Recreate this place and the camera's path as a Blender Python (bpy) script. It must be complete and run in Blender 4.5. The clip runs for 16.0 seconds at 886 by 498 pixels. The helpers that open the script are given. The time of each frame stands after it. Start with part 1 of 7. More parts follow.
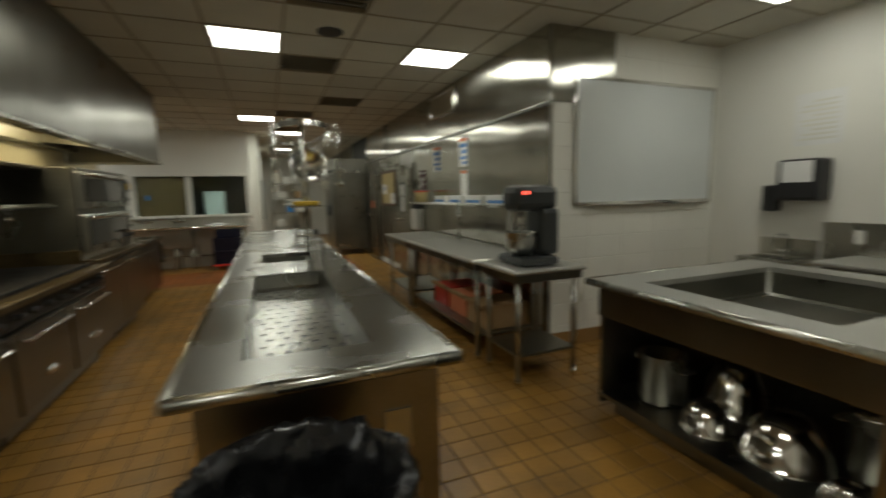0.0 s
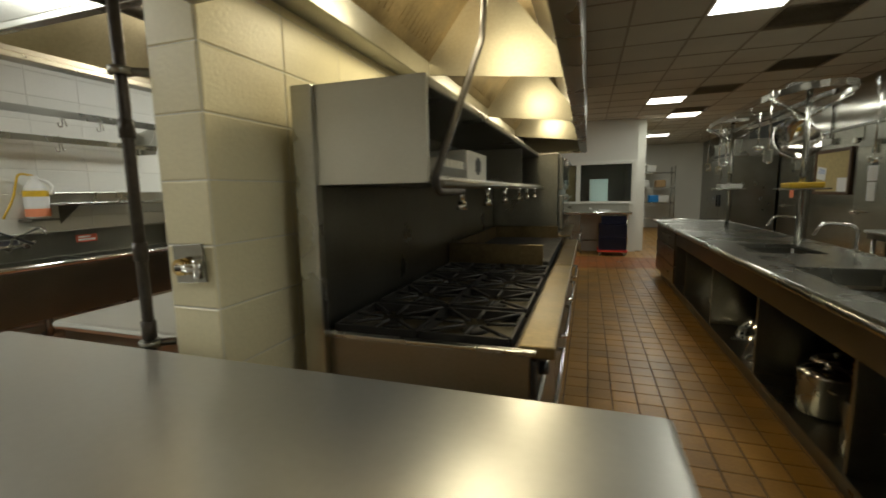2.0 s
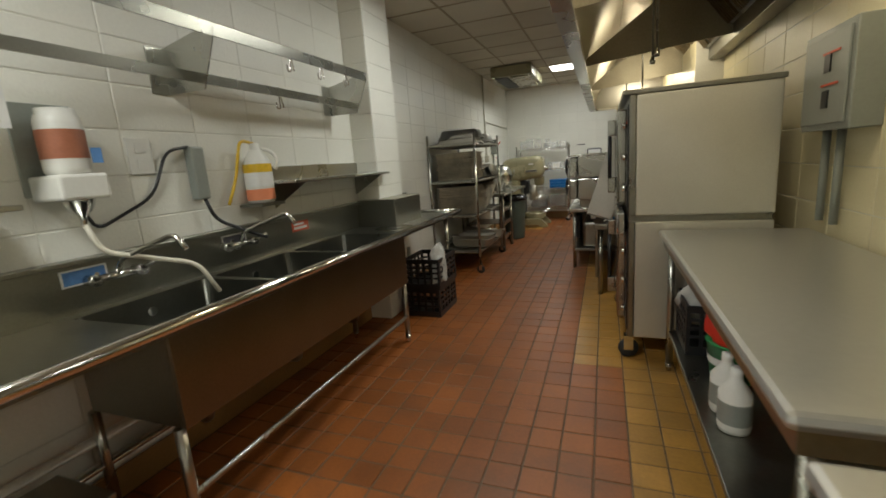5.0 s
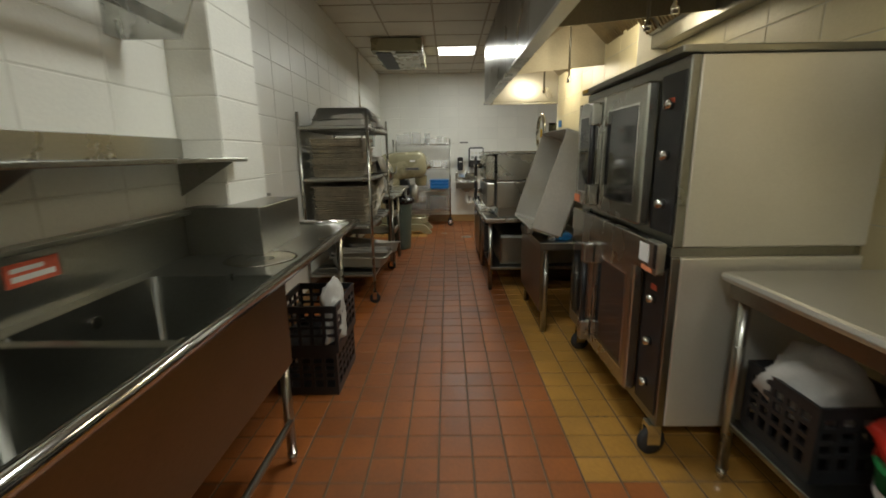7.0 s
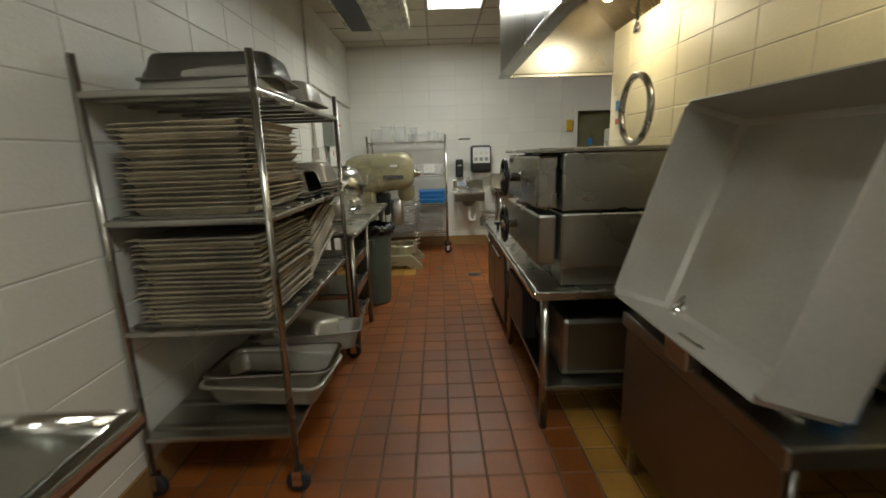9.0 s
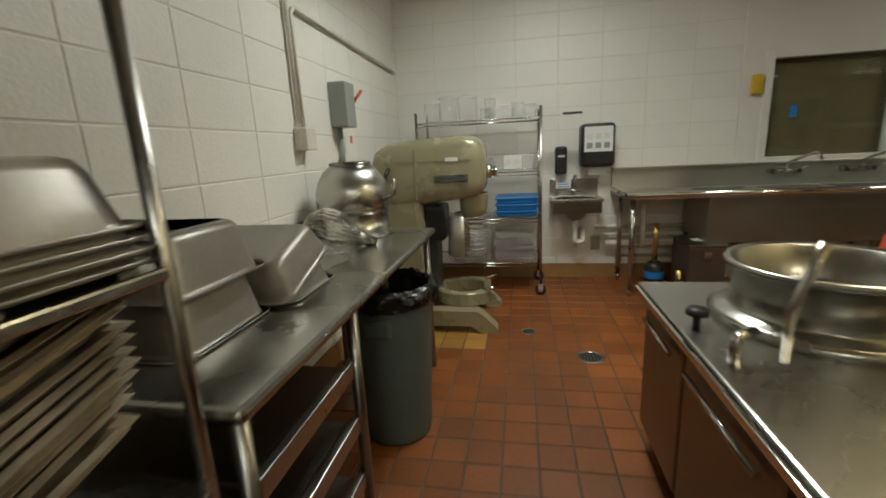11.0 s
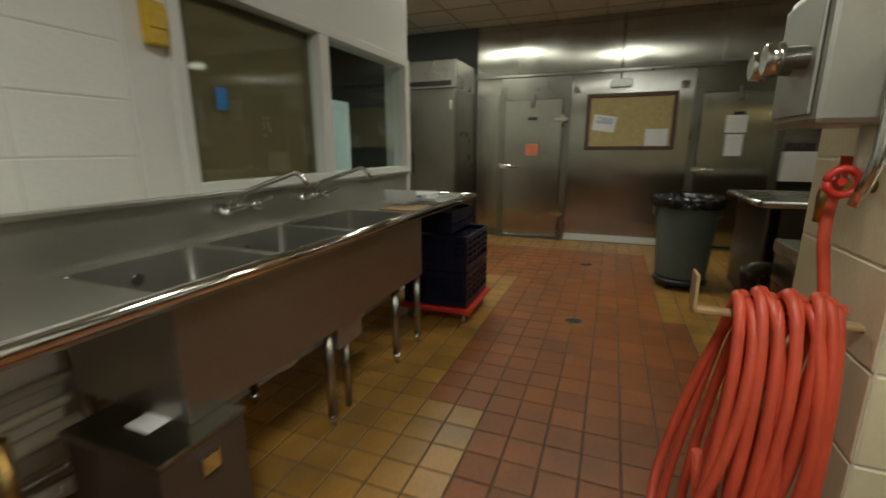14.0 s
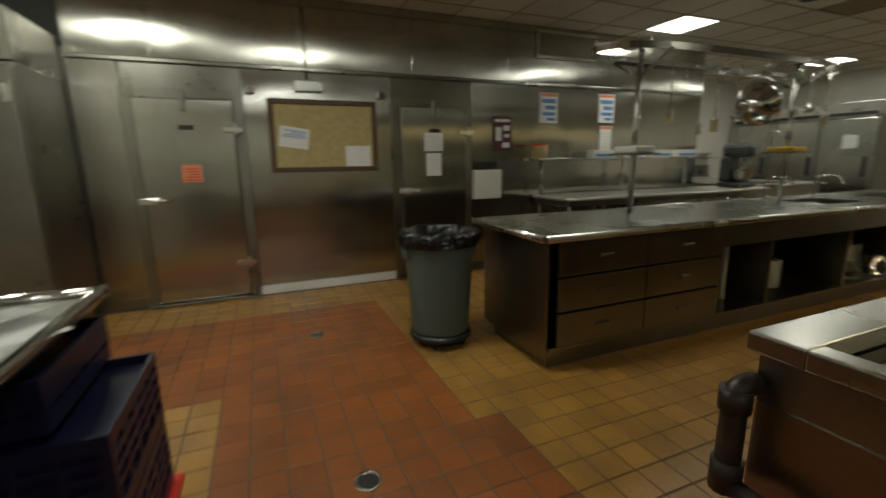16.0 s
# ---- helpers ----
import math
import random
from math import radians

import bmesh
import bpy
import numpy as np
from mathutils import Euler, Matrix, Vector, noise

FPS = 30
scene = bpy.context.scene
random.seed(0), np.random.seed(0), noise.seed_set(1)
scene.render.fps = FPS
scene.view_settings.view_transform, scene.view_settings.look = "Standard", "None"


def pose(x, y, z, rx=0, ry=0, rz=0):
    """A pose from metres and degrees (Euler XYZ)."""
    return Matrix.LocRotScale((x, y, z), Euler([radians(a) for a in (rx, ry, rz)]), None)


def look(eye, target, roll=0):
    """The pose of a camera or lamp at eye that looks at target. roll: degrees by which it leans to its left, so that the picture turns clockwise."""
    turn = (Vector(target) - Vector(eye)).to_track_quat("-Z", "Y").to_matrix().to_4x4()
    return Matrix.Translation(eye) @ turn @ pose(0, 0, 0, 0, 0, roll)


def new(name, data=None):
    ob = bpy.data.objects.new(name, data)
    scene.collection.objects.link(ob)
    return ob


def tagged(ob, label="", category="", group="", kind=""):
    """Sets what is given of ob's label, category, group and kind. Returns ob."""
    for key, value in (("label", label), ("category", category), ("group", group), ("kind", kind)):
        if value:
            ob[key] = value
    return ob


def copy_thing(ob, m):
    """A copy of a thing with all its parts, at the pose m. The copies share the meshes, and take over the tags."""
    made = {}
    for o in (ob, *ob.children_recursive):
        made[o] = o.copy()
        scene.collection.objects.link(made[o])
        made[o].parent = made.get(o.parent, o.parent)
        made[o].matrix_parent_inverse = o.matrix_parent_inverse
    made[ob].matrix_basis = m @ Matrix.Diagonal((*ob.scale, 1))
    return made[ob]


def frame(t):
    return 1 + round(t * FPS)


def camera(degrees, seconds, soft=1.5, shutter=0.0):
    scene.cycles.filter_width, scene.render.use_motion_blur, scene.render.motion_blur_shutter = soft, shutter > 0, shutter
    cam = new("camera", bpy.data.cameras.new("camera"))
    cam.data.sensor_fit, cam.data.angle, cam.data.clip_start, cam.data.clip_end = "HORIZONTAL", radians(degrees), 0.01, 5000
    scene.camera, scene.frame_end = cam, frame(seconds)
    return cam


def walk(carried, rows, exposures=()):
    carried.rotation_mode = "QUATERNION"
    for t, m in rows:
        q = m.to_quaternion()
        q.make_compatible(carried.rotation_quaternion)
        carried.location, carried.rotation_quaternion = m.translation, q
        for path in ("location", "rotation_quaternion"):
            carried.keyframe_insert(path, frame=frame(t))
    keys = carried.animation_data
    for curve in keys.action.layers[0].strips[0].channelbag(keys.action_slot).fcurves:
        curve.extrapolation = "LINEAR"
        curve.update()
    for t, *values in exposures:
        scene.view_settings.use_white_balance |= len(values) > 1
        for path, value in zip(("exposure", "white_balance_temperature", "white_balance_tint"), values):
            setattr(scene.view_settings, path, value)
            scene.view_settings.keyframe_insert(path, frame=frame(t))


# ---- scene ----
# camera and its walk
cam = camera(91.5, 16.0, soft=1.7, shutter=0.4)
PATH = (
    (0, (2.547, -1.273, 1.467), (3.284, 0.569, 1.212), -1.2),
    (0.5, (2.278, -1.147, 1.423), (2.302, 0.839, 1.185), -1.8),
    (1, (1.970, -1.048, 1.412), (1.536, 0.892, 1.191), -2.2),
    (1.5, (1.601, -1.039, 1.409), (1.027, 0.862, 1.170), -0.9),
    (2, (1.221, -1.058, 1.399), (0.588, 0.821, 1.137), -1.1),
    (2.5, (0.870, -1.039, 1.392), (0.121, 0.796, 1.126), -1.3),
    (3, (0.410, -1.035, 1.404), (-0.449, 0.750, 1.129), -2.3),
    (3.5, (-0.028, -1.048, 1.400), (-0.862, 0.746, 1.107), -2.6),
    (4, (-0.457, -1.044, 1.407), (-1.277, 0.750, 1.079), -2.7),
    (4.2, (-0.619, -1.021, 1.406), (-1.470, 0.753, 1.044), -4.0),
    (6.3, (-1.848, -0.196, 1.368), (-2.024, 1.755, 0.964), -2.5),
    (6.5, (-1.902, -0.066, 1.364), (-2.006, 1.887, 0.946), -2.0),
    (7, (-1.972, 0.444, 1.368), (-1.998, 2.397, 0.938), -0.8),
    (7.5, (-2.028, 0.995, 1.371), (-1.998, 2.950, 0.951), -0.7),
    (8, (-2.041, 1.554, 1.371), (-2.001, 3.510, 0.954), -1.1),
    (8.2, (-2.034, 1.788, 1.375), (-2.000, 3.743, 0.956), -1.3),
    (10.3, (-2.067, 4.242, 1.359), (-2.202, 6.185, 0.907), -2.8),
    (10.5, (-2.068, 4.453, 1.361), (-2.273, 6.388, 0.902), -3.0),
    (11, (-2.092, 4.956, 1.331), (-2.452, 6.871, 0.880), -2.9),
    (11.5, (-2.115, 5.455, 1.319), (-2.548, 7.357, 0.880), -2.9),
    (12, (-2.070, 5.967, 1.295), (-2.332, 7.898, 0.846), -2.6),
    (12.5, (-2.030, 6.467, 1.261), (-1.856, 8.405, 0.802), -3.0),
    (13, (-1.964, 6.909, 1.279), (-1.097, 8.646, 0.795), -1.2),
    (13.5, (-1.721, 7.322, 1.290), (-0.247, 8.583, 0.805), 0.9),
    (14, (-1.382, 7.617, 1.269), (0.435, 8.319, 0.815), -0.2),
    (14.5, (-1.041, 7.842, 1.259), (0.875, 8.236, 0.843), -0.6),
    (15, (-0.622, 8.000, 1.264), (1.325, 8.191, 0.849), -0.1),
    (15.5, (-0.203, 8.108, 1.298), (1.745, 7.906, 0.893), -0.2),
    (15.7, (-0.039, 8.127, 1.313), (1.873, 7.716, 0.895), -0.7),
    (15.8, (0.044, 8.127, 1.321), (1.927, 7.597, 0.908), -0.1),
    (16, (0.196, 8.110, 1.340), (2.005, 7.358, 0.937), -0.8),
)
walk(cam, [(t, look(eye, aim, roll)) for t, eye, aim, roll in PATH], exposures=((0.0, 0.0), (11.2, 0.0), (12.0, -0.15), (13.2, -0.15), (14.0, 0.0), (16.0, 0.0)))

# ---- light ----
CEIL = 2.9
CELL = 0.61
GX, GY = 2.15, 2.94          # one corner of the ceiling grid
world = bpy.data.worlds.new("world")
scene.world = world
world.use_nodes = True
world.node_tree.nodes["Background"].inputs[0].default_value = (0.9, 0.95, 1.0, 1)
world.node_tree.nodes["Background"].inputs[1].default_value = 0.002
# (-2.73, -1.33) is an unseen panel, added to brighten the west wall
PANELS = [(2.15, 2.94), (3.98, 2.94), (2.15, 7.21), (2.76, 9.04), (-2.12, 7.21), (-2.12, 2.33),
          (-2.73, -1.33), (2.15, -1.33), (4.59, -1.33), (2.76, 12.7), (5.81, 0.5)]
for px, py in PANELS:
    ld = bpy.data.lights.new("panel_light", "AREA")
    watts = (23 if 0 < py < 5 else 44) if px < 0 else 6 if py < 1 and px > 3 else 14 if py < -1 else 17 if py > 5 else 10
    if px < 0 and py > 5:
        watts = 32
    ld.shape, ld.size, ld.energy, ld.color = "SQUARE", 0.54, watts, (0.96, 1.0, 0.95 if px < 0 else 0.86)
    new("panel_light", ld).matrix_world = pose(px + CELL / 2, py + CELL / 2, CEIL - 0.03)
HOOD_BULBS = [(0.72, 1.0, 2.42), (0.72, 2.9, 2.42), (0.72, 4.7, 2.42), (-0.72, 1.2, 2.5), (-0.72, 4.2, 2.5), (-0.72, 6.3, 2.5)]
for bx, by, bz in HOOD_BULBS:
    ld = bpy.data.lights.new("hood_bulb", "POINT")
    ld.energy, ld.color, ld.shadow_soft_size = (26 if bx > 0 and by < 2 else 16 if bx > 0 else 19 if by < 2 else 26 if by > 6 else 15), ((1.0, 0.88, 0.58) if bx > 0 else (1.0, 0.88, 0.64)), 0.16
    new("hood_bulb", ld).location = (bx, by, bz - 0.12)

# ---- materials ----
def nodes_of(name):
    m = bpy.data.materials.new(name)
    m.use_nodes = True
    return m, m.node_tree.nodes, m.node_tree.links, m.node_tree.nodes["Principled BSDF"]


def mat(name, col, rough=0.5, metal=0.0, vary=0.25, scale=6.0, fine=60.0, bump=0.15, stretch=(1, 1, 1), island=0.0, dirt=None, dirt_amt=0.0, obj_rand=0.0, sheen=0.0, wave=0.0):
    """A surface with colour variation at two scales, roughness variation and fine relief."""
    m, n, l, b = nodes_of(name)
    tc = n.new("ShaderNodeTexCoord")
    mp = n.new("ShaderNodeMapping")
    mp.inputs["Scale"].default_value = stretch
    geo = n.new("ShaderNodeNewGeometry")
    l.new(geo.outputs["Position"], mp.inputs["Vector"])
    big = n.new("ShaderNodeTexNoise")
    big.inputs["Scale"].default_value, big.inputs["Detail"].default_value = scale, 5
    small = n.new("ShaderNodeTexNoise")
    small.inputs["Scale"].default_value, small.inputs["Detail"].default_value = fine, 3
    l.new(mp.outputs[0], big.inputs["Vector"])
    l.new(mp.outputs[0], small.inputs["Vector"])
    ramp = n.new("ShaderNodeMapRange")
    ramp.inputs[1].default_value, ramp.inputs[2].default_value = 0.3, 0.7
    ramp.inputs[3].default_value, ramp.inputs[4].default_value = 1 - vary, 1 + vary * 0.6
    l.new(big.outputs[0], ramp.inputs[0])
    r2 = n.new("ShaderNodeMapRange")
    r2.inputs[1].default_value, r2.inputs[2].default_value = 0.3, 0.7
    r2.inputs[3].default_value, r2.inputs[4].default_value = 1 - vary * 0.4, 1 + vary * 0.4
    l.new(small.outputs[0], r2.inputs[0])
    mul = n.new("ShaderNodeMath")
    mul.operation = "MULTIPLY"
    l.new(ramp.outputs[0], mul.inputs[0])
    l.new(r2.outputs[0], mul.inputs[1])
    last = mul
    for amount, out in ((island, geo.outputs["Random Per Island"]), (obj_rand, None)):
        if amount:
            if out is None:
                out = n.new("ShaderNodeObjectInfo").outputs["Random"]
            r3 = n.new("ShaderNodeMapRange")
            r3.inputs[3].default_value, r3.inputs[4].default_value = 1 - amount, 1 + amount
            l.new(out, r3.inputs[0])
            m3 = n.new("ShaderNodeMath")
            m3.operation = "MULTIPLY"
            l.new(last.outputs[0], m3.inputs[0])
            l.new(r3.outputs[0], m3.inputs[1])
            last = m3
    sc = n.new("ShaderNodeVectorMath")
    sc.operation = "SCALE"
    sc.inputs[0].default_value = col[:3]
    l.new(last.outputs[0], sc.inputs["Scale"])
    colour = sc.outputs[0]
    if dirt:
        d = n.new("ShaderNodeTexNoise")
        d.inputs["Scale"].default_value, d.inputs["Detail"].default_value = scale * 0.6, 8
        l.new(geo.outputs["Position"], d.inputs["Vector"])
        dr = n.new("ShaderNodeMapRange")
        dr.inputs[1].default_value, dr.inputs[2].default_value, dr.inputs[4].default_value = 0.52, 0.75, dirt_amt
        l.new(d.outputs[0], dr.inputs[0])
        mx = n.new("ShaderNodeMix")
        mx.data_type = "RGBA"
        l.new(dr.outputs[0], mx.inputs["Factor"])
        l.new(colour, mx.inputs[6])
        mx.inputs[7].default_value = (*dirt, 1)
        colour = mx.outputs[2]
    l.new(colour, b.inputs["Base Color"])
    rr = n.new("ShaderNodeMapRange")
    rr.inputs[1].default_value, rr.inputs[2].default_value = 0.3, 0.7
    rr.inputs[3].default_value, rr.inputs[4].default_value = max(0.03, rough * 0.88), min(1, rough * 1.15)
    l.new(big.outputs[0], rr.inputs[0])
    l.new(rr.outputs[0], b.inputs["Roughness"])
    b.inputs["Metallic"].default_value = metal
    if sheen:
        b.inputs["Anisotropic"].default_value = sheen
        tg = n.new("ShaderNodeTangent")
        tg.direction_type, tg.axis = "RADIAL", "Z"
        l.new(tg.outputs[0], b.inputs["Tangent"])
    if bump:
        bp = n.new("ShaderNodeBump")
        bp.inputs["Strength"].default_value, bp.inputs["Distance"].default_value = bump, 0.004
        l.new(small.outputs[0], bp.inputs["Height"])
        l.new(bp.outputs[0], b.inputs["Normal"])
        if wave:
            wn = n.new("ShaderNodeTexNoise")
            wn.inputs["Scale"].default_value, wn.inputs["Detail"].default_value = 1.6, 1.0
            l.new(geo.outputs["Position"], wn.inputs["Vector"])
            wb_ = n.new("ShaderNodeBump")
            wb_.inputs["Strength"].default_value, wb_.inputs["Distance"].default_value = wave, 0.03
            l.new(wn.outputs[0], wb_.inputs["Height"])
            l.new(wb_.outputs[0], bp.inputs["Normal"])
    return m


STEEL = mat("brushed_steel", (0.46, 0.455, 0.41), 0.27, 1.0, 0.10, 2, 90, 0.03, sheen=0.5, wave=0.25)
SATIN = mat("scratched_satin_steel", (0.46, 0.455, 0.405), 0.36, 0.85, 0.07, 2.5, 110, 0.03, (1, 1, 1), dirt=(0.30, 0.27, 0.20), dirt_amt=0.2, wave=0.08)
OVEN_SIDE = mat("oven_side_steel", (0.60, 0.585, 0.51), 0.32, 0.55, 0.07, 1.5, 110, 0.03, dirt=(0.30, 0.26, 0.17), dirt_amt=0.3, wave=0.1)
STEEL_TOP = mat("worktop_steel", (0.58, 0.575, 0.54), 0.32, 0.75, 0.05, 1.6, 40, 0.008, wave=0.03)
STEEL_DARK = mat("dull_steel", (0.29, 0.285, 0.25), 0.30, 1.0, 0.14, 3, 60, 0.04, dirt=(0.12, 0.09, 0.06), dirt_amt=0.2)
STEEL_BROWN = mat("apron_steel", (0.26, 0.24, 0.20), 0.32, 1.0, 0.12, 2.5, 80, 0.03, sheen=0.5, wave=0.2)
APRON_STEEL = mat("prep_apron_steel", (0.36, 0.335, 0.285), 0.36, 0.9, 0.10, 2.5, 80, 0.03, sheen=0.4, wave=0.15)
COOLER = mat("cooler_steel", (0.46, 0.45, 0.40), 0.19, 1.0, 0.16, 1.4, 30, 0.02, (1, 1, 0.4), sheen=0.96, wave=0.35)
ISLAND_STEEL = mat("island_steel", (0.37, 0.37, 0.34), 0.26, 1.0, 0.12, 2.0, 90, 0.03, dirt=(0.2, 0.19, 0.15), dirt_amt=0.2, wave=0.25)
PAN_STEEL = mat("worn_pan_steel", (0.50, 0.48, 0.42), 0.34, 0.35, 0.12, 3.0, 80, 0.03, dirt=(0.32, 0.22, 0.08), dirt_amt=0.45)
SINK_STEEL = mat("dark_sink_steel", (0.30, 0.30, 0.265), 0.30, 1.0, 0.12, 2.2, 80, 0.03, dirt=(0.16, 0.15, 0.12), dirt_amt=0.25, wave=0.2)
CHROME = mat("chrome", (0.72, 0.71, 0.68), 0.10, 1.0, 0.05, 8, 60, 0.0)
HOOD = mat("hood_steel", (0.25, 0.24, 0.21), 0.30, 1.0, 0.10, 2.0, 60, 0.02, sheen=0.6, wave=0.4)
GREASE = mat("greasy_steel", (0.22, 0.165, 0.085), 0.40, 0.9, 0.3, 5, 50, 0.08, dirt=(0.06, 0.04, 0.02), dirt_amt=0.5)
BURNER_PAN = mat("greasy_burner_pan", (0.13, 0.105, 0.06), 0.34, 0.7, 0.35, 6, 50, 0.1, dirt=(0.02, 0.017, 0.012), dirt_amt=0.7)
IRON = mat("cast_iron", (0.030, 0.027, 0.024), 0.55, 0.2, 0.4, 14, 90, 0.4)
BLACK = mat("black_plastic", (0.014, 0.014, 0.015), 0.38, 0.0, 0.2, 9, 60, 0.08)
BAG = mat("bin_bag_film", (0.007, 0.007, 0.008), 0.27, 0.0, 0.3, 12, 30, 0.5)
RUBBER = mat("rubber", (0.02, 0.02, 0.02), 0.7, 0.0, 0.3, 12, 60, 0.1)
BLOCK = mat("painted_block", (0.79, 0.78, 0.71), 0.42, 0.0, 0.05, 1.2, 70, 0.35, obj_rand=0.02, dirt=(0.52, 0.47, 0.35), dirt_amt=0.10)
BLOCK_CREAM = mat("cream_painted_block", (0.76, 0.69, 0.46), 0.42, 0.0, 0.06, 1.2, 70, 0.35, obj_rand=0.025, dirt=(0.42, 0.34, 0.16), dirt_amt=0.18)
HOOD_IN = mat("hood_lining", (0.36, 0.33, 0.25), 0.46, 1.0, 0.16, 2.5, 60, 0.04)
MORTAR = mat("painted_joint", (0.69, 0.675, 0.60), 0.6, 0.0, 0.1, 3, 80, 0.3)
PALE_BLUE = mat("pale_blue_enamel", (0.62, 0.72, 0.76), 0.45, 0.0, 0.05, 2, 60, 0.05)
DRYWALL = mat("painted_wall", (0.76, 0.75, 0.69), 0.5, 0.0, 0.04, 1.2, 90, 0.15, dirt=(0.55, 0.52, 0.42), dirt_amt=0.10)
CEIL_TILE = mat("ceiling_tile", (0.60, 0.57, 0.48), 0.85, 0.0, 0.07, 2, 120, 0.5, island=0.07, dirt=(0.36, 0.29, 0.18), dirt_amt=0.25)
GRID = mat("ceiling_bar", (0.33, 0.28, 0.19), 0.5, 0.0, 0.12, 4, 60, 0.1)
RED_TILE = mat("red_quarry_tile", (0.245, 0.074, 0.0125), 0.46, 0.0, 0.22, 3.0, 55, 0.25, island=0.16, obj_rand=0.14, dirt=(0.09, 0.045, 0.022), dirt_amt=0.55)
TAN_TILE = mat("tan_quarry_tile", (0.38, 0.195, 0.038), 0.36, 0.0, 0.22, 3.0, 55, 0.25, island=0.14, obj_rand=0.12, dirt=(0.11, 0.07, 0.03), dirt_amt=0.6)
GROUT = mat("grout", (0.13, 0.085, 0.05), 0.8, 0.0, 0.35, 4, 60, 0.4)
BASE_TILE = mat("base_tile", (0.30, 0.17, 0.06), 0.45, 0.0, 0.2, 4, 50, 0.2)
PAPER = mat("paper", (0.74, 0.74, 0.72), 0.7, 0.0, 0.04, 8, 80, 0.05)
INK = mat("ink_blue", (0.10, 0.25, 0.55), 0.6)
INK_DARK = mat("ink_dark", (0.06, 0.06, 0.07), 0.6)
INK_RED = mat("ink_red", (0.62, 0.12, 0.06), 0.6)
ORANGE = mat("orange_paper", (0.75, 0.25, 0.12), 0.7, 0.0, 0.06)
CORK = mat("cork", (0.46, 0.37, 0.17), 0.85, 0.0, 0.15, 20, 160, 0.4)
WOOD = mat("frame_wood", (0.09, 0.045, 0.02), 0.45, 0.0, 0.3, 5, 60, 0.2, (1, 12, 12))
MIXER = mat("mixer_enamel", (0.31, 0.285, 0.175), 0.27, 0.15, 0.10, 4, 60, 0.06)
MIXER_DARK = mat("dark_mixer_enamel", (0.05, 0.055, 0.055), 0.33, 0.2, 0.12, 6, 60, 0.06)
GREY_BIN = mat("grey_bin_plastic", (0.095, 0.13, 0.113), 0.45, 0.0, 0.12, 5, 60, 0.12)
GREY_BOX = mat("grey_enamel", (0.28, 0.30, 0.27), 0.4, 0.1, 0.08, 5, 60, 0.06)
BLUE = mat("blue_plastic", (0.015, 0.20, 0.55), 0.35, 0.0, 0.08, 8, 60, 0.05)
NAVY = mat("navy_plastic", (0.004, 0.005, 0.024), 0.36, 0.0, 0.2, 8, 60, 0.05)
RED = mat("red_plastic", (0.60, 0.035, 0.02), 0.4, 0.0, 0.12, 8, 60, 0.06)
HOSE = mat("red_rubber_hose", (0.62, 0.085, 0.04), 0.42, 0.0, 0.12, 9, 60, 0.08)
GREEN = mat("green_plastic", (0.02, 0.22, 0.06), 0.4)
YELLOW = mat("yellow_plastic", (0.70, 0.45, 0.03), 0.4)
BRASS = mat("brass", (0.55, 0.38, 0.14), 0.28, 1.0, 0.15)
# near-black stands in for shade in the office and above the fridge
SHADE_DARK = mat("shade_dark_paint", (0.06, 0.065, 0.06), 0.7, 0.0, 0.1, 3, 60, 0.1)
BROWN_BOARD = mat("brown_board", (0.115, 0.075, 0.028), 0.8, 0.0, 0.08, 5, 60, 0.05)
WHITEBOARD = mat("whiteboard_face", (0.62, 0.65, 0.64), 0.22, 0.0, 0.03, 1.5, 50, 0.02)
CLOTH = mat("white_cloth", (0.45, 0.44, 0.41), 0.9, 0.0, 0.1, 12, 150, 0.4)
CARD = mat("cardboard", (0.42, 0.27, 0.13), 0.8, 0.0, 0.12, 6, 90, 0.15)
WHITE_PLASTIC = mat("white_plastic", (0.72, 0.71, 0.66), 0.35, 0.0, 0.05, 6, 60, 0.04)
JUG = mat("jug_plastic", (0.70, 0.66, 0.55), 0.35, 0.0, 0.05, 6, 60, 0.03)
PIPE_PAINT = mat("pipe_paint", (0.68, 0.65, 0.56), 0.5, 0.0, 0.15, 8, 60, 0.1)
PIPE_DARK = mat("black_iron_pipe", (0.055, 0.045, 0.035), 0.42, 0.5, 0.3, 10, 60, 0.2)
BROWN_BOX = mat("brown_enamel", (0.085, 0.06, 0.045), 0.45, 0.2, 0.15, 6, 60, 0.08)
BAKED = mat("baked_pan", (0.50, 0.45, 0.35), 0.38, 0.65, 0.3, 7, 60, 0.1, island=0.25, dirt=(0.07, 0.045, 0.025), dirt_amt=0.4)
DARK_GLASS_COL = (0.02, 0.02, 0.018)


def glass(name, tint=(1, 1, 1), rough=0.02):
    m, n, l, b = nodes_of(name)
    b.inputs["Base Color"].default_value = (*tint, 1)
    b.inputs["Roughness"].default_value = rough
    b.inputs["Transmission Weight"].default_value = 1
    b.inputs["IOR"].default_value = 1.45
    return m


GLASS = glass("window_glass", (0.80, 0.90, 0.84))
CLEAR = mat("clear_plastic", (0.80, 0.80, 0.77), 0.12, 0.0, 0.03, 8, 60, 0.0)
CLEAR.node_tree.nodes["Principled BSDF"].inputs["Alpha"].default_value = 0.19
OVEN_GLASS = mat("oven_glass", DARK_GLASS_COL, 0.07, 0.0, 0.1, 5, 40, 0.0)


def glow(name, col, power):
    m, n, l, b = nodes_of(name)
    b.inputs["Base Color"].default_value = (0.8, 0.8, 0.8, 1)
    b.inputs["Emission Color"].default_value = (*col, 1)
    b.inputs["Emission Strength"].default_value = power
    return m


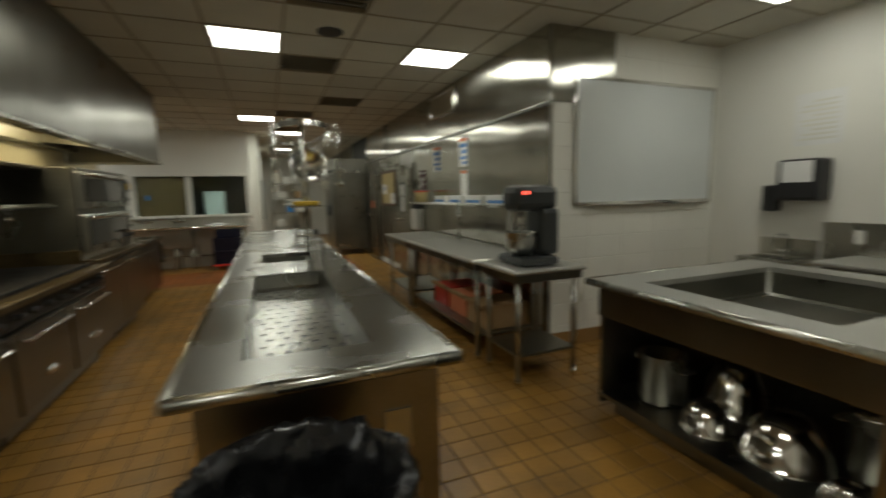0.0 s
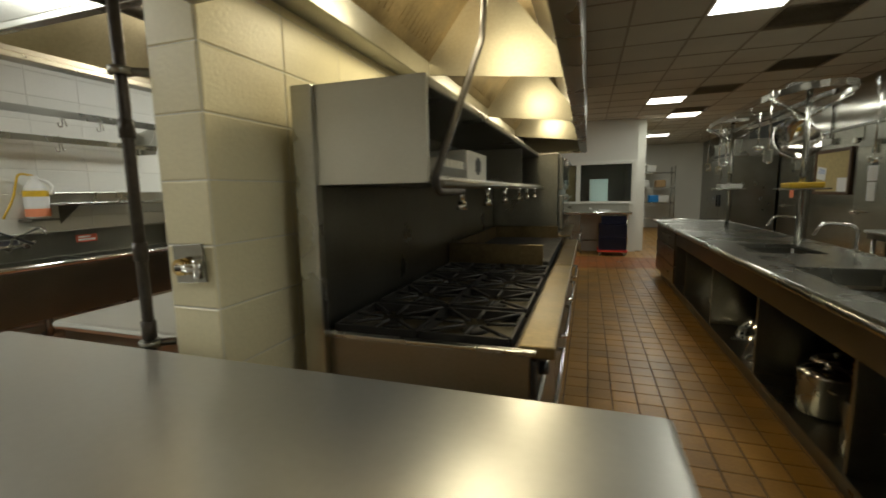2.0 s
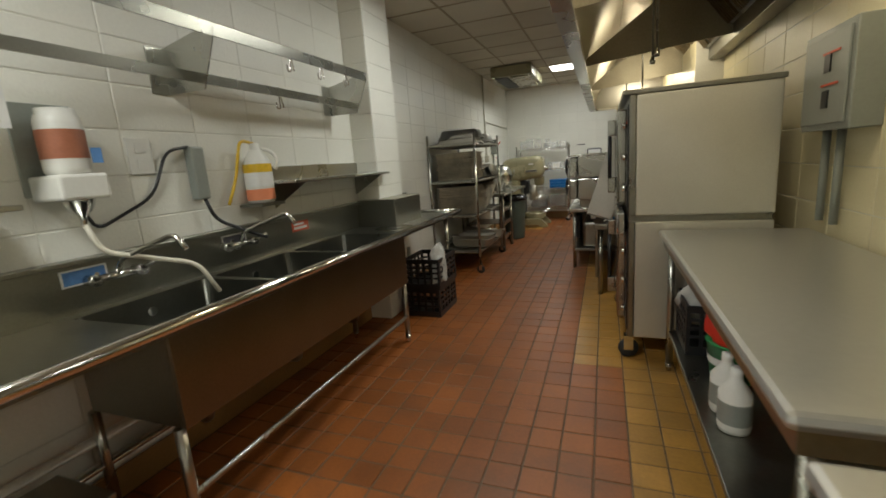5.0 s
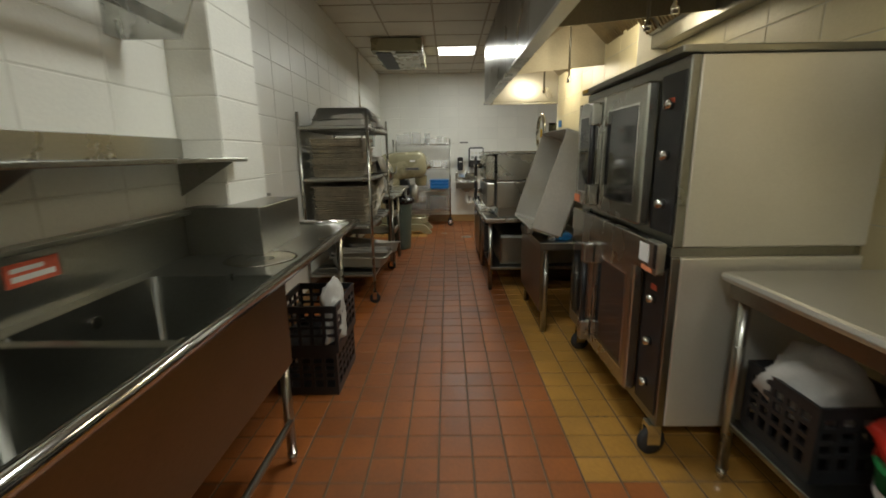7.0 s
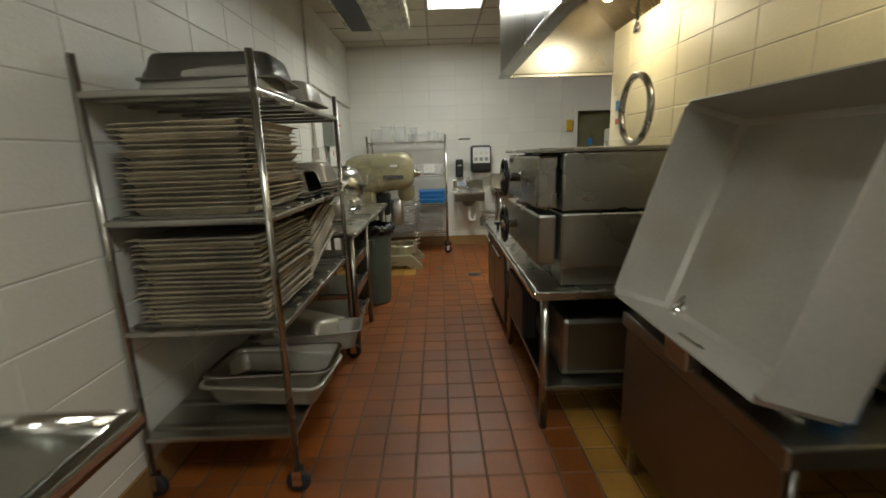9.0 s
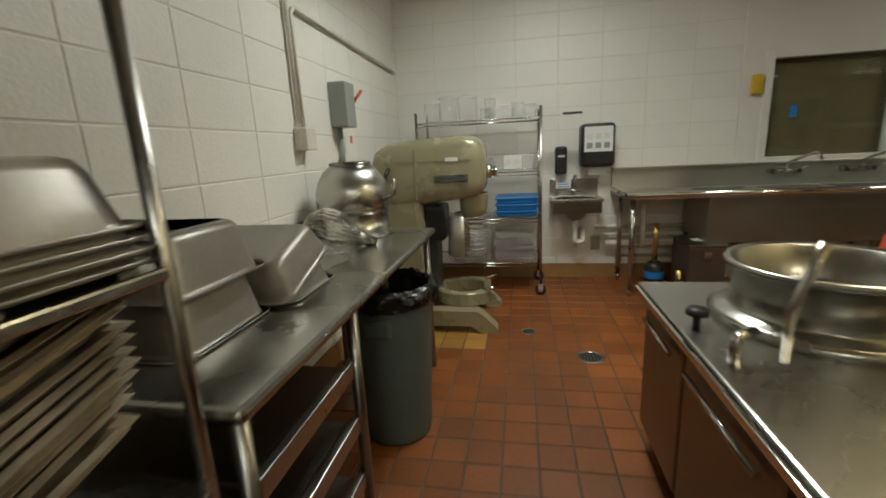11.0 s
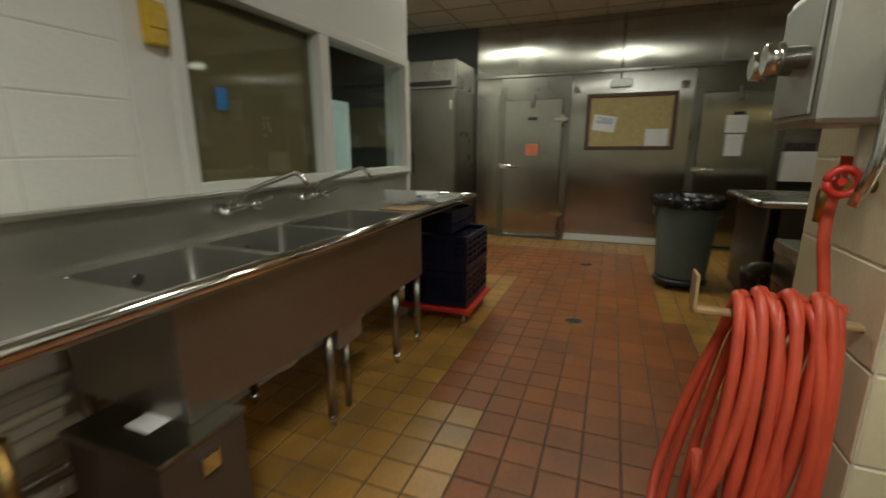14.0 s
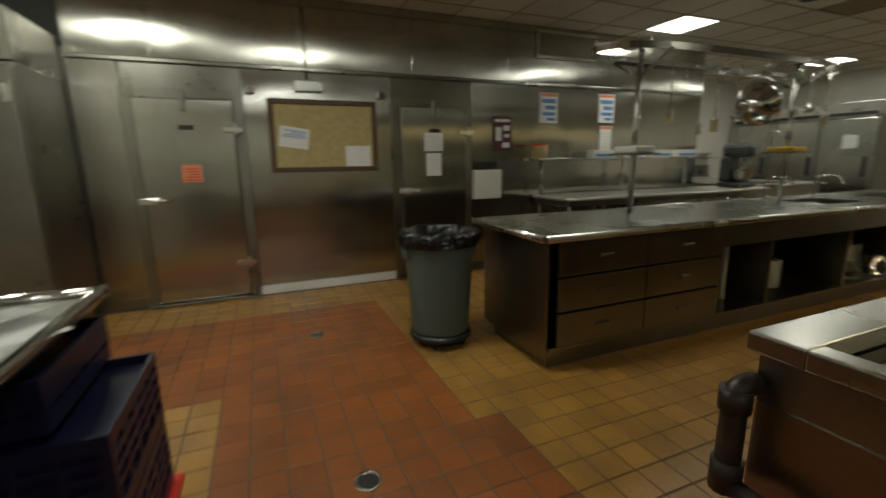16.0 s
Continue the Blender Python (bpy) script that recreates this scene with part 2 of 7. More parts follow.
LAMP = glow("lamp_diffuser", (1.0, 0.97, 0.90), 5.0)
BULB = glow("bulb_glass", (1.0, 0.80, 0.45), 2.0)
LED = glow("red_led", (1.0, 0.05, 0.02), 3.0)

# ---- mesh helpers ----
origin = {}


def box(bm, x0, x1, y0, y1, z0, z1, bev=0.0):
    if bev:
        bev = min(bev, 0.45 * abs(x1 - x0), 0.45 * abs(y1 - y0), 0.45 * abs(z1 - z0))
    vs = [bm.verts.new((x, y, z)) for x in (x0, x1) for y in (y0, y1) for z in (z0, z1)]
    fs = [bm.faces.new([vs[i] for i in q]) for q in ((0, 1, 3, 2), (4, 6, 7, 5), (0, 4, 5, 1), (2, 3, 7, 6), (0, 2, 6, 4), (1, 5, 7, 3))]
    if bev:
        es = list({e for f in fs for e in f.edges})
        bmesh.ops.bevel(bm, geom=es, offset=bev, segments=2, affect="EDGES", profile=0.5)
    return vs


def rbox(bm, m, sx, sy, sz, bev=0.0):
    """A box of that size about the pose m."""
    tmp = bmesh.new()
    box(tmp, -sx / 2, sx / 2, -sy / 2, sy / 2, -sz / 2, sz / 2, bev)
    tmp.transform(m)
    join(bm, tmp)


def join(bm, tmp):
    tmp.verts.index_update()
    vs = [bm.verts.new(v.co) for v in tmp.verts]
    for f in tmp.faces:
        g = bm.faces.new([vs[v.index] for v in f.verts])
        g.smooth = f.smooth
    tmp.free()


def frame_axes(d):
    d = Vector(d).normalized()
    a = Vector((0, 0, 1)) if abs(d.z) < 0.9 else Vector((1, 0, 0))
    u = d.cross(a).normalized()
    return u, d.cross(u).normalized()


def tube(bm, pts, r, n=10, caps=True):
    """A round bar swept along points."""
    pts = [Vector(p) for p in pts]
    rings = []
    u = None
    for i, p in enumerate(pts):
        d = (pts[min(i + 1, len(pts) - 1)] - pts[max(i - 1, 0)]).normalized()
        if u is None:
            u, _ = frame_axes(d)
        u = (u - d * u.dot(d)).normalized()
        v = d.cross(u)
        rr = r[i] if isinstance(r, (list, tuple)) else r
        rings.append([bm.verts.new(p + rr * (math.cos(2 * math.pi * k / n) * u + math.sin(2 * math.pi * k / n) * v)) for k in range(n)])
    for a, b in zip(rings, rings[1:]):
        for k in range(n):
            f = bm.faces.new((a[k], a[(k + 1) % n], b[(k + 1) % n], b[k]))
            f.smooth = True
    if caps:
        bm.faces.new(rings[0][::-1])
        bm.faces.new(rings[-1])


def bend(pts, r=0.05, n=4):
    """Points with rounded corners."""
    pts = [Vector(p) for p in pts]
    out = [pts[0]]
    for a, b, c in zip(pts, pts[1:], pts[2:]):
        k = min(r, (a - b).length * 0.45, (c - b).length * 0.45)
        p, q = b + (a - b).normalized() * k, b + (c - b).normalized() * k
        for i in range(n + 1):
            s = i / n
            out.append((1 - s) ** 2 * p + 2 * s * (1 - s) * b + s * s * q)
    out.append(pts[-1])
    return out


def lathe(bm, c, prof, n=24, m=None):
    """A turned shape: profile of (radius, height) about the vertical through c, or through pose m."""
    rings = []
    for r, z in prof:
        ring = []
        for k in range(n):
            a = 2 * math.pi * k / n
            p = Vector((r * math.cos(a), r * math.sin(a), z))
            p = m @ p if m else p + Vector(c)
            ring.append(bm.verts.new(p))
        rings.append(ring)
    for a, b in zip(rings, rings[1:]):
        for k in range(n):
            f = bm.faces.new((a[k], a[(k + 1) % n], b[(k + 1) % n], b[k]))
            f.smooth = True
    return rings


def disc(bm, c, r, n=24, up=1):
    vs = [bm.verts.new((c[0] + r * math.cos(2 * math.pi * k / n), c[1] + r * math.sin(2 * math.pi * k / n), c[2])) for k in range(n)]
    bm.faces.new(vs if up > 0 else vs[::-1])


def prism(bm, poly, axis, a, b):
    """A polygon in the plane across an axis ('x': (y, z), 'y': (x, z)), pulled from a to b."""
    def at(p, s):
        return (s, p[0], p[1]) if axis == "x" else (p[0], s, p[1])
    lo, hi = [bm.verts.new(at(p, a)) for p in poly], [bm.verts.new(at(p, b)) for p in poly]
    bm.faces.new(lo)
    bm.faces.new(hi[::-1])
    for k in range(len(poly)):
        bm.faces.new((lo[k], hi[k], hi[(k + 1) % len(poly)], lo[(k + 1) % len(poly)]))


def shell(bm, x0, x1, y0, y1, z0, z1, t=.006):
    """An open-topped sheet metal box."""
    tmp = bmesh.new()
    lo = [tmp.verts.new(p) for p in ((x0, y0, z0), (x1, y0, z0), (x1, y1, z0), (x0, y1, z0))]
    hi = [tmp.verts.new(p) for p in ((x0, y0, z1), (x1, y0, z1), (x1, y1, z1), (x0, y1, z1))]
    tmp.faces.new(lo)
    for k in range(4):
        tmp.faces.new((lo[k], hi[k], hi[(k + 1) % 4], lo[(k + 1) % 4]))
    bmesh.ops.recalc_face_normals(tmp, faces=tmp.faces)
    bmesh.ops.bevel(tmp, geom=[e for e in tmp.edges if not (e.verts[0] in hi and e.verts[1] in hi)], offset=.018, segments=2, affect="EDGES")
    for f in tmp.faces:
        f.smooth = f.calc_area() < .02
    bmesh.ops.solidify(tmp, geom=tmp.faces, thickness=t)
    join(bm, tmp)


def mesh_of(name, bm, material, off=(0, 0, 0)):
    if off != (0, 0, 0):
        bmesh.ops.translate(bm, verts=bm.verts, vec=(-off[0], -off[1], -off[2]))
    bmesh.ops.recalc_face_normals(bm, faces=bm.faces)
    me = bpy.data.meshes.new(name)
    bm.to_mesh(me)
    bm.free()
    me.materials.append(material)
    return me


def thing(name, label, category, at, group=""):
    e = new(name)
    e.empty_display_size = 0.1
    e.location = at
    origin[e.name] = tuple(at)
    return tagged(e, label, category, group)


def part(name, bm, material, parent, label=""):
    off = origin[parent.name]
    ob = new(name, mesh_of(name, bm, material, off))
    ob.parent = parent
    origin[ob.name] = off
    return tagged(ob, label)


def lump(name, bm, material, label, category, at, group=""):
    """A thing of one mesh."""
    ob = new(name, mesh_of(name, bm, material, tuple(at)))
    ob.location = at
    origin[ob.name] = tuple(at)
    return tagged(ob, label, category, group)


def setting(name, bm, material, label="", category=""):
    ob = new(name, mesh_of(name, bm, material))
    origin[ob.name] = (0, 0, 0)
    return tagged(ob, label, category, "", "structure")


def boxes(*rows, bev=0.0):
    bm = bmesh.new()
    for r in rows:
        box(bm, *r, bev)
    return bm


def pbox(name, parent, material, x0, x1, y0, y1, z0, z1, bev=0.004, label=""):
    return part(name, boxes((x0, x1, y0, y1, z0, z1), bev=bev), material, parent, label)


def ptube(name, parent, material, pts, r, n=10, label=""):
    bm = bmesh.new()
    tube(bm, pts, r, n)
    return part(name, bm, material, parent, label)

# ---- plan ----
WX = -3.3            # west wall face
NY = 9.35            # north wall face
EX = 4.9             # cooler face
SY = -2.6            # south wall face

# floor slab, ceiling
setting("floor", boxes((-3.6, 7.3, -2.9, 16.2, -0.2, -0.004)), GROUT, "red and tan quarry tile kitchen floor with dark joints", "floor")
bm = bmesh.new()
lit = {(round((x - GX) / CELL), round((y - GY) / CELL)) for x, y in PANELS}
VENTS = [(2.76, 3.55), (2.76, 1.72), (2.76, 6.60), (2.76, 8.43), (3.37, 5.38)]
holes = lit | {(round((x - GX) / CELL), round((y - GY) / CELL)) for x, y in VENTS}
for i in range(-10, 9):
    for j in range(-10, 22):
        if (i, j) in holes:
            continue
        x, y = GX + i * CELL, GY + j * CELL
        if x > 7.1 or y > 16:
            continue
        box(bm, x + 0.012, x + CELL - 0.012, y + 0.012, y + CELL - 0.012, CEIL, CEIL + 0.015)
setting("ceiling", bm, CEIL_TILE, "stained off-white suspended ceiling tiles in a metal grid", "ceiling")
bm = bmesh.new()
for i in range(-10, 10):
    box(bm, GX + i * CELL - 0.012, GX + i * CELL + 0.012, -2.9, 16.2, CEIL - 0.006, CEIL + 0.03)
for j in range(-10, 23):
    box(bm, -3.6, 7.3, GY + j * CELL - 0.012, GY + j * CELL + 0.012, CEIL - 0.0045, CEIL + 0.028)
setting("ceiling_grid", bm, GRID, "tan metal ceiling grid bars", "trim")
setting("ceiling_slab", boxes((-3.6, 7.3, -2.9, 16.2, CEIL + 0.12, CEIL + 0.2)), DRYWALL, "plain slab above the ceiling", "ceiling")


def ceiling_light(px, py):
    t = thing("ceiling_light", "square white recessed fluorescent ceiling panel, lit", "light", (px + CELL / 2, py + CELL / 2, CEIL), "ceiling panels")
    part("frame", boxes((px + .012, px + CELL - .012, py + .012, py + .03, CEIL - .008, CEIL + .02), (px + .012, px + CELL - .012, py + CELL - .03, py + CELL - .012, CEIL - .008, CEIL + .02),
                        (px + .012, px + .03, py + .03, py + CELL - .03, CEIL - .008, CEIL + .02), (px + CELL - .03, px + CELL - .012, py + .03, py + CELL - .03, CEIL - .008, CEIL + .02)), WHITE_PLASTIC, t)
    part("diffuser", boxes((px + .03, px + CELL - .03, py + .03, py + CELL - .03, CEIL - .002, CEIL + .01)), LAMP, t, "glowing white diffuser")


# also builds the added, unseen panel in the south-west
for px, py in PANELS:
    ceiling_light(px, py)


def ceiling_vent(px, py):
    t = thing("ceiling_vent", "dark dusty louvred air vent in the ceiling", "vent", (px + CELL / 2, py + CELL / 2, CEIL), "ceiling vents")
    part("backing", boxes((px + .02, px + CELL - .02, py + .02, py + CELL - .02, CEIL + .05, CEIL + .06)), BLACK, t)
    for k in range(9):
        bm = bmesh.new()
        rbox(bm, pose(px + CELL / 2, py + .06 + k * .061, CEIL + .012, 35), CELL - .06, .05, .004)
        part("slat", bm, GRID, t)


for px, py in VENTS:
    ceiling_vent(px, py)

# walls
block_faces = []      # (plane axis, face, out, u0, u1, z0, z1) to be laid with blocks at the end
setting("wall_west", boxes((WX - 0.25, WX, -2.9, NY, 0, 3.02)), MORTAR, "white painted concrete block wall", "wall")
setting("wall_pilaster", boxes((WX, WX + 0.22, 2.62, 3.08, 0, 2.895)), MORTAR, "white painted block pilaster on the wall", "wall")
setting("wall_partition", boxes((-0.1, 0.1, 0, 4.40, 0, 2.895), (-.35, .1, 4.40, 7.10, 0, 2.895)), MORTAR, "cream painted concrete block partition wall between the aisles", "wall")
setting("wall_north", boxes((WX - .25, -0.2, NY, NY + 0.2, 0, 3.02)), MORTAR, "white painted concrete block wall", "wall")
N2 = NY - 0.02
setting("wall_window", boxes((-0.2, 0.0, N2, N2 + .2, 0, 3.02), (2.16, 2.22, N2, N2 + .2, 0, 3.02), (0, 2.16, N2, N2 + .2, 0, 1.08), (0, 2.16, N2, N2 + .2, 1.97, 3.02)), DRYWALL, "white painted wall around the office windows", "wall")
setting("wall_south", boxes((-3.6, 7.3, SY - .2, SY, 0, 3.02)), MORTAR, "cream painted block wall", "wall")
setting("wall_east", boxes((7.0, 7.25, SY, 2.0, 0, 3.02)), DRYWALL, "white painted wall with posters", "wall")
setting("wall_whiteboard", boxes((EX + .02, 7.25, 2.0, 2.2, 0, 3.02)), MORTAR, "white painted block wall with a whiteboard", "wall")
setting("wall_cooler", boxes((EX, EX + .15, 2.2, 16.2, 0, 3.02)), STEEL_DARK, "stainless steel walk-in cooler wall", "wall")
setting("wall_corridor", boxes((2.22, 2.4, N2 + .2, 16.2, 0, 3.02), (2.4, EX, 16, 16.2, 0, 3.02)), DRYWALL, "white painted corridor walls", "wall")
# the office's lack of light is put into its wall colour
setting("wall_office", boxes((-1.0, -.8, N2 + .2, 12.4, 0, 3.02), (-.8, 2.2, 12.4, 12.6, 0, 3.02), (2.2, 2.216, N2 + .2, 12.4, 0, 3.02)), SHADE_DARK, "office walls behind the windows, coloured dark for the unlit room", "wall")
block_faces += [("x", WX, 1, -2.6, 2.62, 0, 2.9), ("x", WX, 1, 3.08, NY, 0, 2.9), ("x", WX + .22, 1, 2.62, 3.08, 0, 2.9), ("y", 2.62, -1, WX, WX + .22, 0, 2.9), ("y", 3.08, 1, WX, WX + .22, 0, 2.9),
                ("y", 0, -1, -.1, .1, 0, 2.9), ("x", .1, 1, 0, 7.10, 0, 2.9), ("x", -.35, -1, 4.40, 7.10, 0, 2.9), ("x", -.1, -1, 0, 4.40, 0, 2.9), ("y", 7.10, 1, -.35, .1, 0, 2.9),
                ("y", NY, -1, WX, -.2, 0, 2.9), ("y", 2.0, -1, EX + .02, 7.0, 0, 2.9)]
setting("baseboard", boxes((WX + .012, -.2, NY - .02, NY - .008, 0, .14), (WX + .008, WX + .02, -2.6, 2.6, 0, .14), (WX + .008, WX + .02, 3.1, NY - .02, 0, .14), (EX + .03, 7.0, 1.98, 1.992, 0, .14)), BASE_TILE, "brown glazed tile base along the walls", "baseboard")

# office windows in the north wall
w = thing("window_1", "white framed office window, one half blocked by brown board", "window", (1.06, N2, 1.08))
w["kind"] = "structure"
part("window_frame", boxes((-.03, .03, N2 - .03, N2 + .12, 1.05, 2.0), (2.11, 2.19, N2 - .03, N2 + .12, 1.05, 2.0), (.95, 1.04, N2 - .03, N2 + .12, 1.12, 1.94), (.03, 2.11, N2 - .03, N2 + .12, 1.05, 1.12), (.03, 2.11, N2 - .03, N2 + .12, 1.94, 2.0), bev=.004), DRYWALL, w)
g1 = part("pane", boxes((.03, .95, N2 + .03, N2 + .036, 1.12, 1.94)), GLASS, w)
g2 = part("pane", boxes((1.04, 2.11, N2 + .03, N2 + .036, 1.12, 1.94)), GLASS, w)
part("blind", boxes((.03, .95, N2 + .06, N2 + .07, 1.12, 1.94)), BROWN_BOARD, w, "brown board behind the glass")
g1.visible_shadow = g2.visible_shadow = False
lump("filing_cabinet", boxes((1.24, 1.64, N2 + .24, N2 + .64, 0, 1.62), (1.26, 1.62, N2 + .225, N2 + .24, .1, .5), (1.26, 1.62, N2 + .225, N2 + .24, .55, .98), (1.26, 1.62, N2 + .225, N2 + .24, 1.03, 1.58), bev=.006), PALE_BLUE, "pale blue filing cabinet in the dark office", "cabinet", (1.36, 9.95, 0))
lump("door_sticker", boxes((.21, .27, N2 + .024, N2 + .029, 1.45, 1.55), bev=.002), BLUE, "blue sticker on the window glass", "sticker", (.24, N2 + .026, 1.5))
lump("wall_alarm", boxes((-.13, -.05, N2 - .05, N2, 1.66, 1.82), (-.125, -.055, N2 - .058, N2 - .05, 1.72, 1.80), bev=.008), YELLOW, "yellow alarm box beside the window frame", "alarm", (-.09, N2, 1.74))

def tubed_line(pts, r):
    bm = bmesh.new()
    tube(bm, pts, r, 10)
    return bm


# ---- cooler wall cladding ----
# added dark sheet for the shaded gap between fridge top and ceiling
setting("wall_recess", boxes((EX - .03, EX - .002, 9.505, 11.4, 2.3, 2.89)), SHADE_DARK, "dark sheet standing in for the shade above the refrigerator", "wall")
cw = thing("cooler_cladding", "stainless steel panels cladding the walk-in coolers", "wall panels", (EX, 6, 0))
cw["kind"] = "structure"
for y0, y1 in ((2.0, 3.1), (3.1, 4.3), (4.3, 5.3), (5.3, 6.5), (6.5, 7.7), (7.7, 8.9), (8.9, 9.5)):
    pbox("upper_panel", cw, COOLER, EX - .022, EX - .001, y0 + .002, y1 - .002, 2.25, 2.895, .003)
pbox("trim", cw, STEEL_DARK, EX - .035, EX - .001, 2.0, 9.5, 2.215, 2.248, .003)
for y0, y1 in ((2.0, 3.2), (3.2, 4.4), (4.4, 5.78), (6.75, 8.2), (9.15, 9.5)):
    pbox("panel", cw, COOLER, EX - .016, EX - .001, y0 + .002, y1 - .002, .1, 2.21, .003)
pbox("kick_plate", cw, WHITE_PLASTIC, EX - .03, EX - .001, 6.75, 8.2, 0, .09, .003, "pale scuffed kick strip")
pbox("panel", cw, COOLER, EX, EX + .7, 1.984, 1.998, 2.25, 2.895, .003)


def cooler_door(name, y0, y1, label):
    d = thing(name, label, "door", (EX, (y0 + y1) / 2, 0))
    d["kind"] = "structure"
    fx = EX - .02
    part("door_frame", boxes((fx - .03, EX - .002, y0 - .09, y0 - .005, 0, 2.0), (fx - .03, EX - .002, y1 + .005, y1 + .09, 0, 2.0), (fx - .03, EX - .002, y0 - .005, y1 + .005, 1.915, 2.0), bev=.004), STEEL_DARK, d)
    part("leaf", boxes((fx - .07, fx + .01, y0, y1, .05, 1.91), bev=.008), COOLER, d)
    part("sill", boxes((fx - .09, EX - .002, y0 - .09, y1 + .09, 0, .035), bev=.004), STEEL_DARK, d)
    for z in (.35, 1.62):
        part("hinge", boxes((fx - .10, fx - .07, y0 - .07, y0 + .10, z, z + .05), (fx - .115, fx - .06, y0 - .03, y0 + .0, z - .02, z + .09), bev=.005), CHROME, d)
    h = part("latch", boxes((fx - .10, fx - .07, y1 - .12, y1 + .05, .98, 1.04), bev=.006), CHROME, d)
    ptube("handle", d, CHROME, bend([(fx - .08, y1 - .06, 1.01), (fx - .14, y1 - .06, 1.01), (fx - .14, y1 - .20, 1.01)], .03), .012)
    part("name_plate", boxes((fx - .074, fx - .069, (y0 + y1) / 2 - .06, (y0 + y1) / 2 + .06, 1.64, 1.68)), BLACK, d)
    part("closer", boxes((fx - .11, fx - .02, (y0 + y1) / 2 - .02, (y0 + y1) / 2 + .02, 1.80, 1.98), bev=.006), STEEL_DARK, d)


cooler_door("door_1", 8.29, 9.08, "closed stainless walk-in cooler door with latch and hinges")
cooler_door("door_2", 5.88, 6.66, "closed stainless walk-in cooler door with papers taped on")


def flat(name, label, category, material, axis, face, u0, u1, z0, z1, bars=(), thick=.003, tilt=0):
    """A sheet of paper or a sign on a wall, with printed bars: (u0, u1, z0, z1, material) in fractions of it."""
    s = -1 if axis[0] == "-" else 1
    ax = axis[-1]
    cu, cz = (u0 + u1) / 2, (z0 + z1) / 2
    t = thing(name, label, category, (face, cu, cz) if ax == "x" else (cu, face, cz))
    def sheet(a, b, c, d, k, th):
        lo, hi = sorted((face + s * k, face + s * (k + th)))
        return (lo, hi, a, b, c, d) if ax == "x" else (a, b, lo, hi, c, d)
    part("sheet", boxes(sheet(u0, u1, z0, z1, .001, thick)), material, t)
    for a, b, c, d, m in bars:
        part("print", boxes(sheet(u0 + a * (u1 - u0), u0 + b * (u1 - u0), z0 + c * (z1 - z0), z0 + d * (z1 - z0), thick + .001, .0006)), m, t)
    if tilt:
        t.rotation_euler = (radians(tilt), 0, 0) if ax == "x" else (0, radians(tilt), 0)
    return t


def lines(n, m, a=.12, b=.88, z0=.1, z1=.9):
    st = (z1 - z0) / n
    return tuple((a, b - (.25 if k % 3 == 2 else .05 * (k % 2)), z0 + k * st, z0 + k * st + st * .45, m) for k in range(n))


CF = EX - .022
cb = thing("cork_board", "wood framed cork notice board hung on the steel wall", "notice board", (CF, 7.45, 1.2))
part("cork", boxes((CF - .02, CF - .004, 6.97, 7.94, 1.29, 1.90)), CORK, cb)
part("frame", boxes((CF - .035, CF, 6.92, 7.99, 1.24, 1.29), (CF - .035, CF, 6.92, 7.99, 1.90, 1.95), (CF - .035, CF, 6.92, 6.97, 1.29, 1.90), (CF - .035, CF, 7.94, 7.99, 1.29, 1.90), bev=.006), WOOD, cb, "dark wood frame")
flat("notice", "white printed notice pinned to the cork board", "paper", PAPER, "-x", CF - .021, 7.62, 7.90, 1.48, 1.68, lines(4, INK, z0=.5), tilt=8)
flat("notice", "white printed notice pinned to the cork board", "paper", PAPER, "-x", CF - .021, 7.0, 7.26, 1.29, 1.50, lines(7, PAPER))
flat("orange_notice", "orange paper notice taped to the cooler door", "paper", ORANGE, "-x", EX - .092, 8.60, 8.76, 1.17, 1.33, lines(5, INK_RED))
flat("notice", "white sheet taped to the cooler door", "paper", PAPER, "-x", EX - .092, 6.18, 6.40, 1.44, 1.64, lines(7, MORTAR))
flat("notice", "white sheet taped to the cooler door", "paper", PAPER, "-x", EX - .092, 6.20, 6.38, 1.17, 1.42, lines(8, MORTAR))
flat("wall_poster", "dark maroon printed poster on the steel wall", "poster", mat("poster_maroon", (.09, .02, .035), .5), "-x", CF, 5.24, 5.50, 1.44, 1.84, ((.1, .9, .85, .93, PAPER), (.12, .45, .6, .75, PAPER), (.55, .85, .3, .7, PAPER), (.12, .5, .1, .25, PAPER), (.12, .4, .4, .5, PAPER)))
for u, z in ((4.58, 1.78), (3.66, 1.80)):
    flat("menu_sheet", "white printed sheet with blue and orange lettering", "poster", PAPER, "-x", CF, u, u + .26, z, z + .36, ((.05, .95, .88, .98, ORANGE), (.1, .9, .66, .8, INK), (.1, .7, .45, .58, INK), (.1, .85, .25, .36, INK), (.1, .6, .08, .18, INK)))
flat("notice", "small white sheet with an orange heading", "paper", PAPER, "-x", CF, 3.68, 3.88, 1.44, 1.76, ((.05, .95, .86, .98, ORANGE), *lines(5, MORTAR, z1=.8)))
kb = thing("knife_box", "white wall box holding black-handled knives", "knife holder", (CF, 5.6, .9))
part("case", boxes((CF - .09, CF, 5.42, 5.78, .88, 1.22), bev=.008), WHITE_PLASTIC, kb)
for k in range(4):
    part("knife_handle", boxes((CF - .06, CF - .035, 5.48 + k * .07, 5.51 + k * .07, 1.215, 1.32), bev=.005), BLACK, kb)
vg = thing("wall_vent", "louvred vent grille in the steel wall", "vent", (CF, 4.47, 2.6))
part("frame", boxes((CF - .02, CF, 4.02, 4.92, 2.53, 2.57), (CF - .02, CF, 4.02, 4.92, 2.81, 2.85), (CF - .02, CF, 4.02, 4.06, 2.57, 2.81), (CF - .02, CF, 4.88, 4.92, 2.57, 2.81), bev=.003), CHROME, vg)
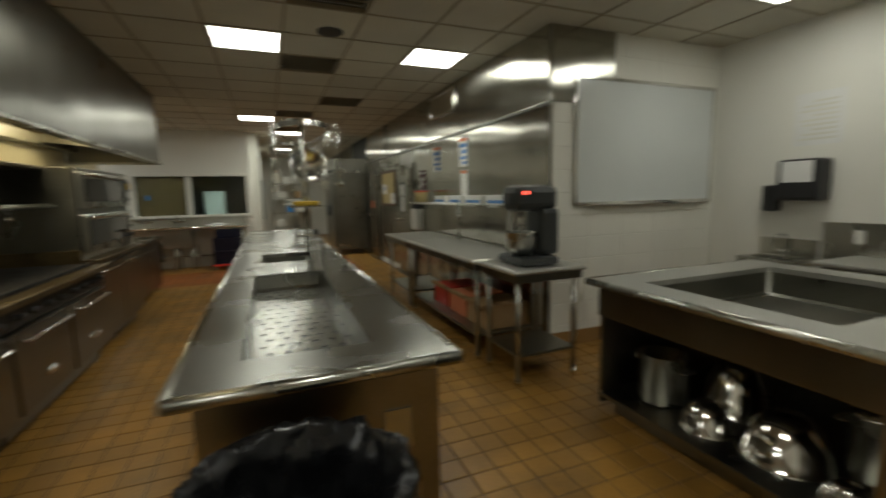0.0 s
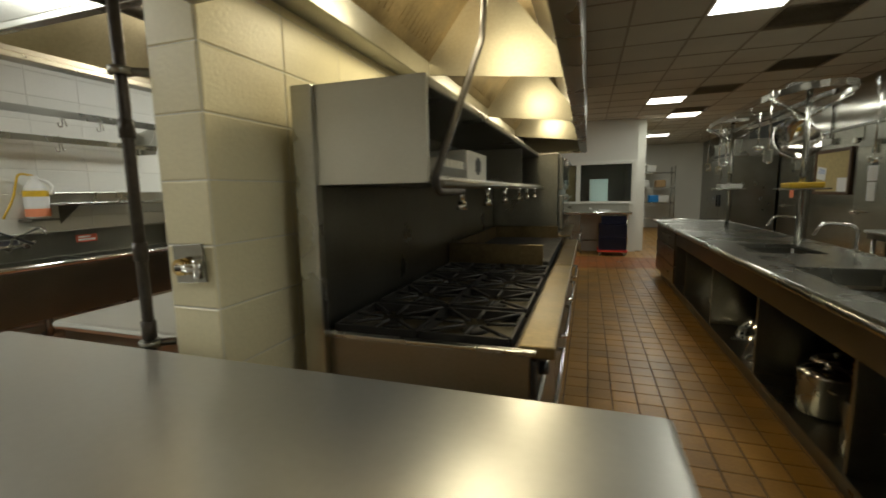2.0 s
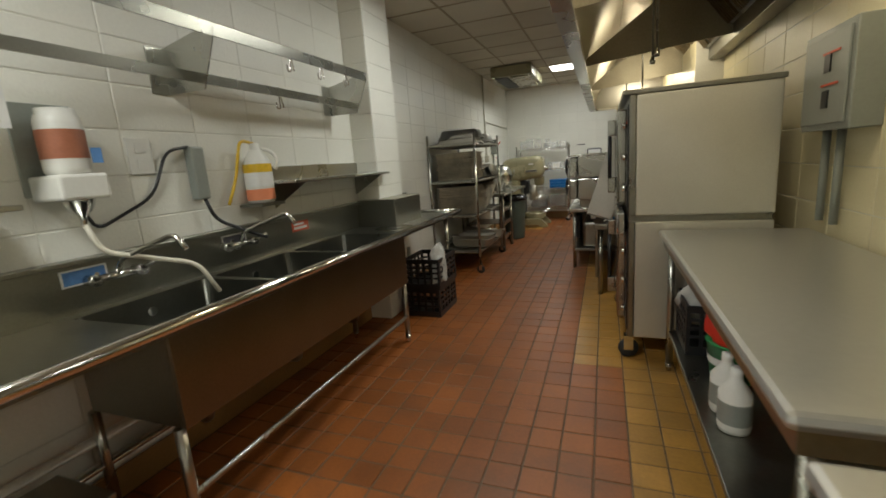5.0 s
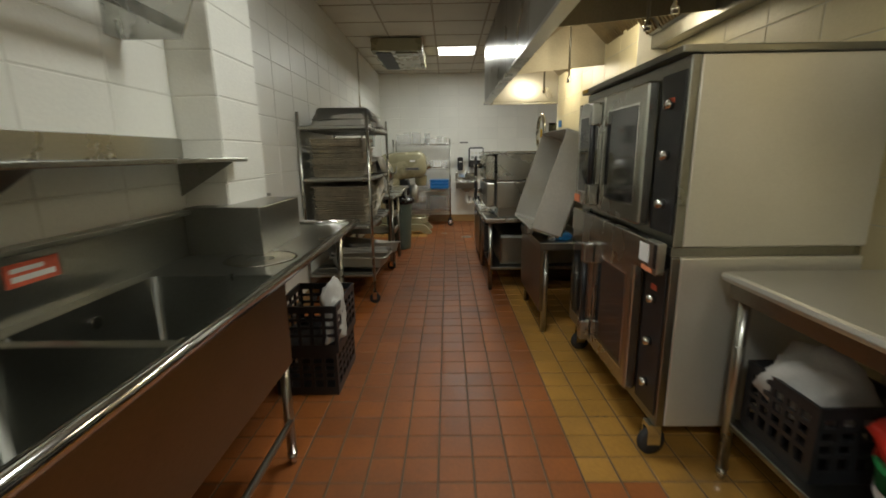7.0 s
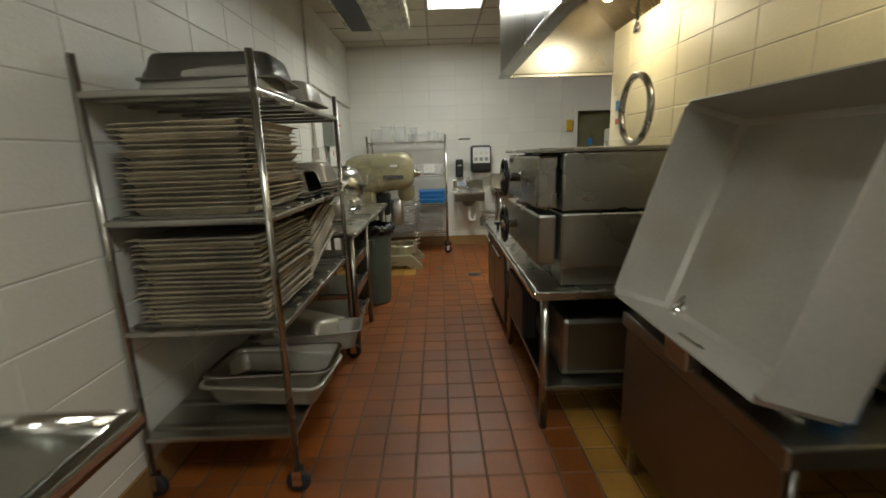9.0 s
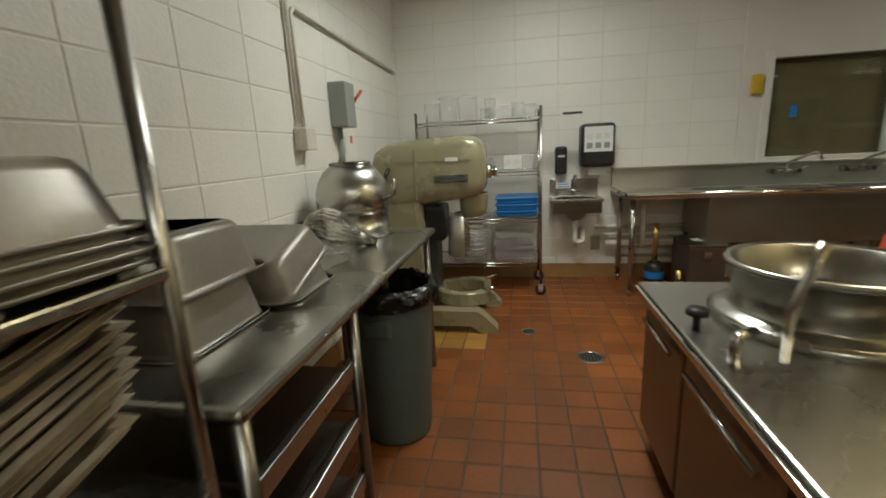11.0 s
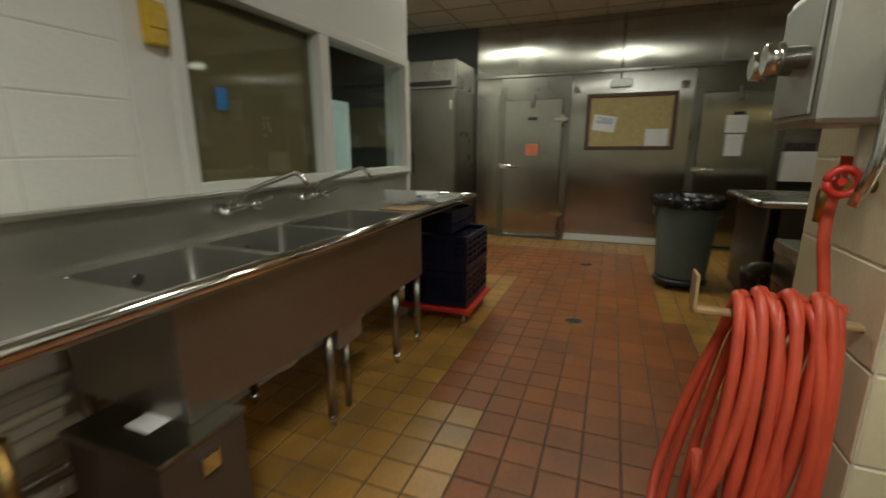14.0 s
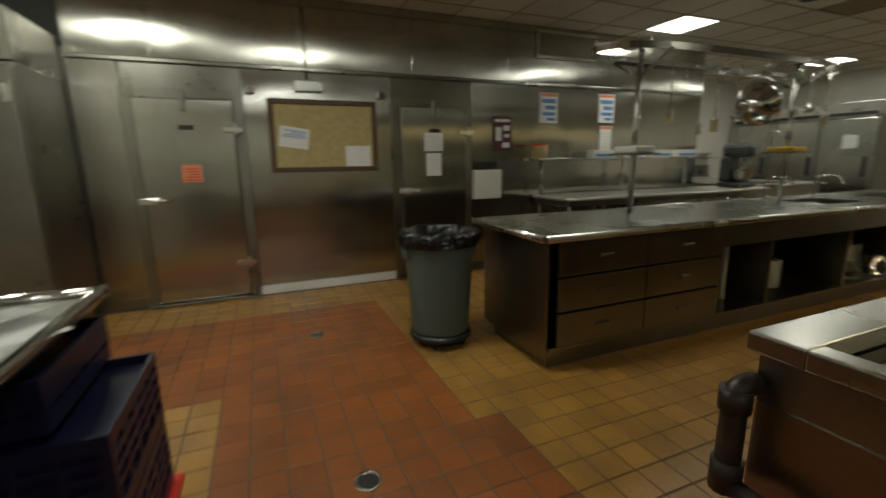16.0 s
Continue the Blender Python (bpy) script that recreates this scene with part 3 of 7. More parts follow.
part("backing", boxes((CF - .004, CF - .001, 4.06, 4.88, 2.57, 2.81)), BLACK, vg)
for k in range(11):
    bm = bmesh.new()
    rbox(bm, pose(CF - .012, 4.47, 2.575 + k * .0235, 0, 40, 0), .02, .80, .003)
    part("slat", bm, GRID, vg)

# whiteboard and the east corner
wb = thing("whiteboard", "large white dry-erase board in an aluminium frame", "whiteboard", (6.05, 1.98, 1.3))
part("board", boxes((5.18, 6.90, 1.975, 1.99, 1.36, 2.46)), WHITEBOARD, wb)
part("frame", boxes((5.15, 6.93, 1.965, 1.99, 2.46, 2.49), (5.15, 5.18, 1.965, 1.99, 1.33, 2.46), (6.90, 6.93, 1.965, 1.99, 1.33, 2.46), (5.18, 6.90, 1.965, 1.99, 1.33, 1.36), bev=.004), CHROME, wb)
part("pen_tray", boxes((5.3, 6.8, 1.92, 1.965, 1.325, 1.345), bev=.004), CHROME, wb)

cz = thing("wall_conduit", "thin steel conduit and junction box above the notice board", "conduit", (CF, 7.4, 2.0))
part("pipe", tubed_line([(CF - .015, 7.6, 2.89), (CF - .015, 7.6, 2.12)], .012), STEEL_DARK, cz)
part("box", boxes((CF - .06, CF, 7.46, 7.72, 2.02, 2.12), bev=.006), STEEL, cz)
for y in (6.86, 8.12):
    part("lamp", boxes((CF - .05, CF, y - .04, y + .04, 1.98, 2.06), bev=.01), CHROME, cz)
sk = thing("ceiling_speaker", "round dark ceiling speaker grille", "speaker", (3.15, 2.80, CEIL))
bm = bmesh.new()
lathe(bm, (3.15, 2.80, CEIL), [(.11, 0.0), (.11, -.012), (.09, -.016), (.001, -.016)], 24)
part("grille", bm, IRON, sk)

def shelled(*r):
    bm = bmesh.new()
    shell(bm, *r)
    return bm


# ---- cook line, east face of the partition ----
def knob(parent, x, y, z, r=.02):
    bm = bmesh.new()
    lathe(bm, None, [(0.001, 0), (r, 0), (r * .85, .03), (r * .3, .032), (.001, .032)], 12, pose(x, y, z, 0, 90, 0))
    part("knob", bm, BLACK, parent)


def range_unit(y0, y1, burners=True, label=""):
    t = thing("range_cooker" if burners else "griddle_range", label, "cooker", (.55, (y0 + y1) / 2, 0), "cook line")
    pbox("body", t, STEEL_DARK, .14, .97, y0 + .003, y1 - .003, .12, .80, .006)
    pbox("kick_plate", t, STEEL_DARK, .14, .90, y0 + .02, y1 - .02, 0.0, .118, .004)
    pbox("front_rail", t, GREASE, .935, 1.06, y0 + .002, y1 - .002, .84, .885, .008, "greasy landing ledge")
    pbox("control_panel", t, IRON, .972, 1.0, y0 + .01, y1 - .01, .70, .83, .006)
    n = max(1, round((y1 - y0) / .8))
    for k in range(n):
        a, b = y0 + k * (y1 - y0) / n, y0 + (k + 1) * (y1 - y0) / n
        d = pbox("oven_door", t, STEEL_BROWN, .972, 1.01, a + .02, b - .02, .16, .68, .008)
        ptube("handle", d, CHROME, bend([(1.01, a + .10, .62), (1.055, a + .10, .62), (1.055, b - .10, .62), (1.01, b - .10, .62)], .03), .011)
        d2 = pbox("lower_latch", t, CHROME, 1.011, 1.03, (a + b) / 2 - .07, (a + b) / 2 + .07, .30, .34, .008)
        for q in range(4):
            knob(t, 1.0, a + .12 + q * (b - a - .24) / 3, .765, .026)
    if burners:
        pbox("burner_box", t, BURNER_PAN, .18, .93, y0 + .02, y1 - .02, .80, .845, .004, "greasy burner pan")
        m = round((y1 - y0 - .04) / .39)
        for i in range(m):
            for x in (.375, .735):
                y = y0 + .02 + (i + .5) * (y1 - y0 - .04) / m
                bm = bmesh.new()
                lathe(bm, (x, y, .846), [(.001, .014), (.04, .014), (.052, 0), (.001, 0)], 16)
                b = part("burner", bm, IRON, t)
                bm = bmesh.new()
                h = .17
                for a in range(8):
                    an = a * math.pi / 4
                    ca, sa = math.cos(an), math.sin(an)
                    reach = h / max(abs(ca), abs(sa)) * .98
                    tube(bm, [(x + ca * .045, y + sa * .045, .878), (x + ca * reach, y + sa * reach, .884)], .007, 6)
                for e in (-1, 1):
                    box(bm, x + e * h - .006, x + e * h + .006, y - h, y + h, .848, .886)
                    box(bm, x - h + .0065, x + h - .0065, y + e * h - .006, y + e * h + .006, .848, .886)
                part("grate", bm, IRON, t, "black cast iron grate")
    else:
        pbox("griddle_plate", t, IRON, .2, .90, y0 + .03, y1 - .03, .83, .9, .004, "dark seasoned griddle plate")
        part("splash", boxes((.2, .86, y0 + .004, y0 + .03, .83, 1.02), (.2, .86, y1 - .03, y1 - .004, .83, 1.02), (.17, .2, y0 + .004, y1 - .004, .83, 1.02), bev=.004), GREASE, t)
    t.location.x += .07
    return t


range_unit(.34, 1.98, True, "long commercial gas range with black cast iron grates")
range_unit(1.985, 3.62, False, "commercial range with a dark flat griddle")
sp = thing("side_panel", "stainless end panel closing the range side", "panel", (.5, .33, 0))
sp.location.x += .07
part("sheet", boxes((.12, .98, .312, .336, .05, .86), bev=.004), STEEL_BROWN, sp)
part("edge_trim", boxes((.12, 1.0, .306, .338, .861, .876), bev=.003), STEEL, sp)
bs = thing("back_shelf", "stainless high shelf cabinet over the range with a dark backsplash", "shelf", (.35, 2, .9))
bs.location.x += .10
pbox("backsplash", bs, STEEL_DARK, .115, .135, .30, 3.62, .85, 1.43, .003)
pbox("end_panel", bs, OVEN_SIDE, .115, .62, .29, .31, 1.43, 1.78, .004)
pbox("end_upright", bs, STEEL, .115, .20, .27, .31, .05, 1.78, .004)
pbox("end_panel", bs, STEEL, .115, .60, 2.55, 2.565, 1.45, 1.74, .003)
pbox("top", bs, STEEL_DARK, .115, .62, .312, 3.64, 1.745, 1.78, .006)
pbox("shelf_board", bs, STEEL_DARK, .136, .64, .312, 3.64, 1.43, 1.45, .006)
pbox("back", bs, STEEL_DARK, .115, .13, .312, 3.64, 1.45, 1.745, .002)
ptube("rail", bs, STEEL_DARK, [(.66, .30, 1.425), (.66, 3.64, 1.425)], .014)
for y in (.55, 1.0, 1.45, 2.0, 2.4, 2.9):
    bm = bmesh.new()
    tube(bm, [(.66, y, 1.42), (.66, y, 1.36)], .012, 8)
    lathe(bm, (.66, y, 1.33), [(.001, .03), (.016, .03), (.022, 0), (.001, 0)], 10)
    part("nozzle", bm, CHROME, bs)
# fire suppression pipe that crosses the shelf end
lump("gas_pipe", (lambda b: (tube(b, bend([(.76, .98, 2.86), (.76, .95, 2.20), (.76, .90, 2.06), (.76, .24, 1.44), (.76, .27, 1.40), (.76, .55, 1.40)], .05), .014, 10), b)[1])(bmesh.new()), PIPE_DARK, "thin dark steel pipe running from the hood to the shelf", "pipe", (.7, 1.0, 1.4))
bx = thing("cardboard_box", "white printed cardboard box on the high shelf", "box", (.45, 1.2, 1.452))
bx.location.x += .10
part("carton", boxes((.36, .56, 1.0, 1.42, 1.452, 1.60), bev=.004), WHITE_PLASTIC, bx)
part("print", boxes((.561, .563, 1.16, 1.27, 1.50, 1.56), (.5605, .5625, 1.19, 1.24, 1.485, 1.575)), INK_DARK, bx, "dark printed emblem")
tr = thing("knife_tray", "small shelf tray of pale ended tools", "tray", (.5, .7, 1.452))
tr.location.x += .10
part("tray", boxes((.46, .58, .52, .92, 1.452, 1.462), (.575, .58, .52, .92, 1.462, 1.50), bev=.002), STEEL_DARK, tr)
for k in range(7):
    part("block", boxes((.48, .57, .54 + k * .052, .58 + k * .052, 1.463, 1.535), bev=.004), JUG, tr)
lump("blue_cloth", (lambda b: (lathe(b, (.5, 2.75, 1.452), [(.001, 0), (.07, 0), (.06, .03), (.03, .05), (.001, .055)], 12), b)[1])(bmesh.new()), BLUE, "small blue cloth bundle on the high shelf", "cloth", (.5, 2.75, 1.452))


def tall_oven(y0, y1):
    t = thing("combi_oven", "tall stainless oven with black glass doors", "oven", (.5, (y0 + y1) / 2, 0), "cook line")
    pbox("body", t, STEEL_DARK, .12, .92, y0, y1, .92, 1.78, .01)
    pbox("base", t, STEEL_BROWN, .14, .97, y0, y1, .10, .90, .008)
    pbox("top_ledge", t, GREASE, .14, 1.05, y0 - .002, y1 + .002, .901, .918, .004)
    pbox("kick_plate", t, STEEL_DARK, .16, .9, y0 + .02, y1 - .02, 0, .098, .003)
    for z0, z1 in ((.98, 1.34), (1.40, 1.74)):
        d = pbox("oven_door", t, STEEL, .922, .965, y0 + .03, y1 - .20, z0, z1, .01)
        pbox("window", d, OVEN_GLASS, .966, .972, y0 + .10, y1 - .28, z0 + .06, z1 - .06, .003)
        ptube("handle", d, CHROME, bend([(.965, y0 + .08, z1 - .03), (1.0, y0 + .08, z1 - .03), (1.0, y1 - .26, z1 - .03), (.965, y1 - .26, z1 - .03)], .02), .011)
        pbox("control_panel", t, BLACK, .922, .94, y1 - .18, y1 - .02, z0, z1, .005)
        for k in range(3):
            knob(t, .94, y1 - .10, z0 + .08 + k * .1, .02)
    for k in range(2):
        w = (y1 - y0) / 2
        d = pbox("cupboard_door", t, STEEL_BROWN, .972, 1.0, y0 + k * w + .01, y0 + (k + 1) * w - .01, .14, .84, .006)
        ptube("handle", d, CHROME, [(1.02, y0 + k * w + .1, .78), (1.02, y0 + (k + 1) * w - .1, .78)], .01)


tall_oven(3.66, 5.2)


def fryer(y0, y1):
    t = thing("deep_fryer", "stainless open-topped fryer with a deep oil well", "fryer", (.55, (y0 + y1) / 2, 0), "cook line")
    pbox("body", t, STEEL_BROWN, .14, .86, y0, y1, .10, .70, .008)
    part("rim", boxes((.12, .30, y0, y1, .82, .875), (.76, .90, y0, y1, .82, .875), (.30, .76, y0, y0 + .07, .82, .875), (.30, .76, y1 - .07, y1, .82, .875), bev=.006), STEEL, t)
    part("skirt", boxes((.14, .16, y0, y1, .70, .82), (.84, .86, y0, y1, .70, .82), (.16, .84, y0, y0 + .02, .70, .82), (.16, .84, y1 - .02, y1, .70, .82)), STEEL_DARK, t)
    part("well", boxes((.29, .30, y0 + .07, y1 - .07, .70, .81), (.76, .77, y0 + .07, y1 - .07, .70, .81), (.30, .76, y0 + .07, y1 - .07, .70, .71)), STEEL_DARK, t)
    part("oil", boxes((.305, .755, y0 + .075, y1 - .075, .712, .765)), JUG, t, "cloudy pale shortening")
    for x in (.2, .8):
        for y in (y0 + .06, y1 - .06):
            ptube("leg", t, CHROME, [(x, y, 0), (x, y, .10)], .022)


fryer(5.22, 6.05)
fryer(6.07, 6.92)
fp = thing("drain_pipe", "black iron drain pipe with elbows on the fryer end", "pipe", (.8, 7.0, .3))
ptube("pipe", fp, PIPE_DARK, bend([(.86, 6.93, .74), (.86, 7.0, .74), (.86, 7.0, .50), (.86, 7.0, .44)], .05), .032, 12)
ptube("pipe", fp, PIPE_DARK, [(.86, 7.005, .47), (.35, 7.005, .40)], .024, 12)
for p, q in (((.86, 7.0, .74), (.86, 7.0, .68)), ((.86, 7.0, .53), (.86, 7.0, .44))):
    ptube("fitting", fp, PIPE_DARK, [p, q], .040, 12)


# ---- hoods ----
def hood(name, s, y0, y1, label, up=0.0, F=1.35):
    """s: 1 east of the partition, -1 west of it."""
    t = thing(name, label, "extractor hood", (s * .75, (y0 + y1) / 2, 1.95))
    X = lambda a: s * a
    def b(name, x0, x1, *r, bev=.004, m=HOOD, label=""):
        lo, hi = sorted((X(x0), X(x1)))
        return pbox(name, t, m, lo, hi, *r, bev, label)
    n = max(1, round((y1 - y0) / 1.2))
    for k in range(n):
        a, c = y0 + k * (y1 - y0) / n, y0 + (k + 1) * (y1 - y0) / n
        b("front_panel", F - .02, F, a + .001, c - .001, 1.96 + up, 2.89)
    b("front_lip", F - .08, F + .015, y0 - .01, y1 + .01, 1.93 + up, 1.958 + up, m=STEEL)
    for a, c in ((y0, y0 + .02), (y1 - .02, y1)):
        b("end_panel", .12, F - .02, a, c, 1.96 + up, 2.89)
        b("end_lip", .12, F - .081, a - .01, c + .01, 1.93 + up, 1.958 + up, m=STEEL)
    b("back_rail", .112, .24, y0 + .022, y1 - .022, 2.08 + up, 2.2 + up, m=STEEL_DARK)
    bm = bmesh.new()
    prism(bm, [(X(.24), 2.2 + up), (X(.24), 2.22 + up), (X(.62), 2.72), (X(.62), 2.70)], "y", y0 + .022, y1 - .022)
    part("baffle_tray", bm, GREASE, t)
    b("roof", .12, F - .021, y0 + .022, y1 - .022, 2.80, 2.82, m=GREASE)
    bm = bmesh.new()
    prism(bm, [(X(F - .022), 2.0 + up), (X(F - .022), 2.02 + up), (X(F - .36), 2.79), (X(F - .38), 2.78)], "y", y0 + .022, y1 - .022)
    part("inner_slope", bm, HOOD_IN, t)
    y = y0 + .1
    while y < y1 - .5:
        fr = bmesh.new()
        rbox(fr, Matrix.Translation((X(.43), y + .24, 2.492 + up * .5)) @ Euler((0, -s * math.atan2(.5, .38), 0)).to_matrix().to_4x4(), .60, .48, .012, .003)
        q = part("filter", fr, STEEL_DARK, t)
        for k in range(9):
            rr = bmesh.new()
            rbox(rr, Matrix.Translation((X(.43) + s * .012, y + .05 + k * .0475, 2.482 + up * .5)) @ Euler((0, -s * math.atan2(.5, .38), 0)).to_matrix().to_4x4(), .55, .026, .016, .0)
            part("baffle", rr, GREASE, q)
        y += .5
    for k in range(1, round((y1 - y0) / 1.7)):
        yy = y0 + k * 1.7
        bm = bmesh.new()
        prism(bm, [(X(.24), 2.12 + up), (X(F - .03), 2.02 + up), (X(F - .03), 2.06 + up), (X(.62), 2.72), (X(.24), 2.22 + up)], "y", yy, yy + .012)
        part("divider", bm, HOOD_IN, t)


hood("hood_east", 1, -.05, 5.95, "large stainless extractor hood over the range, lit inside", .02, 1.17)
hood("hood_west", -1, .1, 7.1, "large stainless extractor hood over the ovens", .13, 1.42)
for bx_, by_, bz_ in HOOD_BULBS:
    t = thing("hood_lamp", "caged glass lamp under the extractor hood", "lamp", (bx_, by_, 2.45), "hood lamps")
    bm = bmesh.new()
    lathe(bm, (bx_, by_, bz_), [(.05, .5), (.05, .10), (.06, .04), (.045, .0), (.001, .0)], 14)
    part("housing", bm, STEEL_DARK, t)
    bm = bmesh.new()
    lathe(bm, (bx_, by_, bz_ - .035), [(.03, .033), (.04, .015), (.03, .002), (.001, 0)], 14)
    part("bulb", bm, BULB, t, "glowing glass globe")


for dx, dy, dz in ((-.95, 5.25, 1.98), (-.80, 4.85, 2.02), (-.86, 2.75, 2.02), (-.86, 3.05, 2.02)):
    fs = thing("suppression_nozzle", "thin steel fire suppression drop with a nozzle under the hood", "nozzle", (dx, dy, dz), "suppression drops")
    ptube("pipe", fs, STEEL_DARK, [(dx, dy, dz + .03), (dx, dy, 2.79)], .009)
    bm = bmesh.new()
    lathe(bm, (dx, dy, dz), [(.001, 0), (.018, 0), (.022, .03), (.012, .045), (.012, .06)], 12)
    part("nozzle", bm, CHROME, fs)

# ---- steel tables ----
def steel_table(name, label, x0, x1, y0, y1, h=.9, shelf=.25, legs=True, group="steel tables", top=STEEL_TOP):
    t = thing(name, label, "table", ((x0 + x1) / 2, (y0 + y1) / 2, 0), group)
    bm = boxes((x0, x1, y0, y1, h - .04, h), bev=.018)
    part("tabletop", bm, top, t)
    part("apron", boxes((x0 + .03, x1 - .03, y0 + .03, y0 + .05, h - .10, h - .036), (x0 + .03, x1 - .03, y1 - .05, y1 - .03, h - .10, h - .036), (x0 + .03, x0 + .05, y0 + .05, y1 - .05, h - .10, h - .036), (x1 - .05, x1 - .03, y0 + .05, y1 - .05, h - .10, h - .036)), STEEL_DARK, t)
    if legs:
        for x in (x0 + .07, x1 - .07):
            for y in (y0 + .07, y1 - .07):
                ptube("leg", t, STEEL, [(x, y, .03), (x, y, h - .036)], .021, 12)
                ptube("foot", t, CHROME, [(x, y, 0), (x, y, .05)], [.014, .024], 10)
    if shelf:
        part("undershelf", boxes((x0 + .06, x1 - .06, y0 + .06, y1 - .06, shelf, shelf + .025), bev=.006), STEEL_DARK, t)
    return t


steel_table("work_table", "stainless steel work table with a smooth reflective top", -.91, 1.41, -.78, -.05)
steel_table("work_table", "stainless steel work table standing against the block wall", -.89, -.13, .07, 2.12)
steel_table("prep_table", "stainless prep table against the steel cooler wall", 4.12, 4.84, 1.98, 3.9, .9, .2)
steel_table("mixer_table", "small stainless table under the countertop mixer", 4.15, 4.80, 1.36, 1.96, .9, .22)
os_ = thing("over_shelf", "stainless shelf on posts above the prep table", "shelf", (4.7, 3.5, .9))
part("board", boxes((4.58, 4.86, 2.1, 5.1, 1.32, 1.345), bev=.006), STEEL, os_)
for y in (2.4, 3.6, 4.9):
    ptube("post", os_, STEEL, [(4.72, y, .9), (4.72, y, 1.32)], .02)
steel_table("prep_table", "stainless prep table against the steel cooler wall", 4.12, 4.84, 3.92, 4.95, .9, .2)

# ---- island ----
def island():
    x0, x1, y0, y1 = 2.23, 3.15, .10, 6.62
    t = thing("serving_island", "long stainless island with recessed wells and open shelves below", "counter", (2.8, 3.3, 0))
    W = (2.42, 2.89, .34, 2.12)
    S = (2.46, 2.89, 2.75, 3.35)
    for q in ((x0, x1, y0, W[2], .865, .90), (x0, W[0], W[2], W[3], .865, .90), (W[1], x1, W[2], W[3], .865, .90), (x0, x1, W[3], S[2], .865, .90),
               (x0, S[0], S[2], S[3], .865, .90), (S[1], x1, S[2], S[3], .865, .90), (x0, x1, S[3], y1, .865, .90)):
        part("countertop", boxes(q), ISLAND_STEEL, t)
    for q in ([(x0, y0, .88), (x1, y0, .88)], [(x0, y0, .88), (x0, y1, .88)], [(x1, y0, .88), (x1, y1, .88)], [(x0, y1, .88), (x1, y1, .88)]):
        ptube("rolled_edge", t, STEEL, q, .024, 12)
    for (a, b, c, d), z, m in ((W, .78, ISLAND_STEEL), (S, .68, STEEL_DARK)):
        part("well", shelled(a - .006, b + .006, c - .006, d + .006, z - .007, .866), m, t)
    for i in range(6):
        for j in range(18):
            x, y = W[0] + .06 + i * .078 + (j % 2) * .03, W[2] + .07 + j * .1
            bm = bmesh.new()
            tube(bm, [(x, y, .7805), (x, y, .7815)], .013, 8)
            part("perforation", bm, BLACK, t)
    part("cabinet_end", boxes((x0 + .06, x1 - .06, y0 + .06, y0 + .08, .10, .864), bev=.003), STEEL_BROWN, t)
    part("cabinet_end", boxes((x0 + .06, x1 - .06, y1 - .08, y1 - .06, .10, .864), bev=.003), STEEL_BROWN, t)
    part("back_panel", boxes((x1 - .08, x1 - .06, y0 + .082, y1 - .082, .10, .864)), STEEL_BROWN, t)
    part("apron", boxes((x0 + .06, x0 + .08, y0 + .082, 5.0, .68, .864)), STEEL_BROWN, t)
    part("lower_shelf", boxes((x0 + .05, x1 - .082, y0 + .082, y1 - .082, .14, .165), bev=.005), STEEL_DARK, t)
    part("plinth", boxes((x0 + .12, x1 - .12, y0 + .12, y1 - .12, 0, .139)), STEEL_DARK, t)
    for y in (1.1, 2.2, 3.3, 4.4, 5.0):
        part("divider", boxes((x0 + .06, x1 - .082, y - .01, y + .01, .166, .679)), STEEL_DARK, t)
    for r in range(3):
        for c in range(2):
            ya, yb = 5.03 + c * .73, 5.03 + (c + 1) * .73 - .01
            za = .17 + r * .23
            d = part("drawer", boxes((x0 + .04, x0 + .07, ya, yb, za, za + .215), bev=.005), STEEL_BROWN, t)
            part("drawer_pull", boxes((x0 + .025, x0 + .04, (ya + yb) / 2 - .05, (ya + yb) / 2 + .05, za + .10, za + .12), bev=.004), STEEL_DARK, d)
    for y in (2.62, 3.45):
        f = ptube("faucet", t, CHROME, bend([(2.97, y, .90), (2.97, y, 1.12), (2.77, y, 1.14), (2.72, y, 1.05)], .06), .011)
        ptube("tap", f, CHROME, [(2.97, y - .08, .94), (2.97, y + .08, .94)], .012)
    part("outlet", boxes((2.88, 2.98, y0 + .05, y0 + .06, .55, .70)), STEEL, t)


island()

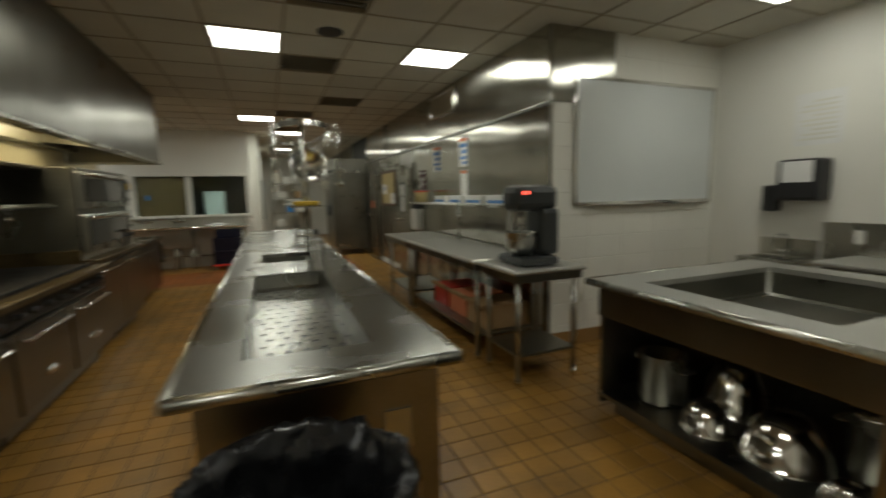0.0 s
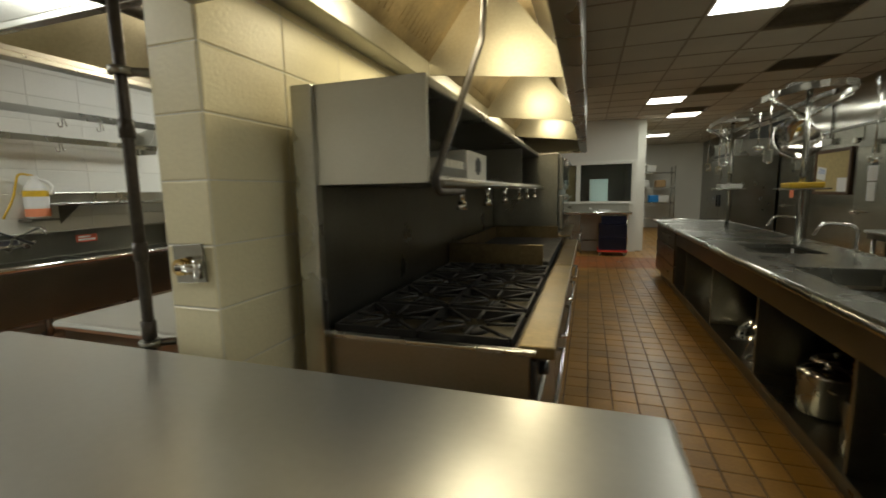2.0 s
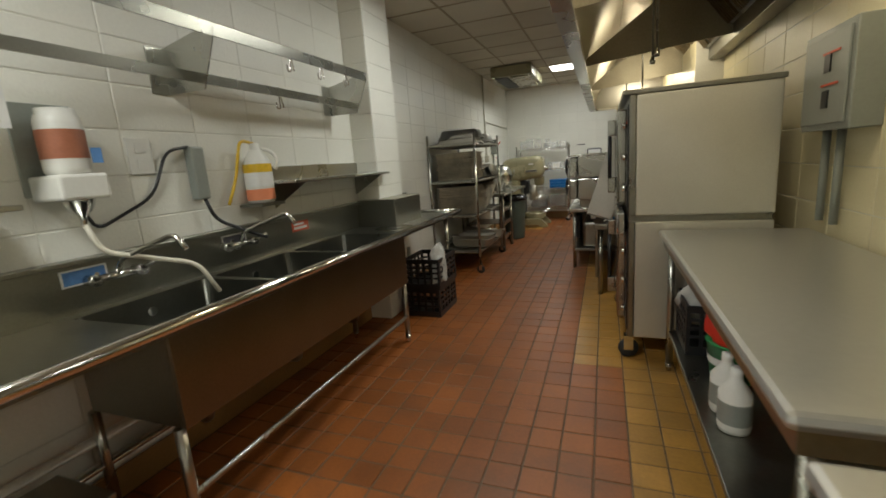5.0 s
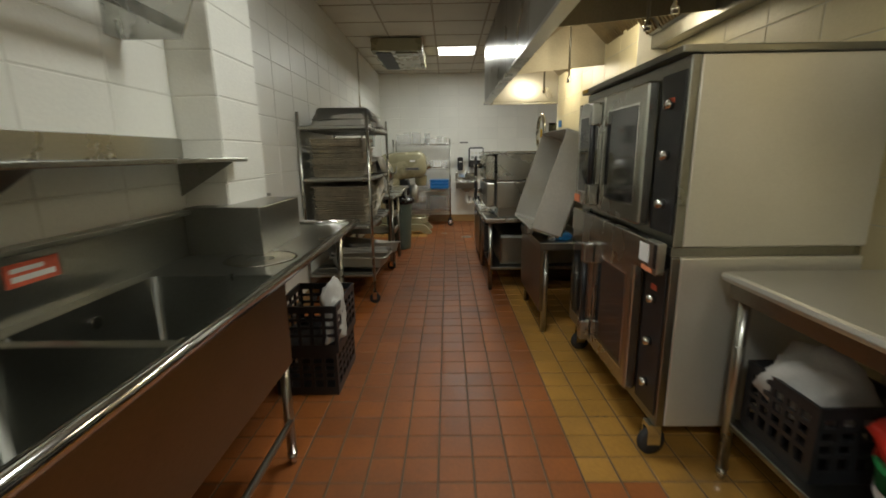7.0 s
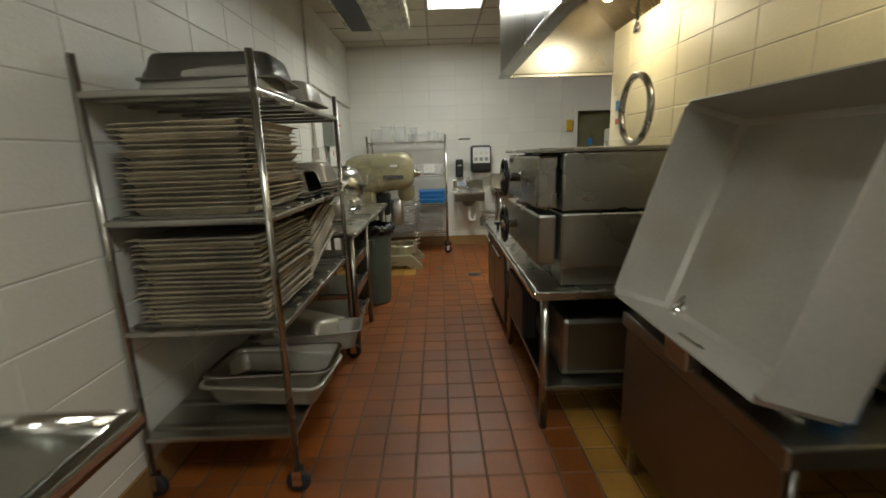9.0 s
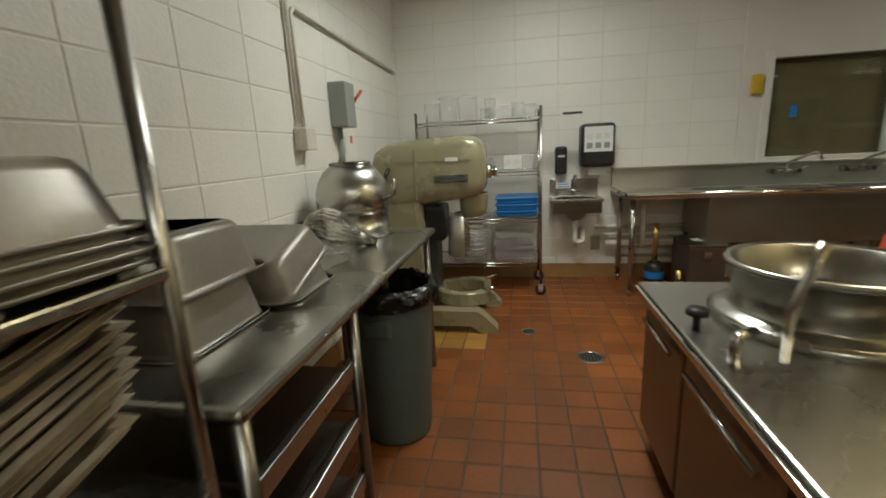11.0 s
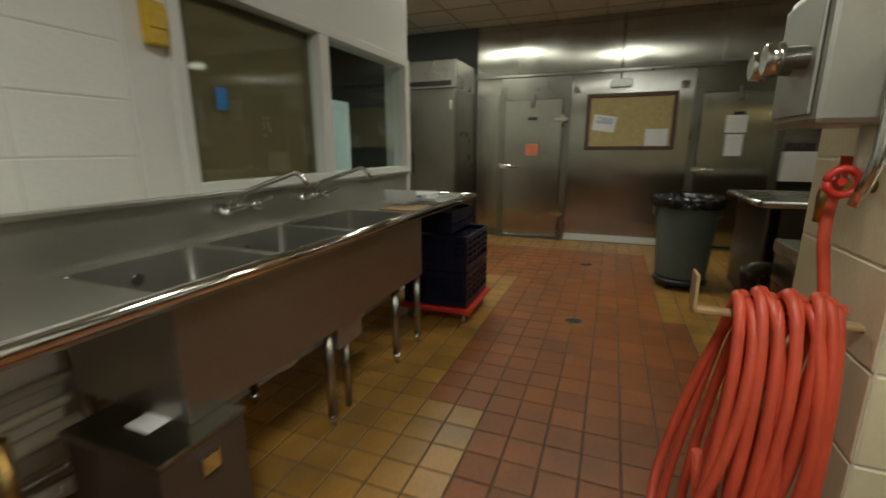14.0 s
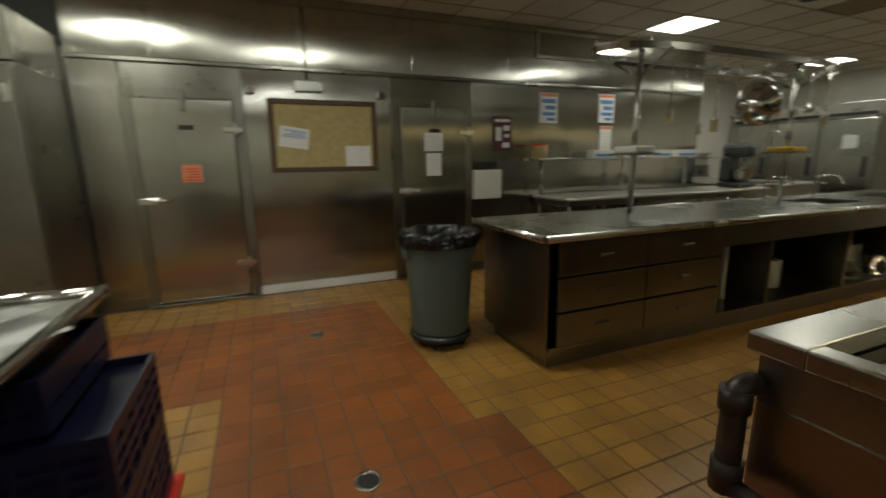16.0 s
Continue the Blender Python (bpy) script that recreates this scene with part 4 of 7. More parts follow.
# ---- west sink run ----
def sink_run(name, label, wall, along, front, a0, a1, bowls, z=.9, splash=1.08, legs=(), faucets=(), lip=.04):
    """along: 'y' on the west wall, 'x' on the north wall. wall: wall face, front: outer edge. bowls: (from, to)."""
    t = thing(name, label, "sink", ((wall + front) / 2, (a0 + a1) / 2, 0) if along == "y" else ((a0 + a1) / 2, (wall + front) / 2, 0))
    s = 1 if front > wall else -1
    def bb(u0, u1, d0, d1, z0, z1):
        lo, hi = sorted((wall + s * d0, wall + s * d1))
        return (lo, hi, u0, u1, z0, z1) if along == "y" else (u0, u1, lo, hi, z0, z1)
    def pt(u, d, zz):
        return (wall + s * d, u, zz) if along == "y" else (u, wall + s * d, zz)
    D = abs(front - wall)
    sheet = SINK_STEEL if along == "y" else SATIN
    part("backsplash", boxes(bb(a0, a1, .002, .03, z - .05, splash), bb(a0, a1, .002, .07, splash, splash + .02), bev=.004), sheet, t)
    edges = [a0] + [e for b in bowls for e in b] + [a1]
    decks = [bb(u0, u1, .03, D - .03, z - .05, z - .025) for u0, u1 in zip(edges[::2], edges[1::2]) if u1 - u0 > .001]
    decks += [bb(b0, b1, .03, .09, z - .05, z - .025) for b0, b1 in bowls] + [bb(b0, b1, D - .07, D - .03, z - .05, z - .025) for b0, b1 in bowls]
    for dk in decks:
        part("drainboard", boxes(dk), sheet, t)
    part("front_edge", (lambda b: (tube(b, [pt(a0, D - .02, z - .012), pt(a1, D - .02, z - .012)], .024, 12), tube(b, [pt(a0, .03, z - .012), pt(a0, D - .02, z - .012)], .02, 10), tube(b, [pt(a1, .03, z - .012), pt(a1, D - .02, z - .012)], .02, 10), b)[3])(bmesh.new()), CHROME, t)
    for b0, b1 in bowls:
        zb = z - .40
        sb = bmesh.new()
        shell(sb, *bb(b0, b1, .09, D - .07, zb - .008, z - .026))
        q = part("basin", sb, sheet, t)
        c = pt((b0 + b1) / 2, D / 2, zb + .001)
        bm = bmesh.new()
        lathe(bm, c, [(.001, .003), (.03, .003), (.05, .006), (.055, 0)], 16)
        part("drain", bm, CHROME, q)
        bm = bmesh.new()
        h = pt((b0 + b1) / 2, .099, z - .10)
        tube(bm, [h, pt((b0 + b1) / 2, .105, z - .10)], .022, 12)
        part("overflow", bm, CHROME, q)
    if bowls:
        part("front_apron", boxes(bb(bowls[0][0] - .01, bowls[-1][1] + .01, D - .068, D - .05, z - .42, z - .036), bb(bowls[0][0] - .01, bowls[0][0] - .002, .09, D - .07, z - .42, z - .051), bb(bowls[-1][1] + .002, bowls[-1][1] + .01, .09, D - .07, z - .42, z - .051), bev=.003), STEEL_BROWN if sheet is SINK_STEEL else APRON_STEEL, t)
    for u in legs:
        for d in (.1, D - .09):
            top = z - .42 if bowls and bowls[0][0] - .02 < u < bowls[-1][1] + .02 else z - .05
            g = ptube("leg", t, STEEL, [pt(u, d, .04), pt(u, d, top)], .021, 12)
            ptube("foot", g, CHROME, [pt(u, d, 0), pt(u, d, .06)], [.013, .024], 10)
    if len(legs) > 1:
        ptube("stretcher", t, STEEL, [pt(legs[0], .1, .25), pt(legs[-1], .1, .25)], .014)
    for u in faucets:
        f = part("faucet", (lambda b: (tube(b, [pt(u - .10, .06, z + .10), pt(u + .10, .06, z + .10)], .018, 10), tube(b, [pt(u - .10, .03, z + .10), pt(u - .10, .09, z + .10)], .025, 10), tube(b, [pt(u + .10, .03, z + .10), pt(u + .10, .09, z + .10)], .025, 10), b)[3])(bmesh.new()), CHROME, t)
        ptube("spout", f, CHROME, bend([pt(u, .07, z + .11), pt(u, .10, z + .17), pt(u + .06, .38, z + .27), pt(u + .07, .42, z + .20)], .05), .011)
        for k in (-.10, .10):
            ptube("tap_handle", f, CHROME, [pt(u + k, .09, z + .11), pt(u + k * 1.3, .15, z + .14)], [.012, .008], 8)
    return t, pt, bb


ws, wpt, wbb = sink_run("pot_sink", "long stainless pot-washing sink with deep basins and drainboards", WX + .02, "y", -2.60, -1.9, 3.46, ((.20, .82), (.85, 1.47), (1.50, 2.14)), .92, 1.10, (-1.8, .19, 2.15, 3.2), (.42, 1.12))
part("stretcher", tubed_line([wpt(.19, .60, .22), wpt(2.15, .60, .22)], .014), STEEL, ws)
part("splash_box", boxes((WX + .05, WX + .42, 2.5, 3.05, .875, 1.13), bev=.006), SINK_STEEL, ws)
part("sink_hole", (lambda b: (lathe(b, (-2.86, 2.42, .896), [(.06, 0), (.13, .0015), (.16, .003), (.165, 0)], 24), b)[1])(bmesh.new()), CHROME, ws)
ns, npt, nbb = sink_run("prep_sink", "long stainless three-basin sink under the office windows", N2 - .004, "x", 8.66, -1.25, 2.08, ((-.60, -.12), (-.08, .41), (.45, 1.06)), .90, 1.06, (-1.18, -.59, .11, .76, 1.07, 2.0), (.18, .74))

part("control_box", boxes((.17, .37, 8.735, 8.80, .355, .50), bev=.006), SATIN, ns, "small steel box under the basins")
part("control_leg", tubed_line([(.27, 8.77, 0), (.27, 8.77, .355)], .016), STEEL, ns)


def lathed(c, prof, n=24, m=None):
    bm = bmesh.new()
    lathe(bm, c, prof, n, m)
    return bm


def tubed(*runs, n=8):
    bm = bmesh.new()
    for pts, r in runs:
        tube(bm, pts, r, n)
    return bm


# ---- west wall over the pot sink ----
rk = thing("pot_rail", "stainless double-bar pot rail on wall brackets with hooks", "pot rack", (-3.1, 1, 1.9))
part("bar", boxes((-2.955, -2.945, -.34, 2.36, 2.07, 2.13)), STEEL, rk)
part("bar", boxes((-3.11, -3.10, -.34, 2.36, 1.88, 1.93)), STEEL, rk)
for y in (-.31, .90, 2.33):
    bm = bmesh.new()
    prism(bm, [(-3.296, 2.06), (-2.945, 2.13), (-2.945, 2.07), (-3.05, 1.84), (-3.296, 1.84)], "y", y, y + .006)
    prism(bm, [(-3.296, 1.84), (-3.296, 2.06), (-3.29, 2.06), (-3.29, 1.84)], "y", y - .09, y)
    part("bracket", bm, STEEL, rk)
for x, y, z in ((-2.95, 1.45, 2.07), (-2.95, 1.75, 2.07), (-2.95, 2.05, 2.07), (-3.105, 1.5, 1.88)):
    part("hook", tubed((bend([(x, y - .03, z - .04), (x, y - .03, z - .075), (x, y, z - .075), (x, y, z + .07), (x, y + .03, z - .07), (x, y + .03, z - .04)], .02), .005)), CHROME, rk)
for y0, y1 in ((1.42, 2.70), (-1.9, .05)):
    sh = thing("wall_shelf", "stainless wall shelf above the pot sink", "shelf", (-3.15, (y0 + y1) / 2, 1.3))
    part("board", boxes((-3.296, -3.0, y0, y1, 1.345, 1.365), (-3.296, -3.28, y0, y1, 1.365, 1.46), bev=.004), STEEL, sh)
    for y in (y0 + .12, y1 - .12):
        bm = bmesh.new()
        prism(bm, [(-3.294, 1.344), (-3.02, 1.344), (-3.294, 1.18)], "y", y, y + .006)
        part("bracket", bm, STEEL_DARK, sh)
flat("wash_instructions", "white printed instruction sheet hung on the pot rail", "paper", PAPER, "x", -3.10, -.20, .12, 1.62, 1.93, lines(14, MORTAR, .08, .92, .06, .94))
RUST_LABEL = mat("rust_label", (.36, .13, .07), .5, 0, .1, 30, 120, .02)
sd = thing("soap_dispenser", "white detergent dispenser with an upturned brown-labelled bottle", "dispenser", (-3.2, .31, 1.3))
part("bracket", boxes((-3.295, -3.1, .22, .40, 1.36, 1.46), bev=.012), WHITE_PLASTIC, sd)
part("bottle", lathed((-3.19, .31, 1.44), [(.001, 0), (.05, 0), (.074, .03), (.076, .045), (.076, .22), (.068, .245), (.062, .25), (.062, .27), (.001, .272)], 24), WHITE_PLASTIC, sd)
part("label", lathed((-3.19, .31, 1.44), [(.0772, .08), (.0772, .19)], 24), RUST_LABEL, sd, "brown and white label")
part("back_plate", boxes((-3.298, -3.285, .20, .42, 1.38, 1.74), bev=.004), GREY_BOX, sd)
part("label", boxes((-3.116, -3.1135, .36, .40, 1.50, 1.56)), INK, sd)
part("funnel", lathed((-3.17, .31, 1.26), [(.012, 0), (.014, .03), (.04, .06), (.055, .10)], 14), CHROME, sd)
part("hose", tubed((bend([(-3.17, .31, 1.27), (-3.16, .34, 1.14), (-3.08, .55, 1.06), (-3.02, .66, 1.02), (-2.98, .72, .86)], .06), .011)), JUG, sd)
dp = thing("chemical_pump", "grey wall pump with a looped black cord", "dispenser", (-3.27, .95, 1.3))
part("case", boxes((-3.297, -3.24, .92, 1.0, 1.30, 1.58), bev=.01), GREY_BOX, dp)
part("cord", tubed((bend([(-3.27, .93, 1.58), (-3.27, .80, 1.56), (-3.28, .70, 1.34), (-3.285, .42, 1.22), (-3.285, .38, 1.32), (-3.285, .37, 1.62)], .08), .008)), BLACK, dp)
part("cord", tubed((bend([(-3.26, .97, 1.31), (-3.24, 1.0, 1.18), (-3.16, 1.16, 1.08), (-3.1, 1.22, 1.04)], .08), .010)), BLACK, dp)
jg = thing("chemical_jug", "clear chemical jug with an orange label and amber liquid", "bottle", (-3.22, 1.34, 1.2))
part("jug", lathed((-3.21, 1.34, 1.24), [(.001, 0), (.07, 0), (.082, .02), (.082, .23), (.07, .27), (.04, .315), (.028, .325), (.028, .36), (.001, .36)], 24), WHITE_PLASTIC, jg)
part("label", lathed((-3.21, 1.34, 1.24), [(.0835, .10), (.0835, .19)], 24), PAPER, jg, "white printed label")
part("label_band", lathed((-3.21, 1.34, 1.24), [(.0838, .185), (.0838, .235)], 24), YELLOW, jg, "yellow label band")
part("liquid", lathed((-3.21, 1.34, 1.24), [(.0835, .018), (.0835, .085)], 24), ORANGE, jg)
part("handle", tubed((bend([(-3.13, 1.40, 1.44), (-3.11, 1.425, 1.49), (-3.15, 1.40, 1.555), (-3.20, 1.36, 1.565)], .03), .012)), WHITE_PLASTIC, jg)
part("tube", tubed((bend([(-3.22, 1.34, 1.60), (-3.22, 1.24, 1.62), (-3.25, 1.20, 1.4), (-3.25, 1.12, 1.25)], .06), .009)), YELLOW, jg)
part("bracket", boxes((-3.297, -3.12, 1.24, 1.44, 1.22, 1.238)), STEEL_DARK, jg)
for u, c, m in ((.22, "blue and white sticker on the splashback", INK), (1.02, "black and white sticker on the splashback", INK_DARK)):
    flat("splash_sticker", c, "sticker", PAPER, "x", WX + .05, u, u + .18, 1.01, 1.08, ((.05, .95, .1, .9, m),))
flat("warning_sticker", "red warning sticker on the sink splashback", "sticker", INK_RED, "x", WX + .05, 1.62, 1.80, 1.00, 1.07, ((.1, .9, .2, .45, PAPER), (.1, .7, .6, .8, PAPER)))
lump("wall_outlet", boxes((-3.297, -3.285, .62, .74, 1.45, 1.62), (-3.285, -3.282, .655, .705, 1.47, 1.52), (-3.285, -3.282, .655, .705, 1.55, 1.60), bev=.003), WHITE_PLASTIC, "white wall outlet plate", "outlet", (-3.29, .68, 1.5))
part("pipe", tubed((bend([(-3.2, -1.6, .38), (-3.2, 3.3, .34)], .1), .022), ([(-3.24, -1.6, .22), (-3.24, 3.3, .20)], .028), (bend([(-3.0, 2.75, .52), (-3.0, 2.75, .34), (-3.2, 2.75, .34)], .04), .022), (bend([(-3.0, 2.95, .62), (-3.0, 2.95, .34), (-3.2, 2.95, .34)], .04), .022), n=10), PIPE_PAINT, ws)
for y0, y1, s in ((.20, .82, 0), (.85, 1.47, 0), (1.50, 2.14, 0)):
    part("drain_pipe", tubed((bend([(-2.94, (y0 + y1) / 2, .50), (-2.94, (y0 + y1) / 2, .30), (-3.2, (y0 + y1) / 2 + .1, .25)], .06), .026), n=10), STEEL_DARK, ws)


def grease_trap(x, y, w, d, h):
    t = thing("grease_trap", "brown enamelled box with a latch standing under the sink", "box", (x, y, 0), "grease traps")
    part("body", boxes((x - w / 2, x + w / 2, y - d / 2, y + d / 2, 0.0, h), bev=.01), BROWN_BOX, t)
    part("lid", boxes((x - w / 2 - .006, x + w / 2 + .006, y - d / 2 - .006, y + d / 2 + .006, h, h + .02), bev=.006), STEEL_DARK, t)
    part("label", boxes((x - .06, x + .06, y - .05, y + .05, h + .02, h + .0225)), PAPER, t)
    part("latch", boxes((x + w / 2, x + w / 2 + .014, y - .03, y + .03, h - .10, h - .04), bev=.004), CHROME, t)
    part("latch", boxes((x - .03, x + .03, y - d / 2 - .014, y - d / 2, h - .10, h - .04), bev=.004), CHROME, t)


grease_trap(-2.86, -.22, .30, .34, .40)
grease_trap(-.62, 8.84, .28, .40, .46)


def milk_crate(name, x, y, z, w, d, h, material, label, rot=0, category="crate"):
    t = thing(name, label, category, (x, y, z))
    a, b = w / 2, d / 2
    part("floor", boxes((x - a, x + a, y - b, y + b, z, z + .012)), material, t)
    for s in (-1, 1):
        for along in "xy":
            L, off = (a, b) if along == "x" else (b, a)
            bm = bmesh.new()
            n = 5
            def put(u0, u1, z0, z1):
                lo, hi = sorted((s * off, s * (off - .012)))
                if along == "x":
                    box(bm, x + u0, x + u1, y + lo, y + hi, z + z0, z + z1)
                else:
                    box(bm, x + lo, x + hi, y + u0, y + u1, z + z0, z + z1)
            k = .0125 if along == "y" else 0
            put(-L + k, L - k, .012, .05)
            put(-L + k, L - k, h - .04, h)
            for i in range(n + 1):
                u = -L + k + i * (2 * L - 2 * k - .02) / n
                put(u, u + .02, .05, h - .04)
            for j in range(1, 4):
                for i in range(n):
                    u = -L + k + .02 + i * (2 * L - 2 * k - .02) / n
                    zz = .05 + j * (h - .09) / 4
                    put(u, u + (2 * L - 2 * k - .02) / n - .02, zz, zz + .016)
            part("side", bm, material, t)
    if material is NAVY:
        part("load", boxes((x - a + .02, x + a - .02, y - b + .02, y + b - .02, z + .013, z + h - .03)), material, t)
    t.rotation_euler = (0, 0, radians(rot))
    return t


def crumpled(x, y, z, rx, ry, rz, seed, cuts=3):
    """A heap of cloth: a ball with its surface pushed about."""
    bm = bmesh.new()
    bmesh.ops.create_icosphere(bm, subdivisions=cuts, radius=1)
    for v in bm.verts:
        n = noise.noise(v.co * 1.7 + Vector((seed, 0, 0))) * .45 + noise.noise(v.co * 4.5 + Vector((0, seed, 0))) * .22
        p = v.co * (1 + n)
        v.co = Vector((x + p.x * rx, y + p.y * ry, max(z, z + rz * .5 + p.z * rz)))
    for f in bm.faces:
        f.smooth = True
    return bm


milk_crate("milk_crate", -2.80, 2.95, 0.0, .36, .46, .27, BLACK, "black plastic crate standing under another crate")
milk_crate("milk_crate", -2.78, 2.93, .272, .36, .46, .28, BLACK, "black plastic crate holding rags under the drainboard")
lump("rag", crumpled(-2.66, 2.84, .33, .075, .12, .21, 3, 4), CLOTH, "grey-white crumpled rag hanging over the crate edge", "rag", (-2.66, 2.84, .33))


# ---- sheet pan rack ----
def wire_rack(name, label, x0, x1, y0, y1, zs, top, solid=True, r=.014):
    t = thing(name, label, "shelf rack", ((x0 + x1) / 2, (y0 + y1) / 2, 0))
    for x in (x0, x1):
        for y in (y0, y1):
            p = ptube("post", t, STEEL, [(x, y, .10), (x, y, top)], r, 10)
            c = part("caster", lathed(None, [(.001, -.014), (.045, -.014), (.05, -.008), (.05, .008), (.045, .014), (.001, .014)], 14, pose(x, y, .05, 90, 0, 0)), RUBBER, t)
            part("fork", boxes((x - .02, x + .02, y - .022, y - .016, .04, .11), (x - .02, x + .02, y + .016, y + .022, .04, .11)), CHROME, t)
    for z in zs:
        if solid:
            s = part("shelf_board", boxes((x0 - .012, x1 + .012, y0 - .012, y1 + .012, z - .035, z - .012), bev=.006), STEEL, t)
            for k in range(7):
                yy = y0 + .06 + k * (y1 - y0 - .12) / 6
                part("slat", boxes((x0 + .004, x1 - .004, yy - .02, yy + .02, z - .046, z - .002), bev=.006), STEEL_DARK, s)
        else:
            part("shelf_frame", tubed(([(x0, y0, z), (x1, y0, z)], .006), ([(x0, y1, z), (x1, y1, z)], .006), ([(x0, y0, z), (x0, y1, z)], .006), ([(x1, y0, z), (x1, y1, z)], .006), ([(x0, y0, z - .03), (x1, y0, z - .03)], .004), ([(x1, y0, z - .03), (x1, y1, z - .03)], .004)), CHROME, t)
            for k in range(29):
                part("wire", tubed(([(x0 + k * (x1 - x0) / 28, y0, z + .004), (x0 + k * (x1 - x0) / 28, y1, z + .004)], .0028), n=5), CHROME, t)
    return t


RX0, RX1, RY0, RY1 = -3.27, -2.67, 4.32, 5.55
wire_rack("pan_rack", "tall stainless rack on casters stacked with baking pans", RX0, RX1, RY0, RY1, (.29, .75, 1.18, 1.63), 1.74)


def tray_mesh(w, d, h, t=.002, flare=.02):
    """An open pan: base, flared walls and rolled rim."""
    bm = bmesh.new()
    a, b = w / 2 - flare, d / 2 - flare
    lo = [bm.verts.new(p) for p in ((-a, -b, 0), (a, -b, 0), (a, b, 0), (-a, b, 0))]
    hi = [bm.verts.new(p) for p in ((-w / 2, -d / 2, h), (w / 2, -d / 2, h), (w / 2, d / 2, h), (-w / 2, d / 2, h))]
    rim = [bm.verts.new(p) for p in ((-w / 2 - .012, -d / 2 - .012, h - .003), (w / 2 + .012, -d / 2 - .012, h - .003), (w / 2 + .012, d / 2 + .012, h - .003), (-w / 2 - .012, d / 2 + .012, h - .003))]
    bm.faces.new(lo)
    for k in range(4):
        j = (k + 1) % 4
        bm.faces.new((lo[k], lo[j], hi[j], hi[k]))
        bm.faces.new((hi[k], hi[j], rim[j], rim[k]))
    bmesh.ops.bevel(bm, geom=[e for e in bm.edges if e.verts[0] in lo and e.verts[1] in hi or e.verts[1] in lo and e.verts[0] in hi], offset=.015, segments=2, affect="EDGES")
    bmesh.ops.solidify(bm, geom=bm.faces, thickness=t)
    return bm


def deep_tray(w, d, h, r=.045, flare=.02):
    """A deep drawn pan with rounded corners and a flat rolled rim."""
    bm = bmesh.new()
    def ring(hw, hd, rad, z):
        pts = []
        for cx, cy, a0 in ((hw - rad, hd - rad, 0), (-hw + rad, hd - rad, 90), (-hw + rad, -hd + rad, 180), (hw - rad, -hd + rad, 270)):
            for k in range(5):
                a = radians(a0 + k * 22.5)
                pts.append(bm.verts.new((cx + rad * math.cos(a), cy + rad * math.sin(a), z)))
        return pts
    a, b = w / 2, d / 2
    rows = [ring(a - flare - .03, b - flare - .03, r * .6, 0), ring(a - flare - .012, b - flare - .012, r * .8, .006), ring(a - flare, b - flare, r, .022), ring(a, b, r, h - .012),
            ring(a + .004, b + .004, r, h), ring(a + .022, b + .022, r * 1.3, h), ring(a + .024, b + .024, r * 1.3, h - .007)]
    bm.faces.new(rows[0])
    for p, q in zip(rows, rows[1:]):
        for k in range(20):
            f = bm.faces.new((p[k], p[(k + 1) % 20], q[(k + 1) % 20], q[k]))
            f.smooth = True
    bmesh.ops.solidify(bm, geom=bm.faces, thickness=.0015)
    return bm


pan0 = tagged(new("sheet_pan", mesh_of("sheet_pan", tray_mesh(.46, .56, .028), BAKED)), "browned aluminium sheet pan in a stack on the rack", "baking pan", "sheet pans")
pan0.location = (-2.955, 4.62, 1.18)
random.seed(11)
for base, y, n, step, tilt in ((1.18, 4.62, 17, .019, 0), (.75, 4.62, 18, .0185, 0), (.75, 5.20, 13, .021, 14)):
    for k in range(n):
        if base == 1.18 and k == 0:
            continue
        copy_thing(pan0, pose(-2.955 + random.uniform(-.012, .012), y + random.uniform(-.012, .012) + (k * .004 if tilt else 0), base + k * step + (.07 if tilt else 0), tilt + random.uniform(-.4, .4), random.uniform(-1.2, 1.2) if k % 4 == 0 else 0, random.uniform(-1.5, 1.5)))
hp0 = tagged(new("hotel_pan", mesh_of("hotel_pan", deep_tray(.32, .52, .11), PAN_STEEL)), "deep stainless steam table pan turned upside down", "pan", "hotel pans")
HP = [(-2.97, 4.70, 1.745, 180, 0, 88), (-2.95, 4.72, 1.80, 180, 0, 92), (-2.92, 5.12, 1.75, 180, 0, 90), (-2.93, 5.36, 1.295, 180, 0, 90), (-2.925, 5.362, 1.313, 180, 0, 90), (-2.93, 5.358, 1.331, 180, 0, 90), (-2.935, 5.36, 1.349, 180, 0, 90), (-2.96, 5.06, 1.295, 180, 0, 90), (-2.955, 5.062, 1.313, 180, 0, 90),
      (-2.84, 4.62, .30, 0, 0, 84), (-2.78, 5.02, .33, 0, 9, 100), (-2.84, 4.66, .33, 0, 3, 92), (-2.90, 5.3, .43, 180, 12, 60)]
hp0.matrix_basis = pose(*HP[0])
for row in HP[1:]:
    copy_thing(hp0, pose(*row))

# ---- mixer table ----
mt = thing("baking_table", "stainless table with tray slides beneath one end", "table", (-2.93, 6.5, 0))
part("tabletop", boxes((-3.27, -2.60, 5.58, 7.44, .845, .88), bev=.014), STEEL, mt)
part("backsplash", boxes((-3.285, -3.272, 5.58, 7.44, .86, .98)), STEEL, mt)
for x in (-3.22, -2.65):
    for y in (5.63, 6.22, 7.39):
        ptube("leg", mt, STEEL_DARK, [(x, y, .0), (x, y, .845)], .021, 10)
for z in (.20, .42, .63):
    for x in (-3.2, -2.66):
        part("tray_slide", boxes((x - .014, x + .014, 5.63, 6.22, z - .03, z + .03), bev=.004), STEEL, mt)
    part("tray", boxes((-3.18, -2.69, 5.66, 6.18, z, z + .012)), STEEL_DARK, mt)


